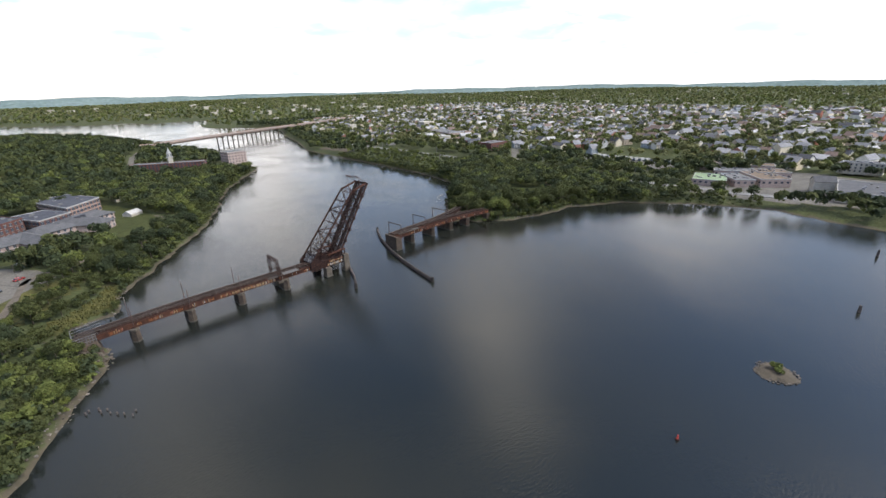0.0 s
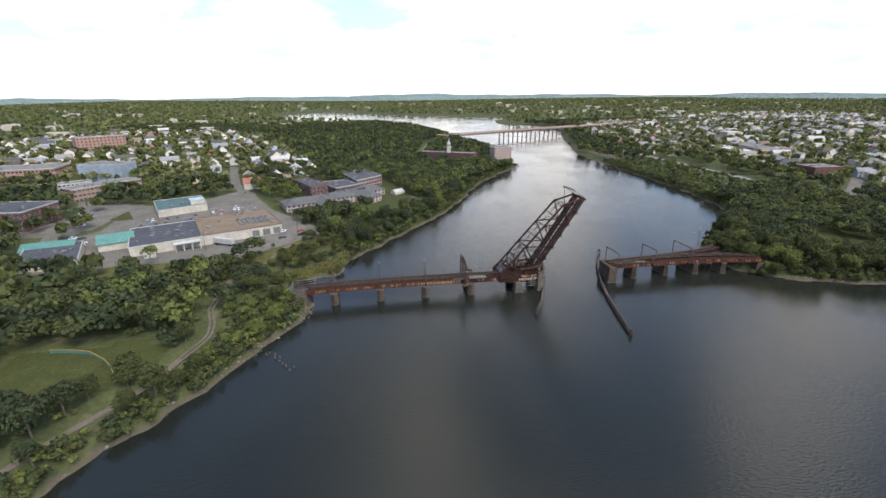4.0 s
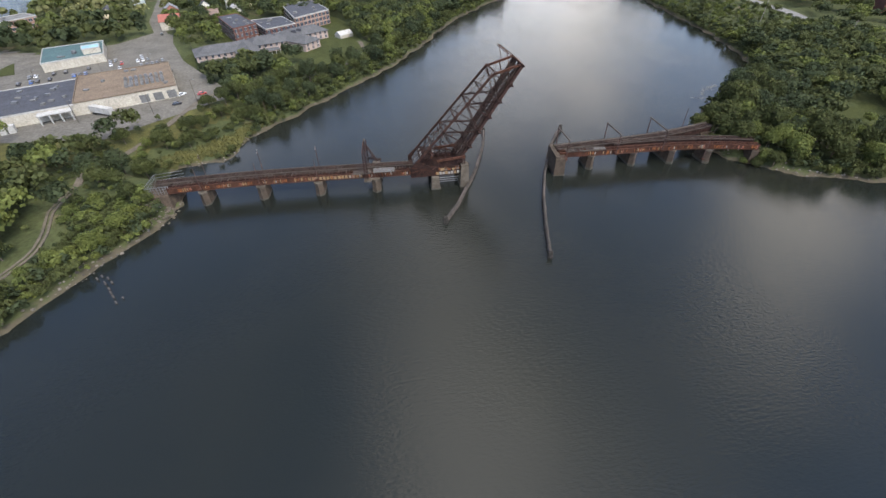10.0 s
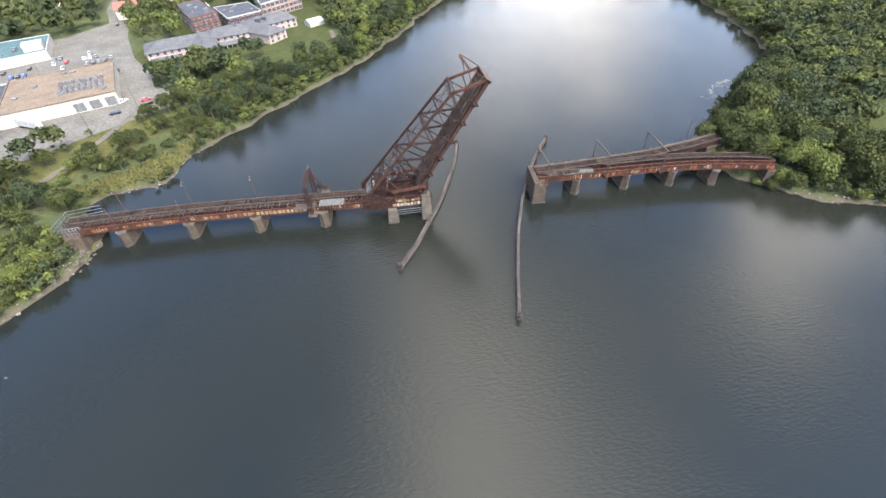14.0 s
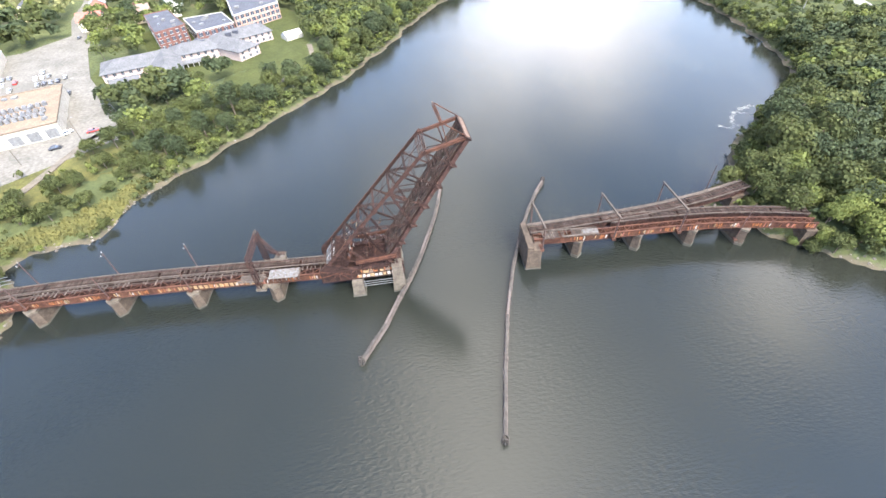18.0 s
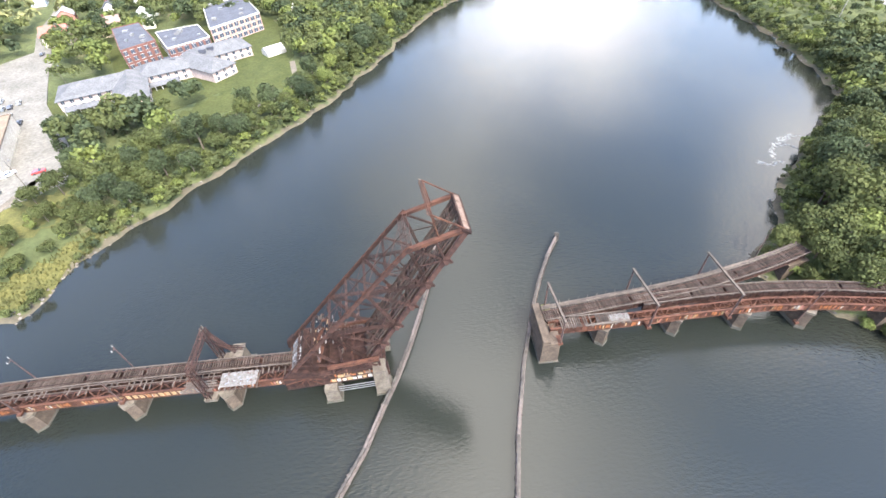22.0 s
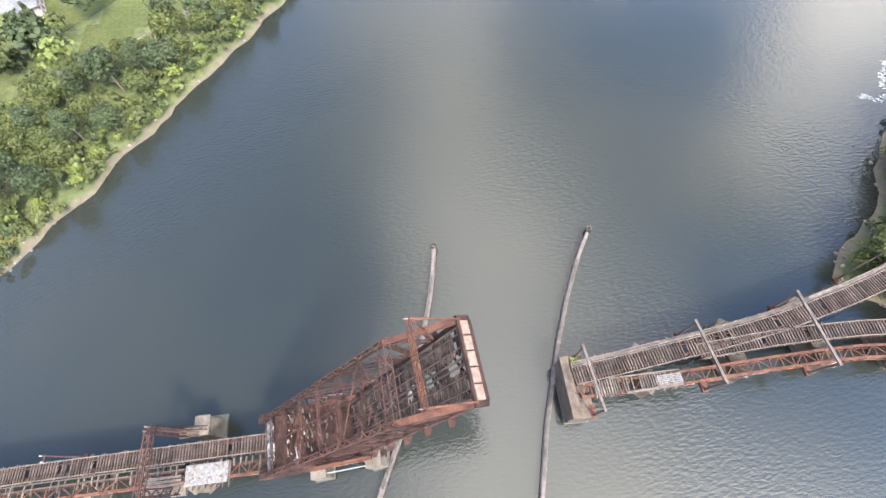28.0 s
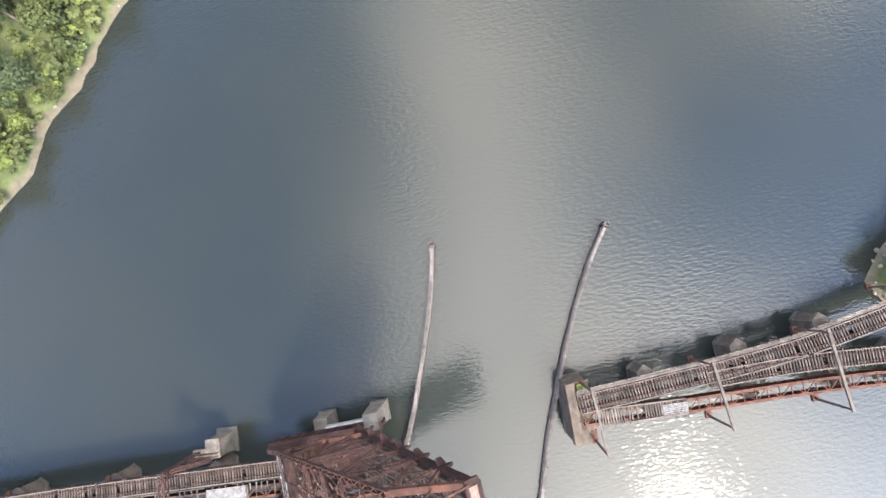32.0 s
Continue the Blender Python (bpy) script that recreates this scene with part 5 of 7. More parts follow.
for i in order[:290]:
    x, y, d = float(X[i]), float(Y[i]), float(D[i])
    if d < 5.5:
        k = tr.choice((5, 6, 5, 5))
    elif x > 118 and abs(y + 4) < 10 and x < 140:
        k = 3
    elif -126 < x < -85 and -50 < y < -4:
        k = tr.choice((6, 6, 5, 6, 6))
    elif -210 < x < -84 and 15 < y < 80:
        k = tr.choice((5, 1, 5, 6, 1))
    elif x > 100 and y < 60:
        k = tr.choice((0, 0, 1, 4, 3, 0))
    else:
        k = tr.choice((0, 0, 1, 1, 2, 4, 3 if tr.random() < 0.5 else 1))
    plant(k, x, y, tr.uniform(0.55, 0.75) if 150 < x < 214 and -8 < y < 16 else (tr.uniform(1.0, 1.35) if x > 100 else tr.uniform(0.68, 1.0)) if d > 7 else tr.uniform(0.6, 0.9))


for k, x, y, s in ((3, 133, -7, 1.15), (1, 127.5, -7, 0.8), (3, 129, 0.5, 0.9), (0, 130, 8, 0.95), (1, 123.5, 10.5, 0.85), (5, 119, 7.5, 0.9), (0, 119, 23, 0.95), (1, 114.5, 22.5, 0.8), (0, 124, 17, 1.0), (4, 137, 3, 1.0), (6, 116, 9.5, 0.7), (6, 119.5, -1.6, 0.7), (5, 124, -3.4, 0.9), (6, 129, -6.4, 0.9), (0, 112, 21.5, 0.8), (5, 109.5, 20, 0.9), (1, 117, 15.5, 0.8), (0, 121, 6.5, 0.8), (3, 125.5, -4.5, 0.75), (5, 122.5, -4.6, 0.8),
                   (3, -101, -22, 0.8), (3, -106, -31, 0.8), (6, -98, -14, 0.9), (5, -99.5, 9, 0.9), (1, -103, -8, 0.75), (1, -107, 12, 0.9)):
    plant(k, x, y, s)


def grove(name, label, pts, heights, cards, size, mat, seed, flat=0.85):
    """Many trees joined into one crown of leaf cards, with trunks."""
    r = random.Random(seed)
    protos = [leaf_cloud(r, cards, 1.0, flat, size, 6) for _ in range(6)]
    out = []
    for (x, y, z), h in zip(pts, heights):
        p = protos[r.randrange(6)]
        a = r.uniform(0, 6.28)
        c, s = math.cos(a), math.sin(a)
        rx = h * r.uniform(0.38, 0.5)
        q = np.column_stack([(p[:, 0] * c - p[:, 1] * s) * rx + x, (p[:, 0] * s + p[:, 1] * c) * rx + y, p[:, 2] * rx + z + h - rx * flat])
        out.append(q)
    ob = new(name, cards_mesh(name, np.concatenate(out), mat))
    return tagged(ob, label, "woods", kind="stuff")


def split_grove(name, label, x, y, hlo, hhi, cards, size, seed, shares=(0.5, 0.33, 0.17)):
    g2 = np.random.RandomState(seed)
    z = land(x, y)
    h = g2.uniform(hlo, hhi, len(x))
    pick = g2.rand(len(x))
    lo = 0.0
    # town and far groves take the leaves with sun and haze in their colour
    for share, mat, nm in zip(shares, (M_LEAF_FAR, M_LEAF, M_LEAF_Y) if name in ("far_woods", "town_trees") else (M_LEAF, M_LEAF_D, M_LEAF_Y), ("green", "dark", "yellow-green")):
        m = (pick >= lo) & (pick < lo + share)
        lo += share
        if m.any():
            grove(name, label.replace("green", nm), list(zip(x[m], y[m], z[m])), h[m], cards, size, mat, seed + 7)


rest_i = np.array([i for i in np.nonzero(ok)[0] if i not in near])
low_e = ((X > 205) & (Y > 150) & (D < 75)) | ((X > 155) & (X < 212) & (Y > -4) & (Y < 16))
scrub_i, rest_i = rest_i[low_e[rest_i]], rest_i[~low_e[rest_i]]
split_grove("low_woods", "low green scrub and young trees on the east bank", X[scrub_i], Y[scrub_i], 4.0, 8.0, 220, 0.2, 33, (0.45, 0.2, 0.35))
split_grove("bank_woods", "dense green woods covering the river bank", X[rest_i], Y[rest_i], 8.0, 13.0, 210, 0.225, 31, (0.5, 0.32, 0.18))
# understorey close to the banks
X, Y, g = scatter(-185, 330, -125, 345, 3.6, 17)
D = river_distance(X, Y)
EDGE = D + 1.6 * wobble(X * 2.3, Y * 2.3) + 0.8 * wobble(X * 6, Y * 6)
ok = (EDGE > -0.2) & (D < 45) & ~open_land(X, Y) & (g.rand(X.size) < np.where(D < 9, 0.95, 0.55))
split_grove("undergrowth", "low green scrub and saplings on the bank", X[ok], Y[ok], 1.8, 4.2, 60, 0.42, 37, (0.6, 0.15, 0.25))
X, Y, g = scatter(-150, 240, -100, 345, 2.7, 19)
D = river_distance(X, Y)
EDGE = D + 1.6 * wobble(X * 2.3, Y * 2.3) + 0.8 * wobble(X * 6, Y * 6)
ok = (EDGE > 1.0) & (D < 9) & ~open_land(X, Y) & (g.rand(X.size) < 0.75)
split_grove("bank_bushes", "thick green bushes hanging over the water's edge", X[ok], Y[ok], 2.6, 5.2, 80, 0.38, 39, (0.62, 0.2, 0.18))
X, Y, g = scatter(-130, -90, -64, 0, 2.4, 23)
ok = inside([(-126, -52), (-119, -24), (-112, -3), (-99, -5), (-99, -16), (-106, -38), (-119, -60)], X, Y) & ~open_land(X, Y) & (river_distance(X, Y) > 2.5) & (g.rand(X.size) < 0.85)
split_grove("shrubbery", "thick yellow-green shrubs covering the slope by the viaduct", X[ok], Y[ok], 1.8, 4.0, 90, 0.36, 53, (0.4, 0.1, 0.5))
# middle distance
X, Y, g = scatter(-620, 900, -330, 1000, 9.0, 5)
D = river_distance(X, Y)
ok = (D > 6) & ~open_land(X, Y) & ~((X > -186) & (X < 331) & (Y > -126) & (Y < 331))
tw = inside(W_TOWN, X, Y) | inside(E_TOWN, X, Y)
ok &= g.rand(X.size) < np.where(tw, np.where(X < 0, 0.6, 0.6), 0.93)
az = np.degrees(np.arctan2(X + 60, Y + 185))
ok &= (az > -62) & (az < 98)
inn = ok & tw
# sunlight on the town is put into the pale leaf colour
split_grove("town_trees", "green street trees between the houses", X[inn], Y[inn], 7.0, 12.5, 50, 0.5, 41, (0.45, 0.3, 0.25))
inn = ok & ~tw
split_grove("hill_woods", "dense green woods on the hill upstream", X[inn], Y[inn], 8.5, 13.5, 50, 0.5, 45, (0.45, 0.47, 0.08))
# far woods: pale and yellow-green shares put distance haze into the leaf colours
X, Y, g = scatter(-2800, 3600, -600, 3600, 26, 6)
D = river_distance(X, Y)
az = np.degrees(np.arctan2(X + 60, Y + 185))
ok = (D > 12) & ~((X > -621) & (X < 901) & (Y > -331) & (Y < 1001)) & (az > -58) & (az < 95)
patch = wobble(X * 0.06, Y * 0.06)
ok &= g.rand(X.size) < np.where(patch > -0.1, 0.95, 0.6)
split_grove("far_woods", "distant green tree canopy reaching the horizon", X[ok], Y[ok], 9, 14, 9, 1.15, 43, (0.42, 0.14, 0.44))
for x, y in ((-109, 102), (-105, 107), (-100, 109), (-96, 113), (-92, 116), (-88, 121), (-85, 126), (-103, 113), (-97, 118), (-90, 112)):
    ob = thing("pine_tree", "dark blue-green pine tree beside the long grey-roofed building", "tree", "pines by the long building", (x, y, float(land(x, y))), tr.uniform(0, 360))
    part("trunk", PINE[1], M_BARK, ob)
    part("crown", PINE[0], None, ob)

# islet with bushes and stones
islet = Build()
ring = 26
for k, (rr, z) in enumerate(((6.4, -0.6), (5.0, 0.25), (3.4, 0.7), (1.2, 0.95))):
    for i in range(ring):
        a = 2 * math.pi * i / ring
        f = 1 + 0.16 * math.sin(3 * a + k) + 0.08 * math.sin(7 * a)
        islet.v.append((58 + math.cos(a) * rr * f * 1.05, -175.5 + math.sin(a) * rr * f, z))
for k in range(3):
    for i in range(ring):
        j = (i + 1) % ring
        islet.f.append((k * ring + i, k * ring + j, (k + 1) * ring + j, (k + 1) * ring + i))
islet.f.append(tuple(range(3 * ring, 4 * ring)))
tagged(part("islet", islet, M_MUD), "tiny gravel islet ringed with stones and topped by bushes", "islet", kind="structure")


def stones(name, spots, lo, hi, label, seed):
    r = random.Random(seed)
    b = Build()
    for x, y, z in spots:
        s = r.uniform(lo, hi)
        pts = []
        for dz, rr in ((-0.3, 0.8), (0.15, 1.0), (0.5, 0.5)):
            for i in range(5):
                a = i * 1.2566 + r.uniform(-0.3, 0.3)
                pts.append((x + math.cos(a) * rr * s * r.uniform(0.6, 1.0), y + math.sin(a) * rr * s * r.uniform(0.6, 1.0), z + dz * s))
        fs = [(10, 11, 12, 13, 14)]
        for k in (0, 5):
            fs += [(k + i, k + (i + 1) % 5, k + 5 + (i + 1) % 5, k + 5 + i) for i in range(5)]
        b.add(pts, fs)
    return tagged(part(name, b, M_ROCK), label, "rocks", kind="stuff")


sp = []
for i in range(170):
    a, rr = tr.uniform(0, 6.28), tr.uniform(3.6, 6.3)
    sp.append((58 + math.cos(a) * rr, -175.5 + math.sin(a) * rr, 0.15))
stones("islet_stones", sp, 0.2, 0.5, "pale rounded stones around the islet", 3)
X, Y, g = scatter(-135, 240, -95, 330, 1.5, 71)
D = river_distance(X, Y) + 1.6 * wobble(X * 2.3, Y * 2.3) + 0.8 * wobble(X * 6, Y * 6)
near_b = ((X < -84) & (Y > -46) & (Y < 10) & (D < 5)) | ((X < -74) & (Y > 22) & (Y < 52) & (D < 1.5)) | ((X > 100) & (X < 150) & (Y < 30) & (D < 5))
m = (D > -0.8) & (D < 3.2) & (g.rand(X.size) < np.where(near_b, 0.8, 0.16))
sp = [(x, y, float(z)) for x, y, z in zip(X[m], Y[m], land(X[m], Y[m]))]
stones("bank_stones", sp, 0.2, 0.75, "broken grey stones along the water's edge", 4)
rub = []
for i in range(120):
    x, y = (tr.uniform(-101, -89), tr.uniform(-17, -8)) if i % 3 else (tr.uniform(-99, -86), tr.uniform(3.2, 6.5))
    rub.append((x, y, float(land(x, y)) + 0.2))
rubble = stones("rubble", rub, 0.3, 0.9, "broken pale concrete rubble round the abutment", 5)
rubble.data.materials[0] = M_CONC
sv = [leaf_cloud(tr, 200, 1.7, 1.2, 0.6, 5, 1.6) + np.array([58.6, -175.0, 0.5]), leaf_cloud(tr, 140, 1.3, 0.9, 0.55, 5, 1.3) + np.array([57.0, -176.3, 0.5])]
bush = tagged(new("islet_bush", cards_mesh("islet_bush", np.concatenate(sv), M_LEAF_Y)), "dense green bush growing on the islet", "bush")


# ---- roads, lots and lawns ----
def sheet(name, poly, z, mat, label, category, thick=0.25):
    ob = part(name, Build().prism(poly[::-1] if signed_area(poly) < 0 else poly, z - thick, z), mat)
    return tagged(ob, label, category, kind="structure")


def signed_area(poly):
    return sum(a[0] * b[1] - b[0] * a[1] for a, b in zip(poly, poly[1:] + poly[:1])) / 2


def strip(name, line, width, mat, label, lift=0.14):
    pts = [p for p, t in walk_line(line, 4.0)] + [Vector(line[-1])]
    pts = [tuple(p) for p in pts]
    lft, rgt = offset(pts, width / 2), offset(pts, -width / 2)
    b = Build()
    for a, c in zip(lft, rgt):
        z = max(float(land(*a)), float(land(*c))) + lift
        b.v += [(*a, z), (*c, z), (*c, z - 0.8), (*a, z - 0.8)]
    for i in range(len(pts) - 1):
        k = 4 * i
        b.f += [(k, k + 1, k + 5, k + 4), (k + 1, k + 2, k + 6, k + 5), (k + 3, k, k + 4, k + 7)]
    return tagged(part(name, b, mat), label, "road", kind="structure")


sheet("plaza_pavement", PLAZA, 5.06, M_ASPH, "worn grey asphalt shopping plaza car park", "pavement")
sheet("lawn", [(x, y) for x, y in SCHOOL], 4.56, M_LAWN, "mown lawn round the long grey-roofed building", "lawn")
strip("road", E_STREET, 9, M_ASPH, "pale street curving behind the brick factory")
strip("road", W_ROAD, 8, M_ASPH, "pale worn asphalt street running inland")
strip("road", W_ROAD2, 8, M_ASPH, "pale worn asphalt side street")
strip("road", E_ROAD, 9, M_ROAD, "grey riverside road on the east bank")
strip("road", HILLROAD, 9, M_ASPH, "winding pale road below the wooded hill")
strip("bike_path", BIKE_PATH, 2.6, M_PATH, "narrow paved riverside path")
for side in (-0.75, 0.75):
    strip("dirt_track", offset(PATH_W[3:10], side), 0.85, M_PATH, "bare wheel rut of a curving dirt track", 0.2)
strip("bike_path", PATH_W[9:], 2.4, M_PATH, "paved riverside path beside the ball field", 0.2)
strip("old_railbed", PATH_W[:4], 3.0, M_PATH, "old overgrown railbed")


def drape(name, poly, mat, label, category, lift=0.12, step=4.0):
    xs, ys = [p[0] for p in poly], [p[1] for p in poly]
    gx_, gy_ = np.arange(min(xs), max(xs) + step, step), np.arange(min(ys), max(ys) + step, step)
    A, B = np.meshgrid(gx_, gy_)
    Z = land(A, B) + lift
    ins = inside(poly, A, B) | (poly_distance(poly, A, B) < step * 0.5)
    ix = np.arange(A.size).reshape(A.shape)
    q = np.stack([ix[:-1, :-1], ix[:-1, 1:], ix[1:, 1:], ix[1:, :-1]], -1)[ins[:-1, :-1] & ins[1:, 1:] & ins[:-1, 1:] & ins[1:, :-1]]
    me = grid_mesh(name, np.column_stack([A.ravel(), B.ravel(), Z.ravel()]), q.reshape(-1, 4))
    me.materials.append(mat)
    return tagged(new(name, me), label, category, kind="structure")


drape("rough_meadow", SCRUB, M_MARSH, "rough grassy slope below the plaza", "meadow", 0.05)
drape("ball_field", FIELD, M_LAWN, "mown green ball field with worn patches", "field")
drape("lawn", LAWN, M_LAWN, "mown riverside lawn", "lawn")
drape("clearing", E_CLEAR, M_LAWN, "grassy clearing among the trees", "clearing")
drape("waste_ground", E_ROCKY, M_MUD, "bare waste ground with scrub", "ground")
drape("marsh_grass", MARSH, M_MARSH, "yellow-green marsh grass at the water's edge", "marsh", 0.2)
drape("lawn", E_FIELD, M_LAWN, "open grassy field behind the vehicle lot", "field")
sheet("lawn", [(-240, 130), (-228, 134), (-244, 160), (-256, 158)], 5.3, M_LAWN, "square lawn in the car park", "lawn")
drape("side_lot", [(-296, 96), (-244, 96), (-238, 128), (-226, 168), (-262, 184), (-300, 160)], M_ASPH, "worn asphalt car park beside the offices", "pavement", 0.2)
drape("works_lot", [(20, 338), (62, 328), (86, 350), (62, 362), (40, 366), (22, 354)], M_ASPH, "pale asphalt yard in front of the brick works", "pavement", 0.25)
drape("works_yard", E_WORKS, M_ASPH, "asphalt works yard on the east bank", "pavement")
drape("lorry_lot", E_LOT, M_ASPH, "wide asphalt vehicle lot", "pavement")
# marsh grass blades along both shallows
X, Y, g = scatter(-128, -70, 10, 66, 0.9, 77)
m = inside(MARSH, X, Y) | ((river_distance(X, Y) > 0.5) & (river_distance(X, Y) < 5) & (Y > 36))
mb = Build()
for x, y, z in zip(X[m], Y[m], land(X[m], Y[m])):
    a, h = tr.uniform(0, 6.28), tr.uniform(0.5, 1.1)
    dx, dy = math.cos(a) * 0.35, math.sin(a) * 0.35
    mb.add([(x - dx, y - dy, z), (x + dx, y + dy, z), (x + dx * 0.6 + 0.15, y + dy * 0.6, z + h), (x - dx * 0.7, y - dy * 0.7 + 0.1, z + h * 0.9)], [(0, 1, 2, 3)])
tagged(part("marsh_blades", mb, M_MARSH), "tufts of yellow-green marsh grass", "grass", kind="stuff")

# yellow-capped outfield fence
of = thing("outfield_fence", "curved ball field fence with a yellow cap", "fence")
FENCE = [(-170, -37), (-163, -38), (-156, -40), (-149, -45), (-144, -50), (-140, -56)]
for (ax, ay), (bx, by) in zip(FENCE, FENCE[1:]):
    za, zb = float(land(ax, ay)), float(land(bx, by))
    part("mesh_panel", Build().beam((ax, ay, za + 0.7), (bx, by, zb + 0.7), 0.05, 1.3), M_ROOF_GREEN, of)
    part("yellow_cap", Build().beam((ax, ay, za + 1.45), (bx, by, zb + 1.45), 0.22, 0.2), M_YELLOW, of)


# ---- buildings ----
def rect(ox, oy, turn, length, depth):
    c, s = math.cos(radians(turn)), math.sin(radians(turn))
    return [(ox, oy), (ox + c * length, oy + s * length), (ox + c * length - s * depth, oy + s * length + c * depth), (ox - s * depth, oy + c * depth)]


WIN = {}


def window_mesh(w, h, mat):
    key = (w, h, mat.name)
    if key not in WIN:
        WIN[key] = Build().box(-w / 2, w / 2, -0.12, 0.1, 0, h).mesh("window")
        WIN[key].materials.append(mat)
        f = Build().box(-w / 2 - 0.12, w / 2 + 0.12, -0.16, 0.05, -0.14, 0).box(-w / 2 - 0.12, w / 2 + 0.12, -0.16, 0.05, h, h + 0.12).box(-0.04, 0.04, -0.15, 0.05, 0, h)
        WIN[key + ("f",)] = f.mesh("window_frame")
        WIN[key + ("f",)].materials.append(M_TRIM)
    return WIN[key], WIN[key + ("f",)]


def flat_building(label, poly, z0, top, wall, roof, storeys=0, win=(1.4, 1.6), gap=3.2, sides=(0, 1), category="building", glass=None, name="building", units=6, frames=True, band=None, group=""):
    """A flat-roofed building: walls, parapet, recessed roof, roof units, and windows set into the sides named."""
    b = thing(name, label, category, group)
    if signed_area(poly) < 0:
        poly = poly[::-1]
    part("wall", Build().prism(poly, z0 - 1.5, top), wall, b)
    cx, cy = sum(p[0] for p in poly) / len(poly), sum(p[1] for p in poly) / len(poly)
    inner = [(cx + (x - cx) * 0.985, cy + (y - cy) * 0.985) for x, y in poly]
    part("roof", Build().prism(inner, top, top + 0.25), roof, b)
    for a, c in zip(poly, poly[1:] + poly[:1]):
        part("parapet", Build().beam((*a, top + 0.25), (*c, top + 0.25), 0.35, 0.6), M_TRIM if band is None else band, b)
    r = random.Random(int(abs(cx) * 7 + abs(cy)))
    for i in range(units):
        fu, fv = r.uniform(0.08, 0.92), r.uniform(0.12, 0.88)
        q0, q1, q2, q3 = (Vector(inner[j]) for j in (0, 1, 2, len(inner) - 1))
        up = q0.lerp(q1, fu).lerp(q3.lerp(q2, fu), fv)
        w, d, h = r.uniform(0.5, 1.3), r.uniform(0.5, 1.1), r.uniform(0.5, 1.2)
        part("roof_unit", Build().box(up.x - w, up.x + w, up.y - d, up.y + d, top + 0.2, top + 0.2 + h), M_ROOF_LGREY if i % 2 else M_METAL, b)
    if storeys:
        me, fr = window_mesh(win[0], win[1], glass or M_GLASSDARK)
        hgt = (top - z0) / storeys
        for k in sides:
            a, c = Vector(poly[k]), Vector(poly[(k + 1) % len(poly)])
            ln = (c - a).length
            n = max(1, int((ln - 1.0) / gap))
            turn = math.degrees(math.atan2((c - a).y, (c - a).x))
            for s in range(storeys):
                for i in range(n):
                    p = a.lerp(c, (i + 0.5) / n)
                    w = new("window", me)
                    w.parent = b
                    w.matrix_world = pose(p.x, p.y, z0 + s * hgt + (hgt - win[1]) * 0.55, 0, 0, turn)
                    if frames:
                        f = new("window_frame", fr)
                        f.parent = w
    return b


def hip_bar(b, p, q, width, z0, eave, ridge, wall, roof, win=True):
    """One wing with a hipped roof, its walls and windows."""
    p, q = Vector(p), Vector(q)
    d = (q - p).normalized()
    n = Vector((-d.y, d.x))
    w = width / 2
    corner = [p - n * w, q - n * w, q + n * w, p + n * w]
    part("wall", Build().prism([tuple(c) for c in corner], z0 - 1, eave), wall, b)
    o = w + 0.7
    e = [p - n * o - d * 0.7, q - n * o + d * 0.7, q + n * o + d * 0.7, p + n * o - d * 0.7]
    r0, r1 = p + d * w * 0.8, q - d * w * 0.8
    if (q - p).length < w * 1.7:
        r0 = r1 = (p + q) / 2
    rb = Build()
    vs = [(*c, eave - 0.15) for c in e] + [(*c, eave + 0.1) for c in e] + [(*r0, ridge), (*r1, ridge)]
    rb.add(vs, [(3, 2, 1, 0), (0, 1, 5, 4), (1, 2, 6, 5), (2, 3, 7, 6), (3, 0, 4, 7), (4, 5, 9, 8), (6, 7, 8, 9), (5, 6, 9), (7, 4, 8)])
    part("roof", rb, roof, b)
    if win:
        me, fr = window_mesh(1.3, 1.5, M_GLASSDARK)
        for a, c in ((corner[0], corner[1]), (corner[1], corner[2]), (corner[3], corner[0])):
            ln = (c - a).length
            k = max(1, int(ln / 3.3))
            turn = math.degrees(math.atan2((c - a).y, (c - a).x))
            for s in range(2):
                for i in range(k):
                    pt = a.lerp(c, (i + 0.5) / k)
                    wo = new("window", me)
                    wo.parent = b
                    wo.matrix_world = pose(pt.x, pt.y, z0 + 0.7 + s * 2.3, 0, 0, turn)
                    f = new("window_frame", fr)
                    f.parent = wo


home = thing("care_home", "long pink-walled building with grey hipped roofs near the river", "building")
for p, q, w in (((-131, 145), (-99, 159), 18), ((-94.5, 132), (-108, 163), 13), ((-104, 162), (-82, 172), 16), ((-64, 160), (-88, 177), 13), ((-86, 177), (-62, 193), 16)):
    hip_bar(home, p, q, w, 4.5, 9.2, 12.6, M_CREAM, M_ROOF_GREY)
for p, q in (((-124, 134.5), (-112, 139.5)), ((-97, 153), (-85, 158.5))):
    pr = Build()
    a, c = Vector(p), Vector(q)
    nn = Vector(((c - a).y, -(c - a).x)).normalized()
    pr.add([(*a, 7.6), (*c, 7.6), (*(c + nn * 3.2), 6.6), (*(a + nn * 3.2), 6.6), (*a, 7.4), (*c, 7.4), (*(c + nn * 3.2), 6.4), (*(a + nn * 3.2), 6.4)], [(0, 3, 2, 1), (4, 5, 6, 7), (3, 7, 6, 2), (0, 4, 7, 3), (1, 2, 6, 5)])
    part("porch_roof", pr, M_ROOF_GREY, home)
    for i in range(6):
        o = a.lerp(c, i / 5) + nn * 3.0
        part("porch_post", Build().box(o.x - 0.12, o.x + 0.12, o.y - 0.12, o.y + 0.12, 4.4, 6.5), M_TRIM, home)
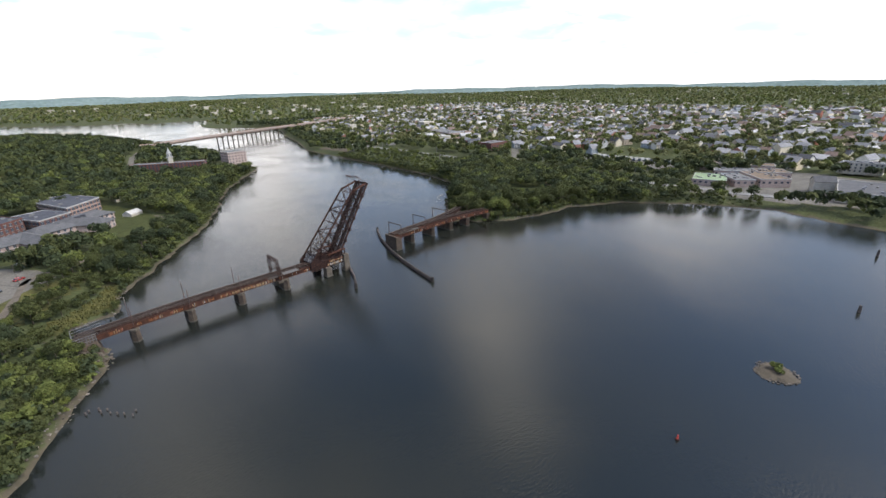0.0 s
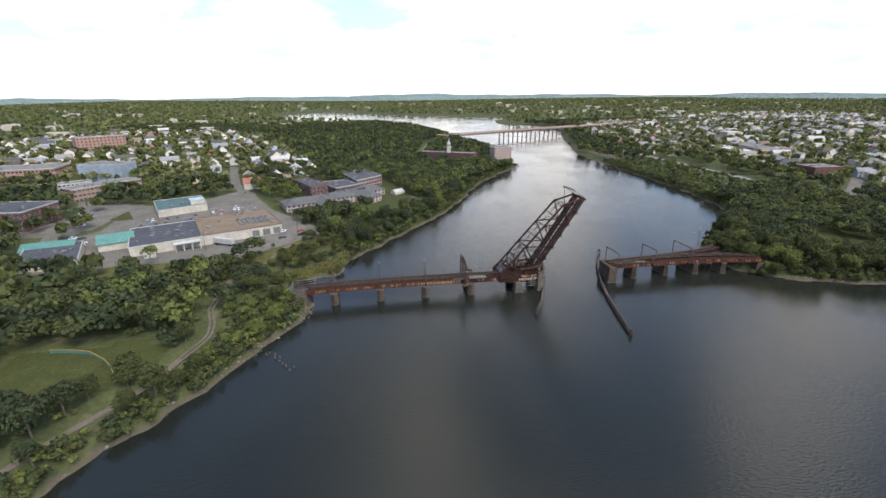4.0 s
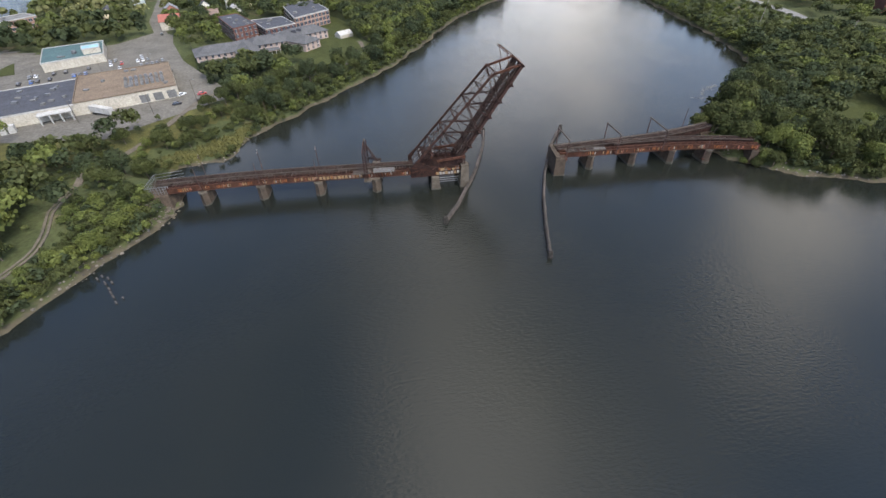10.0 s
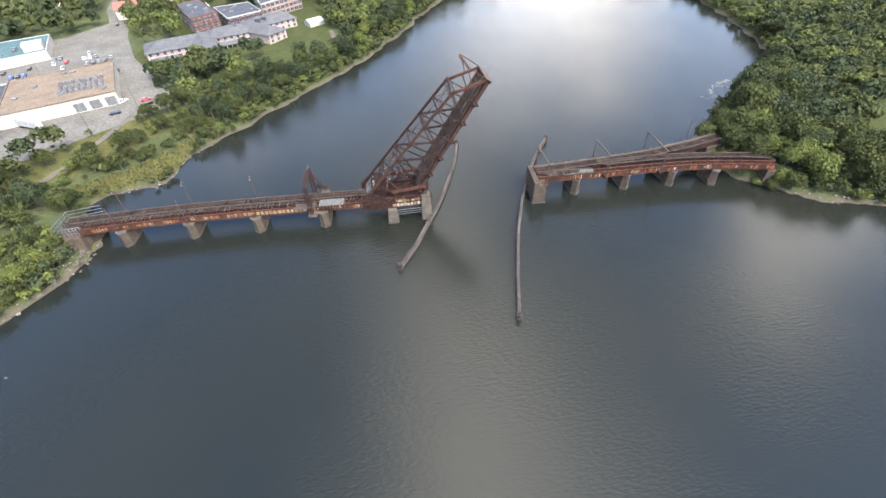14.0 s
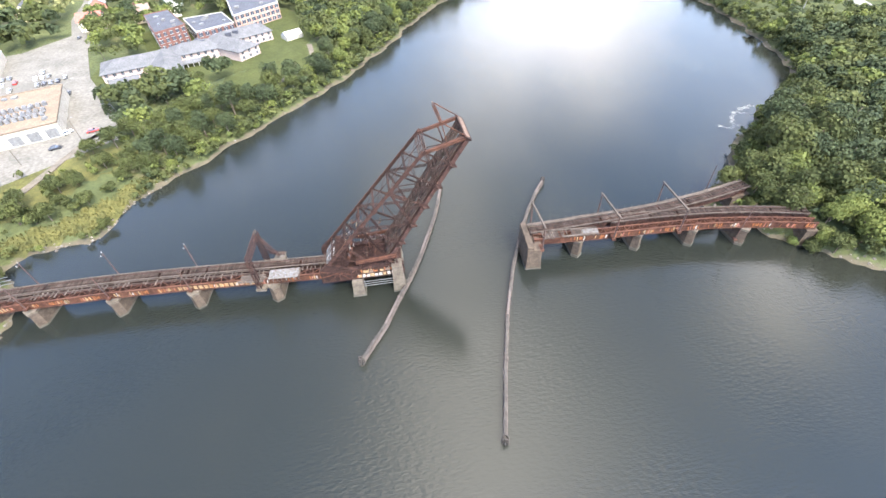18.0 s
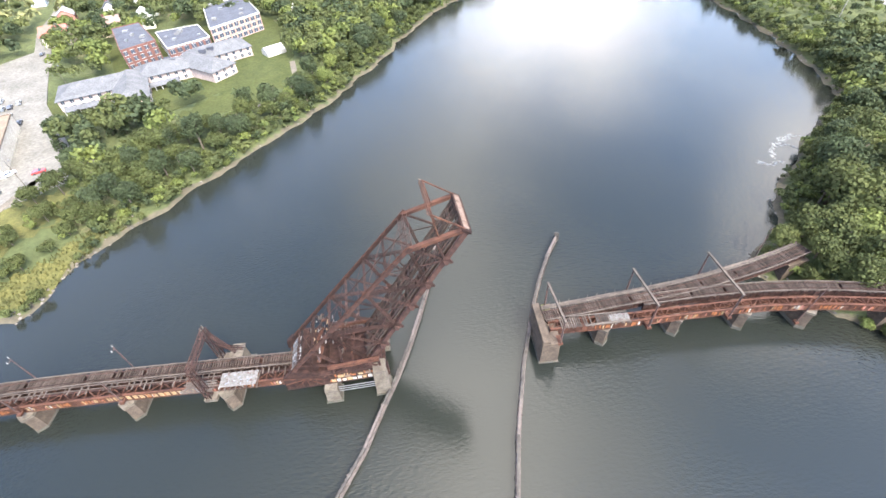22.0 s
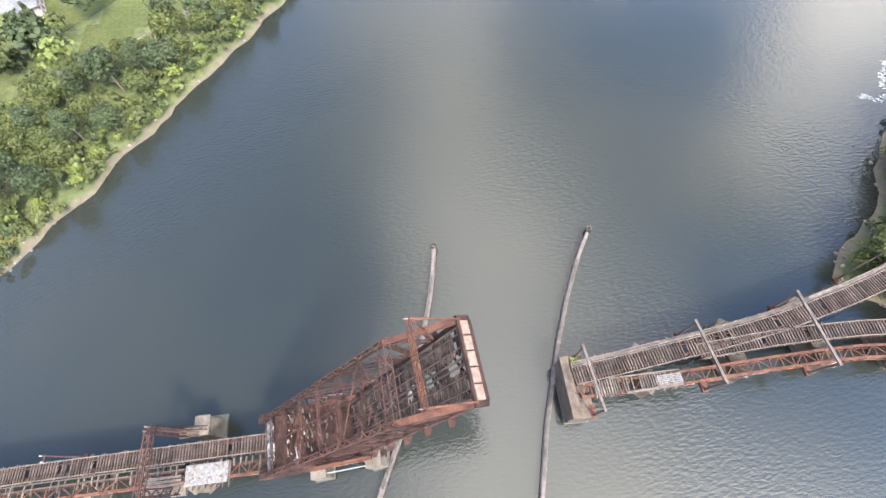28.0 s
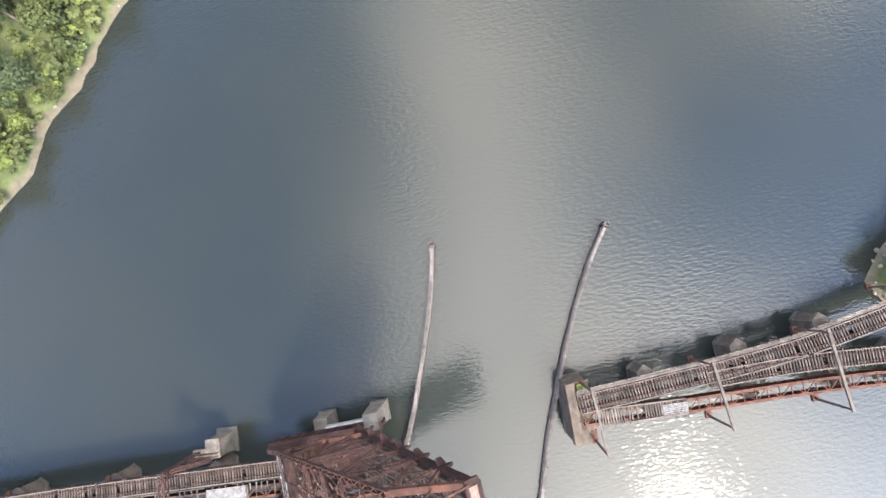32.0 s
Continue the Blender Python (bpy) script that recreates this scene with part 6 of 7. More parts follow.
for x, y in ((-92, 170), (-89, 168), (-78, 177), (-75, 180)):
    part("roof_unit", Build().box(x - 1.5, x + 1.5, y - 0.8, y + 0.8, 10.6, 12.4), M_ROOF_DARK, home)
tent = thing("marquee", "white gabled marquee tent on the lawn", "tent")
tb = Build()
ta, tc_, tw = Vector((-51, 184)), Vector((-43, 190)), 3.6
td = (tc_ - ta).normalized()
tn = Vector((-td.y, td.x))
q = [ta - tn * tw, tc_ - tn * tw, tc_ + tn * tw, ta + tn * tw]
part("wall", Build().prism([tuple(c) for c in q], 4.3, 6.6), M_WHITEWALL, tent)
tb.add([(*c, 6.6) for c in q] + [(*ta, 8.6), (*tc_, 8.6)], [(0, 1, 5, 4), (2, 3, 4, 5), (1, 2, 5), (3, 0, 4), (3, 2, 1, 0)])
part("roof", tb, M_TRIM, tent)

flat_building("red brick three-storey mill with large windows", [(-136, 214), (-116, 178), (-104, 190), (-125, 222)], 4.5, 14, M_BRICK, M_ROOF_DARK, 3, (1.7, 1.8), 2.9, (0, 1, 2), "mill", band=M_BRICK)
flat_building("two-storey brick mill with pale bands and dark roof", [(-113, 211), (-97, 184), (-80, 197), (-93, 219)], 4.5, 11.5, M_BRICK, M_ROOF_DARK, 2, (2.2, 2.0), 3.1, (0, 1, 2), "mill")
flat_building("three-storey brick mill with white window bands", [(-98, 248), (-81, 203), (-60, 226), (-77, 262)], 4.5, 13.5, M_BRICK_P, M_ROOF_DARK, 3, (2.4, 2.0), 3.2, (0, 1, 2), "mill")
flat_building("low dark-roofed shop in the plaza", rect(-190, 54, 25, 34, 40), 5, 10, M_WHITEWALL, M_ROOF_DARK, 0, name="shop", category="shop", units=14)
flat_building("white-walled supermarket with tan gravel roof", rect(-159.1, 68.4, 25, 43, 42), 5, 10.6, M_WHITEWALL, M_ROOF_TAN, 0, name="shop", category="shop", units=7, band=M_ROOF_TAN)
market = bpy.data.objects["shop.001"]
for v in (10, 14.5, 21):
    for k in range(8):
        u = 56 + k * 2.3
        x, y = -190 + math.cos(radians(25)) * u - math.sin(radians(25)) * v, 54 + math.sin(radians(25)) * u + math.cos(radians(25)) * v
        part("roof_unit", Build().box(-0.75, 0.75, -0.9, 0.9, 0, 1.3).box(-0.4, 0.4, -0.4, 0.4, 1.3, 1.7), M_METAL if k % 3 else M_ROOF_LGREY, market).matrix_world = pose(x, y, 10.8, 0, 0, 25)
ca = thing("loading_dock", "covered loading dock with pillars behind the shop", "canopy")
c25, s25 = math.cos(radians(25)), math.sin(radians(25))


def shop_pt(u, v):
    return (-190 + c25 * u - s25 * v, 54 + s25 * u + c25 * v)


part("roof", Build().prism([shop_pt(20, -5), shop_pt(33, -5), shop_pt(33, -0.2), shop_pt(20, -0.2)], 9.0, 9.5), M_TRIM, ca)
for u in (20.6, 24.6, 28.6, 32.5):
    x, y = shop_pt(u, -4.6)
    part("pillar", Build().box(x - 0.25, x + 0.25, y - 0.25, y + 0.25, 5, 9), M_TRIM, ca)
for u in (60, 66, 72):
    a, c = shop_pt(u, -0.03), shop_pt(u + 4, -0.03)
    part("dock_door", Build().beam((*a, 7.2), (*c, 7.2), 0.16, 3.6), M_ROOF_LGREY, ca)
sheds = thing("shed", "pale storage boxes behind the shop", "shed")
for u in (6, 9):
    part("box", Build().prism([shop_pt(u, -7), shop_pt(u + 2.4, -7), shop_pt(u + 2.4, -4), shop_pt(u, -4)], 5.0, 8.2), M_TRIM, sheds)
flat_building("dark green-roofed store front in the plaza", [(-212, 135), (-186, 152), (-200, 181), (-229, 167)], 5, 9.6, M_WHITEWALL, material("green_dark_roof", (0.06, 0.10, 0.10), (0.05, 0.08, 0.085), 4.0, 0.8), 0, name="shop", category="shop", units=7)
flat_building("small blue-roofed store corner tower", rect(-196, 150, 28, 9, 9), 5, 12.5, M_WHITEWALL, material("blue_roof", (0.22, 0.36, 0.42), (0.18, 0.3, 0.36), 3.0, 0.6), 0, name="shop", category="shop", units=0)


def gable_building(label, p, q, width, z0, eave, ridge, wall, roof, name="house", category="house", group="", chimney=False):
    b = thing(name, label, category, group)
    p, q = Vector(p), Vector(q)
    d = (q - p).normalized()
    n = Vector((-d.y, d.x))
    w = width / 2
    c = [p - n * w, q - n * w, q + n * w, p + n * w]
    wb_ = Build()
    wb_.add([(*v, z0 - 1.5) for v in c] + [(*v, eave) for v in c] + [(*p, ridge), (*q, ridge)], [(3, 2, 1, 0), (0, 1, 5, 4), (2, 3, 7, 6), (1, 2, 6, 9, 5), (3, 0, 4, 8, 7)])
    part("wall", wb_, wall, b)
    rf = Build()
    up = (ridge - eave) / w
    for s in (-1, 1):
        o = w + 0.5
        lo, hi = [p + n * s * o - d * 0.5, q + n * s * o + d * 0.5], [q + d * 0.5, p - d * 0.5]
        pts = [(*v, eave - 0.5 * up + 0.08) for v in lo] + [(*v, ridge + 0.08) for v in hi]
        rf.hexa(pts, [(x, y, z + 0.25) for x, y, z in pts])
    part("roof", rf, roof, b)
    if chimney:
        m = p.lerp(q, 0.35)
        part("chimney", Build().box(m.x - 0.5, m.x + 0.5, m.y - 0.5, m.y + 0.5, eave, ridge + 1.3), M_BRICK, b)
    return b


gable_building("gabled shop end with a green metal roof", (-214, 71), (-199, 78), 14, 5, 9, 12.5, M_WHITEWALL, M_ROOF_GREEN, "shop", "shop")
flat_building("white store with dark flat roof by the side street", [(-232, 38), (-207, 42), (-222, 72), (-246, 66)], 5, 9.5, M_WHITEWALL, M_ROOF_DARK, 0, name="shop", category="shop", units=6)
gable_building("gabled shop wing with a green metal roof", (-246, 64), (-224, 70), 12, 5, 9, 11.5, M_WHITEWALL, M_ROOF_GREEN, "shop", "shop")
flat_building("glass office block with pale blue curtain wall", rect(-344, 277, -6, 40, 24), 6.5, 22.5, M_GLASSBLUE, M_ROOF_LGREY, 4, (3.4, 1.9), 3.7, (0, 1), "office", M_GLASSBLUE, units=8)
flat_building("long three-storey tan office wing with window bands", rect(-298, 191, 55, 52, 17), 5, 15.5, M_BRICK_P, M_ROOF_LGREY, 3, (2.2, 1.6), 2.9, (0, 1, 3), "office", units=8)
flat_building("low white office annex with flat roof", rect(-352, 225, 33, 42, 12), 5.5, 12, M_WHITEWALL, M_ROOF_LGREY, 2, (2.0, 1.5), 2.8, (0,), "office", units=4, frames=False)
flat_building("orange brick office building with a stepped top", rect(-440, 265, 11, 76, 36), 7, 20, M_BRICK_P, M_ROOF_LGREY, 3, (2.0, 1.8), 3.0, (0, 1), "office", frames=False)
flat_building("tall red brick apartment block among trees", rect(-461, 474, 43, 57, 18), 8, 31, M_BRICK_P, M_ROOF_LGREY, 6, (1.8, 1.7), 4.2, (0, 1), "apartments", frames=False)
flat_building("brick and white apartment house with four floors", rect(-318, 112, -4, 42, 30), 5, 18, M_BRICK, M_ROOF_DARK, 4, (1.8, 1.8), 3.3, (0, 1), "apartments")
flat_building("long red brick works with a white tower", rect(-13, 392, -28, 74, 14), 5.5, 13, M_BRICK, M_ROOF_LGREY, 3, (1.5, 1.7), 3.4, (0, 1), "works", frames=False, band=M_BRICK)
cup = thing("cupola_tower", "white wooden clock tower with a domed cupola", "tower")
cx0, cy0 = 24, 376
part("shaft", Build().box(cx0 - 2.3, cx0 + 2.3, cy0 - 2.3, cy0 + 2.3, 5, 20), M_WHITEWALL, cup)
part("belfry", Build().box(cx0 - 2.2, cx0 + 2.2, cy0 - 2.2, cy0 + 2.2, 20, 24.5), M_TRIM, cup)
part("dome", Build().tube((cx0, cy0, 24.5), (cx0, cy0, 27), 2.0, 1.2, 12).tube((cx0, cy0, 27), (cx0, cy0, 30.5), 0.7, 0.1, 8), M_TRIM, cup)
part("cornice", Build().box(cx0 - 3.4, cx0 + 3.4, cy0 - 3.4, cy0 + 3.4, 19.6, 20.2), M_TRIM, cup)
for s in (-1.4, 1.4):
    part("opening", Build().box(cx0 + s - 0.5, cx0 + s + 0.5, cy0 - 2.35, cy0 - 2.1, 20.8, 23.4), M_GLASSDARK, cup)
flat_building("five-storey cream apartment house on the point", rect(78, 354, 8, 22, 18), 4, 20, M_CREAM, M_ROOF_LGREY, 5, (1.6, 1.7), 3.4, (0, 1, 3), "apartments", frames=False)
flat_building("low white sheds near the bank", rect(-6, 284, 10, 16, 8), 4, 7.5, M_WHITEWALL, M_ROOF_LGREY, 0, category="shed", units=0)
flat_building("low white store in the woods", rect(-48, 246, 15, 34, 9), 5, 9, M_WHITEWALL, M_TRIM, 0, category="shed", units=0)
gable_building("large white house with a red roof by the plaza", (-181, 226), (-168, 229), 11, 5, 11, 14.5, M_WHITEWALL, material("red_shingle", (0.26, 0.10, 0.075), (0.19, 0.075, 0.06), 3.0, 0.9))
gable_building("white house with a grey gable beside the works", (335, -142), (341, -154), 9, 5.5, 12, 15.5, M_WHITEWALL, M_ROOF_GREY)
# east bank
flat_building("red brick factory with blank walls", rect(339, 180, 0, 32, 22), 8, 16, M_BRICK, M_ROOF_LGREY, 1, (2.0, 2.0), 4.5, (0,), "factory", frames=False, band=M_BRICK)
flat_building("wide warehouse with a white flat roof", rect(371, 311, 80, 68, -22), 8.5, 14, M_WHITEWALL, M_TRIM, 0, category="warehouse")
flat_building("long tan warehouse with a flat roof", rect(402, 318, 76, 70, -26), 9, 16, M_CREAM, M_ROOF_LGREY, 0, category="warehouse")
flat_building("low grey warehouse by the factory", rect(440, 190, 62, 60, 28), 9, 15, M_WHITEWALL, M_ROOF_LGREY, 1, (2, 1.6), 5, (0,), "warehouse", frames=False)
works = ((302, -69, -76, 24, 30, 9.0, "pale_green", "works with a pale green flat roof"), (314, -97, -51, 15, 30, 9.6, "grey", "grey-roofed workshop with roof vents"), (324, -112, -51, 22, 36, 10.5, "tan", "tan-roofed factory block"),
         (346, -72, -72, 28, 20, 10.0, "grey", "low grey factory shed"), (374, -52, -77, 58, 16, 11.5, "tan", "long tan-roofed factory wing"), (352, -104, -60, 24, 20, 11.0, "tan", "brown flat-roofed factory block"))
M_PGREEN = material("pale_green_roof", (0.185, 0.235, 0.140), (0.150, 0.195, 0.115), 5.0, 0.8)
for x, y, tn_, ln_, dp_, top_, rk, lab in works:
    flat_building(lab + " on the east bank", rect(x, y, tn_, ln_, dp_), 5.5, top_, M_CREAM, {"pale_green": M_PGREEN, "grey": M_ROOF_LGREY, "tan": M_ROOF_TAN}[rk], 1, (1.8, 1.5), 3.6, (0, 3), "factory", frames=False, units=9)
flat_building("large grey-roofed store with a white front", rect(305, -160, -84, 30, 50), 5.5, 11, M_WHITEWALL, M_ROOF_GREY, 0, category="store")
flat_building("blue-roofed shed beside the store", rect(303, -196, -84, 26, 30), 5.5, 11, M_WHITEWALL, material("blue_shed_roof", (0.12, 0.26, 0.42), (0.1, 0.2, 0.34), 3.0, 0.6), 0, category="shed")
flat_building("three-storey white row of apartments", rect(416, -151, -78, 26, 10), 8, 16, M_WHITEWALL, M_ROOF_GREY, 3, (1.2, 1.5), 3.0, (0, 3), "apartments", frames=False)

# ---- houses ----
HR = random.Random(77)
H_WALL = [material("siding_" + n, c, tuple(v * 0.86 for v in c), 3.0, 0.85) for n, c in (("white", (0.62, 0.575, 0.49)), ("cream", (0.62, 0.53, 0.38)), ("grey", (0.40, 0.385, 0.36)), ("tan", (0.46, 0.38, 0.29)), ("blue", (0.36, 0.385, 0.39)), ("red", (0.33, 0.15, 0.11)))]
H_ROOF = [material("grey_house_shingle", (0.20, 0.198, 0.20), (0.15, 0.148, 0.15), 3.0, 0.9), material("brown_shingle", (0.17, 0.125, 0.10), (0.13, 0.095, 0.08), 3.0, 0.9), material("black_shingle", (0.075, 0.075, 0.08), (0.055, 0.055, 0.06), 3.0, 0.9), material("pale_shingle", (0.34, 0.33, 0.32), (0.27, 0.26, 0.25), 3.0, 0.9)]
spots = []
for x0, x1, y0, y1, dx_, dy_, turn, poly in ((-640, -130, 190, 820, 21, 17, 24, W_TOWN), (300, 1300, -400, 1200, 22, 17, -20, E_TOWN)):
    c, s = math.cos(radians(turn)), math.sin(radians(turn))
    for i in range(-70, 90):
        for j in range(-70, 90):
            if j % 3 == 2:
                continue
            bx, by = i * dx_ + HR.uniform(-2.5, 2.5), j * dy_ + HR.uniform(-2, 2)
            x, y = (x0 + x1) / 2 + bx * c - by * s, (y0 + y1) / 2 + bx * s + by * c
            if x0 < x < x1 and y0 < y < y1:
                spots.append((x, y, turn))
sx, sy = np.array([p[0] for p in spots]), np.array([p[1] for p in spots])
keep = (inside(W_TOWN, sx, sy) | inside(E_TOWN, sx, sy)) & (river_distance(sx, sy) > 60)
for poly in CLEAR:
    keep &= ~(poly_distance(poly, sx, sy) < 9)
for line, w in ((E_ROAD, 14), (W_ROAD, 12), (W_ROAD2, 12)):
    keep &= line_distance(line, sx, sy) > w
for ax, ay, rr in ((-300, 230, 62), (-395, 270, 60), (-440, 490, 48), (-280, 105, 45), (-120, 205, 38), (355, 190, 36), (385, 345, 60), (440, 220, 50)):
    keep &= np.hypot(sx - ax, sy - ay) > rr
az = np.degrees(np.arctan2(sx + 60, sy + 185))
keep &= (az > -62) & (az < 96) & ~((sx > 0) & (sx < 362) & (sy < 345))
idx = [i for i in np.nonzero(keep)[0] if HR.random() < (0.62 if spots[i][0] < 0 else 0.66)]
idx.sort(key=lambda i: math.hypot(spots[i][0] + 30, spots[i][1] + 160))
far_w, far_r = [Build() for _ in H_WALL], [Build() for _ in H_ROOF]
hme, hfr = window_mesh(1.0, 1.5, M_GLASSDARK)
for k, i in enumerate(idx):
    x, y, turn = spots[i]
    z = float(land(x, y))
    a = radians(turn + HR.choice((0, 90, 90)) + HR.uniform(-4, 4))
    ln_, wd_, ev = HR.uniform(10, 15), HR.uniform(8, 10.5), HR.uniform(5.5, 8.0)
    if k % 9 == 4:
        ln_, ev = ln_ * 1.4, ev + 2.5
    wi = HR.choice((0, 0, 0, 0, 1, 1, 2, 3, 4, 5))
    ri = HR.choice((0, 0, 1, 2, 3))
    p, q = (x - math.cos(a) * ln_ / 2, y - math.sin(a) * ln_ / 2), (x + math.cos(a) * ln_ / 2, y + math.sin(a) * ln_ / 2)
    rd = ev + wd_ * HR.uniform(0.3, 0.48)
    if k < 270:
        tone = ("white", "cream", "grey", "tan", "pale blue", "dark red")[wi]
        hb = gable_building(f"{tone} clapboard house with a {('grey', 'brown', 'black', 'pale')[ri]} gabled roof", p, q, wd_, z, z + ev, z + rd, H_WALL[wi], H_ROOF[ri], "house", "house", "houses of the town", k % 3 == 0)
        if k < 90:
            dv = Vector((math.cos(a), math.sin(a)))
            nv = Vector((-dv.y, dv.x))
            for sgn in (-1, 1):
                for s in range(2):
                    for m_ in range(3):
                        pt = Vector((x, y)) + nv * (wd_ / 2 * sgn) + dv * (m_ - 1) * ln_ * 0.3
                        wo = new("window", hme)
                        wo.parent = hb
                        wo.matrix_world = pose(pt.x, pt.y, z + 0.9 + s * 2.6, 0, 0, math.degrees(a) + (180 if sgn > 0 else 0))
    else:
        d = Vector((math.cos(a), math.sin(a)))
        n = Vector((-d.y, d.x)) * wd_ / 2
        p, q = Vector(p), Vector(q)
        c = [p - n, q - n, q + n, p + n]
        far_w[wi].add([(*v, z - 1) for v in c] + [(*v, z + ev) for v in c] + [(*p, z + rd), (*q, z + rd)], [(0, 1, 5, 4), (2, 3, 7, 6), (1, 2, 6, 9, 5), (3, 0, 4, 8, 7)])
        far_r[ri].add([(*v, z + ev + 0.05) for v in c] + [(*p, z + rd + 0.08), (*q, z + rd + 0.08)], [(0, 1, 5, 4), (2, 3, 4, 5)])
for b, m in list(zip(far_w, H_WALL)) + list(zip(far_r, H_ROOF)):
    if b.v:
        tagged(part("far_houses", b, m), "distant rows of gabled town houses", "houses", kind="stuff")
# far large roofs and pale buildings towards the horizon
fb_ = Build()
for i in range(190):
    a, d = radians(HR.uniform(-50, 92)), HR.uniform(900, 3200)
    x, y = -60 + math.sin(a) * d, -185 + math.cos(a) * d
    if float(river_distance(x, y)) < 40:
        continue
    z = float(land(x, y))
    w, h = HR.uniform(12, 30), HR.uniform(8, 14)
    fb_.box(x - w / 2, x + w / 2, y - w / 3, y + w / 3, z - 2, z + h)
tagged(part("far_buildings", fb_, M_WHITEWALL), "distant pale flat-roofed buildings among trees", "buildings", kind="stuff")

# the wooded hills that close the distance, haze painted into their blue-green
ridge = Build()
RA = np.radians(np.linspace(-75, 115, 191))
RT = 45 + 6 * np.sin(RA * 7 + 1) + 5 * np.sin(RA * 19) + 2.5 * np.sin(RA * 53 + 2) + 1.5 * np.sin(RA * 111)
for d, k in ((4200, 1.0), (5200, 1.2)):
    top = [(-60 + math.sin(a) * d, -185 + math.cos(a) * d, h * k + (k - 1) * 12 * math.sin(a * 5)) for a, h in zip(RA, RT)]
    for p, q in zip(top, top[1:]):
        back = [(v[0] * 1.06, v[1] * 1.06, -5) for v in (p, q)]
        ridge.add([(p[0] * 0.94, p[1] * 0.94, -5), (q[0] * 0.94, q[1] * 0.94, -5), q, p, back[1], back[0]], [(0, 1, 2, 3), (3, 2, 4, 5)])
tagged(part("backdrop", ridge, material("haze_tinted_hills", (0.135, 0.170, 0.160), (0.105, 0.140, 0.132), 160.0, 1.0, spec=0.0)), "blue-green wooded hills on the horizon", "hills", kind="structure")

# ---- highway bridge upstream ----
hw = thing("highway_bridge", "long low highway bridge on concrete piers upstream", "bridge")
HWY = [(40, 585), (92, 614), (182, 662), (245, 694), (307, 722), (372, 752), (437, 790), (560, 850)]
for a, c in zip(HWY, HWY[1:]):
    part("deck", Build().beam((*a, 14.6), (*c, 14.6), 20, 0.9), M_CONCW, hw)
    part("girder", Build().beam((*a, 13.2), (*c, 13.2), 16, 2.0), M_FARDECK, hw)
    for s in (9.8, -9.8):
        o = offset([a, c], s)
        part("parapet", Build().beam((*o[0], 15.5), (*o[1], 15.5), 0.5, 1.1), M_FARDECK, hw)
for p, t in walk_line([(165, 653), (182, 662), (245, 694), (307, 722)], 24):
    n = Vector((-t.y, t.x))
    pr = part("pier", Build().beam((*(p - n * 9), 11.4), (*(p + n * 9), 11.4), 2.0, 1.6), M_STONE, hw)
    for s in (-6, 6):
        o = p + n * s
        part("column", Build().tube((o.x, o.y, -3), (o.x, o.y, 10.6), 1.0, 1.0, 8), M_STONE, pr)

# ---- vehicles and street furniture ----
CAR_COL = [material("car_" + n, c, tuple(v * 0.9 for v in c), 2.0, 0.3, 0.2, spec=0.5) for n, c in (("white", (0.7, 0.7, 0.7)), ("silver", (0.4, 0.41, 0.43)), ("black", (0.03, 0.03, 0.035)), ("red", (0.35, 0.04, 0.035)), ("blue", (0.06, 0.12, 0.3)), ("grey", (0.16, 0.165, 0.17)))]
car_body = Build().hexa([(-2.2, -0.88, 0.3), (2.2, -0.88, 0.3), (2.2, 0.88, 0.3), (-2.2, 0.88, 0.3)], [(-2.15, -0.85, 0.92), (2.1, -0.82, 0.82), (2.1, 0.82, 0.82), (-2.15, 0.85, 0.92)])
car_cab = Build().hexa([(-1.75, -0.8, 0.9), (0.95, -0.8, 0.86), (0.95, 0.8, 0.86), (-1.75, 0.8, 0.9)], [(-1.3, -0.62, 1.42), (0.3, -0.62, 1.42), (0.3, 0.62, 1.42), (-1.3, 0.62, 1.42)])
car_roof = Build().hexa([(-1.32, -0.64, 1.42), (0.32, -0.64, 1.42), (0.32, 0.64, 1.42), (-1.32, 0.64, 1.42)], [(-1.2, -0.58, 1.48), (0.2, -0.58, 1.48), (0.2, 0.58, 1.48), (-1.2, 0.58, 1.48)])
wheel_me = Build().tube((0, -0.1, 0), (0, 0.1, 0), 0.33, 0.33, 10).mesh("wheel")
wheel_me.materials.append(M_TYRE)
cab_me = car_cab.mesh("cabin_glass")
cab_me.materials.append(M_GLASSDARK)
bodies = []
for m, n in zip(CAR_COL, ("white", "silver", "black", "red", "blue", "grey")):
    bm_, rm_ = car_body.mesh("body"), car_roof.mesh("roof")
    bm_.materials.append(m)
    rm_.materials.append(m)
    bodies.append((n, bm_, rm_))


def car(x, y, turn, z=None):
    n, bm_, rm_ = bodies[HR.choice((0, 0, 0, 1, 1, 1, 2, 2, 5, 5, 5, 3, 4))]
    c = thing("car", f"{n} parked saloon car on the asphalt", "car", "parked cars", (x, y, 5.06 if z is None else z), turn)
    for nm, me in (("body", bm_), ("cabin_glass", cab_me), ("roof", rm_)):
        part(nm, me, None, c)
    for wx in (-1.35, 1.35):
        for wy in (-0.8, 0.8):
            w = part("wheel", wheel_me, None, c)
            w.location = (wx, wy, 0.33)


for row, (u0, u1, v, d) in enumerate(((2, 74, 56, 90), (4, 74, 66, 90), (8, 70, 76, 90), (30, 80, 84, 90))):
    u = u0
    while u < u1:
        if HR.random() < 0.5:
            x, y = shop_pt(u, v)
            if inside([(-214, 133), (-184, 150), (-198, 184), (-232, 169)], np.array([x]), np.array([y]))[0] == False:
                car(x, y, 25 + d)
        u += 2.8
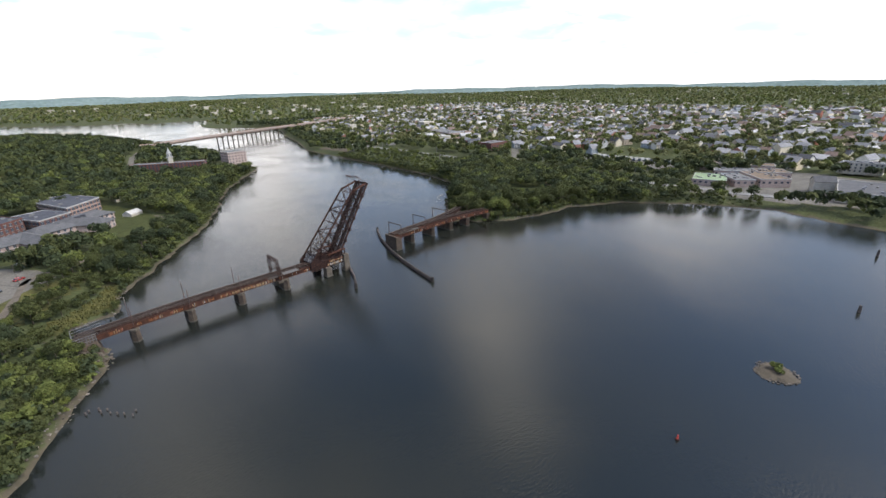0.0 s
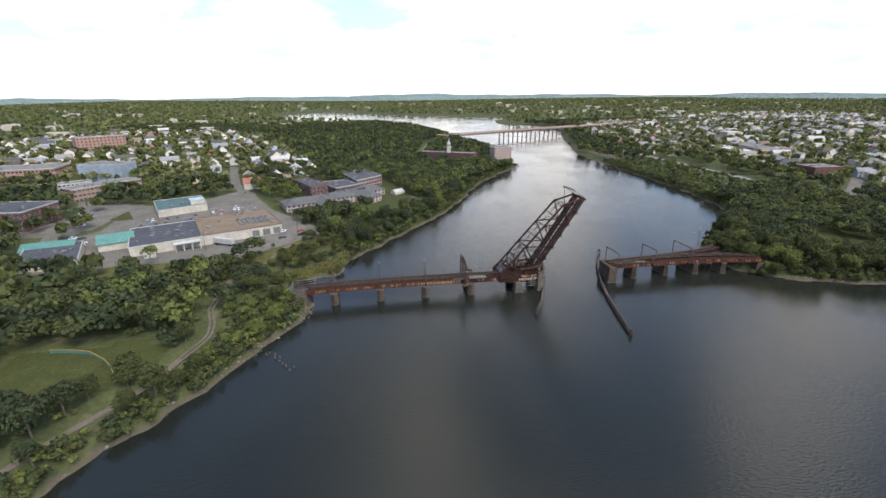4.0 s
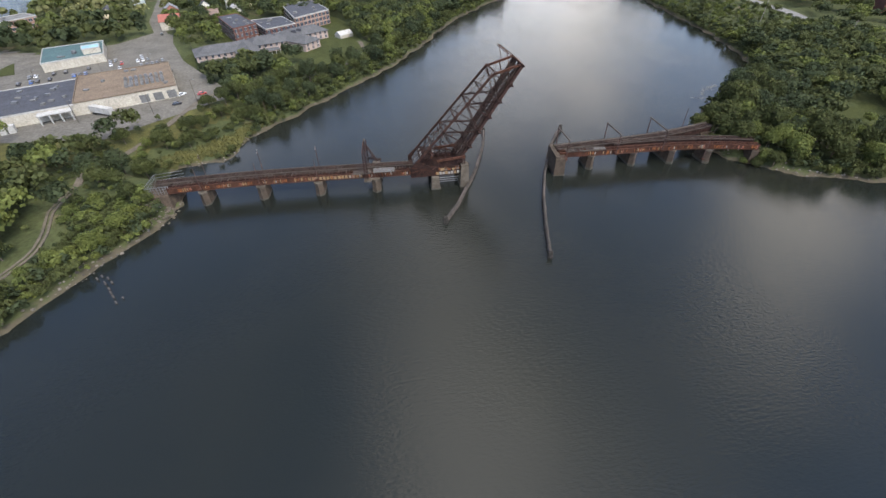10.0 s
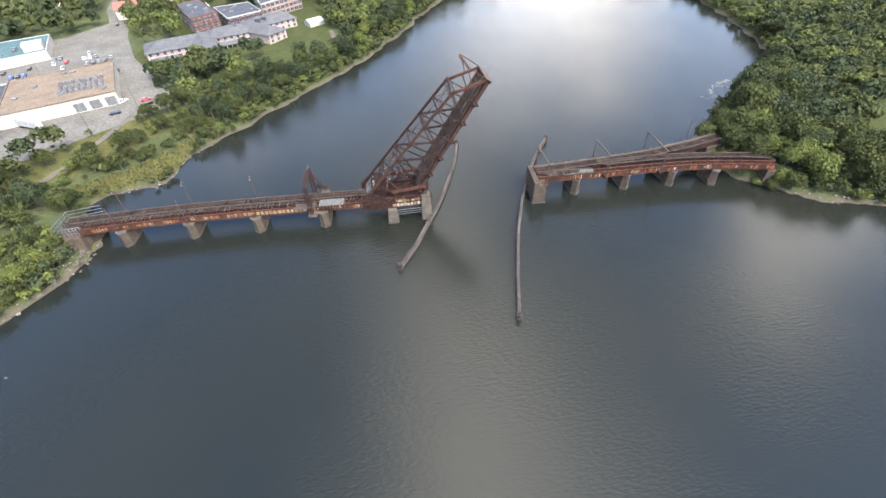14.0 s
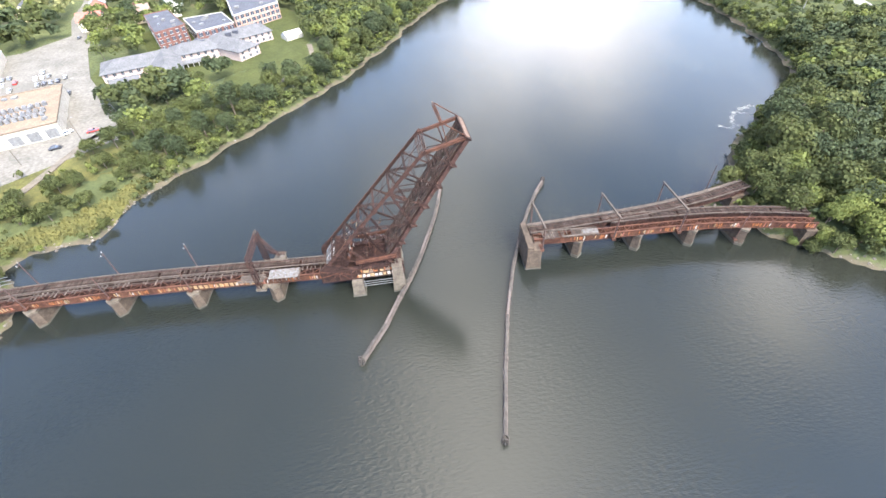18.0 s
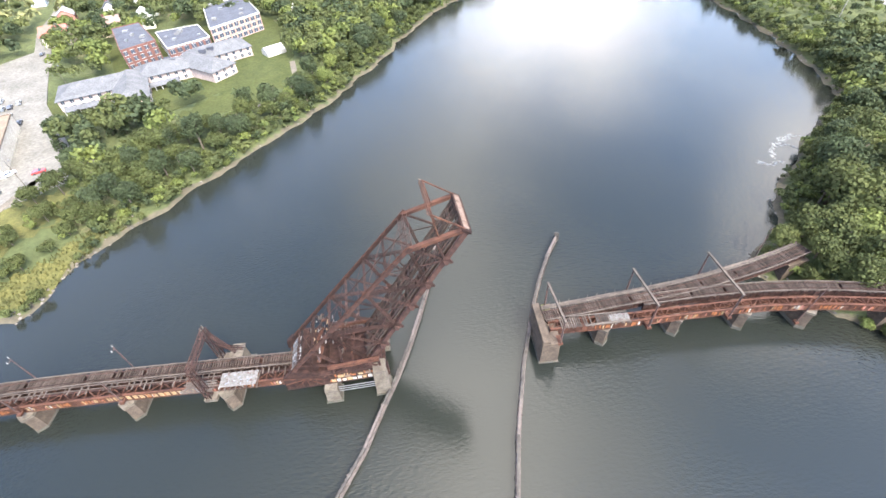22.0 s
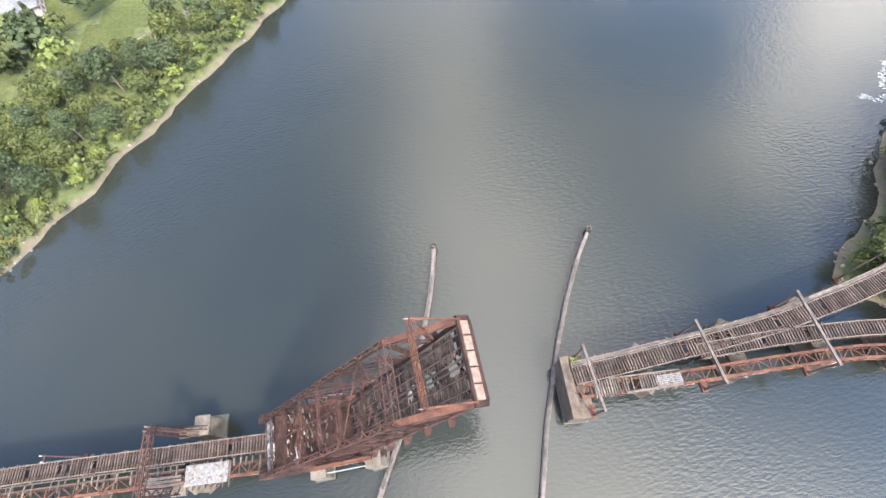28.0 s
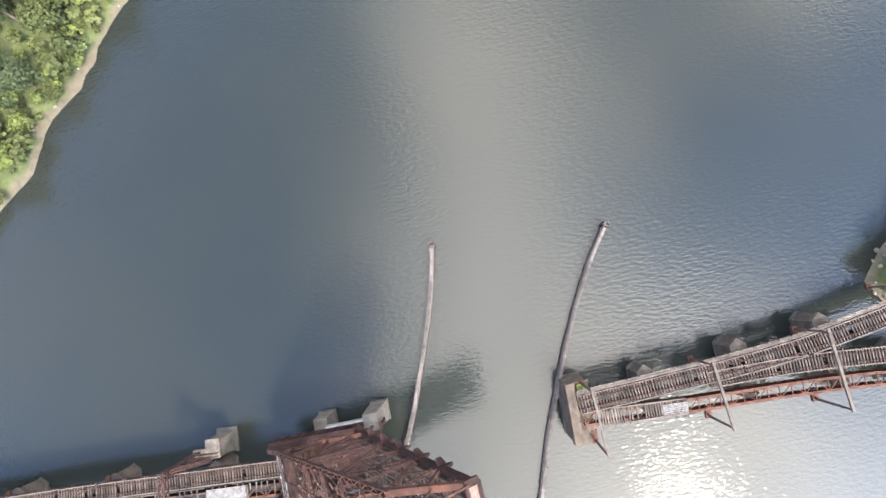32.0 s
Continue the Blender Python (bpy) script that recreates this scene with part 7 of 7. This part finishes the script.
for x, y, t in ((-120, 88, 60), (-128, 100, 115), (-140, 128, 115), (-152, 148, 118), (-176, 210, 110), (-110, 88, 30), (-118, 76, 25), (-240, 92, 60), (-252, 120, 60), (-262, 150, 62)):
    car(x, y, t)
for i in range(12):
    u, v = -26 + HR.uniform(-3, 3), 10 + i * 4
    x, y = shop_pt(u, v)
    car(x, y, 25)
trk = thing("semi_trailer", "white box trailer parked beside the supermarket", "trailer", at=(*shop_pt(44, -5.5), 5.06), turn=-25)
part("box", Build().box(-6.2, 6.2, -1.25, 1.25, 1.15, 4.0), M_TRIM, trk)
part("chassis", Build().box(-6.0, 6.0, -0.6, 0.6, 0.8, 1.15), M_DARKSTEEL, trk)
for x in (-5.0, -3.8, 4.6):
    for y in (-1.05, 1.05):
        part("wheel", Build().tube((x, y - 0.15, 0.5), (x, y + 0.15, 0.5), 0.5, 0.5, 12), M_TYRE, trk)
for i in range(15):
    x, y = 389 - i * 0.4 + HR.uniform(-0.4, 0.4), -20 + i * 5.9
    van = thing("box_truck", "white box truck parked in a long row", "truck", "row of trucks", (x, y, float(land(x, y)) + 0.15), 170 + HR.uniform(-3, 3))
    part("box", Build().box(-3, 3.2, -1.2, 1.2, 0.8, 3.4), M_TRIM, van)
    part("cab", Build().hexa([(3.3, -1.1, 0.6), (5.2, -1.1, 0.6), (5.2, 1.1, 0.6), (3.3, 1.1, 0.6)], [(3.3, -1.05, 2.5), (4.6, -1.0, 2.4), (4.6, 1.0, 2.4), (3.3, 1.05, 2.5)]), M_GLASSDARK, van)
    for wx in (-2, 4):
        part("wheel", Build().tube((wx, -1.2, 0.45), (wx, 1.2, 0.45), 0.45, 0.45, 10), M_TYRE, van)
# tall utility poles by the riverside road, and street lamps
for x, y, h in ((262, 120, 15), (268, 205, 15), (258, 300, 15), (252, 380, 15), (276, 60, 14), (255, 460, 15), (281, -30, 13), (240, 170, 13), (232, 250, 13)):
    up_ = thing("utility_pole", "tall grey wooden utility pole beside the road", "utility pole", "utility poles", (x, y, float(land(x, y))))
    part("shaft", Build().tube((0, 0, -0.5), (0, 0, h), 0.26, 0.17), M_CONCW, up_)
    part("crossarm", Build().box(-1.3, 1.3, -0.08, 0.08, h - 1.2, h - 0.95), M_POLE, up_)
for x, y, h in ((-110, 80, 10), (-125, 66, 9), (-155, 60, 10), (-172, 120, 9), (-150, 130, 9), (-200, 110, 9), (-140, 165, 9)):
    lp = thing("street_lamp", "dark lamp post standing on the asphalt", "street lamp", "street lamps", (x, y, 5.0))
    part("post", Build().tube((0, 0, 0), (0, 0, h), 0.13, 0.09), M_POLE, lp)
    part("arm", Build().beam((0, 0, h), (1.5, 0, h + 0.2), 0.09), M_POLE, lp)
    part("lamp_head", Build().box(1.2, 2.0, -0.15, 0.15, h + 0.1, h + 0.3), M_METAL, lp)

fm = Build()
strands = [((159, 77), (153, 76), (147, 73), (143, 69), (141.5, 64.5)), ((148, 73), (152, 70), (154, 66), (154.5, 63)), ((134, 63.5), (138, 61.5), (143, 62.5)), ((149, 60), (153, 61.5)), ((156, 78), (149, 75))]
spots = []
for line in strands:
    for p, t in walk_line([Vector(q) for q in line], 0.1):
        spots.append((p[0] + 0.5 * math.sin(p[1] * 1.7) + HR.gauss(0, 0.35), p[1] + 0.4 * math.sin(p[0] * 1.3) + HR.gauss(0, 0.35)))
for x, y in spots:
    w, t_ = HR.uniform(0.2, 0.7), HR.uniform(0, 3.14)
    dx, dy = math.cos(t_) * w, math.sin(t_) * w
    fm.add([(x - dx, y - dy, 0.03), (x - dy * 0.12, y + dx * 0.12 - 0.1, 0.03), (x + dx, y + dy, 0.03), (x + dy * 0.2, y - dx * 0.2, 0.03)], [(0, 3, 2, 1)])
tagged(part("foam", fm, material("foam_white", (0.29, 0.295, 0.29), (0.15, 0.155, 0.15), 0.8, 0.8)), "thin white foam swirls on the water", "foam", kind="stuff")
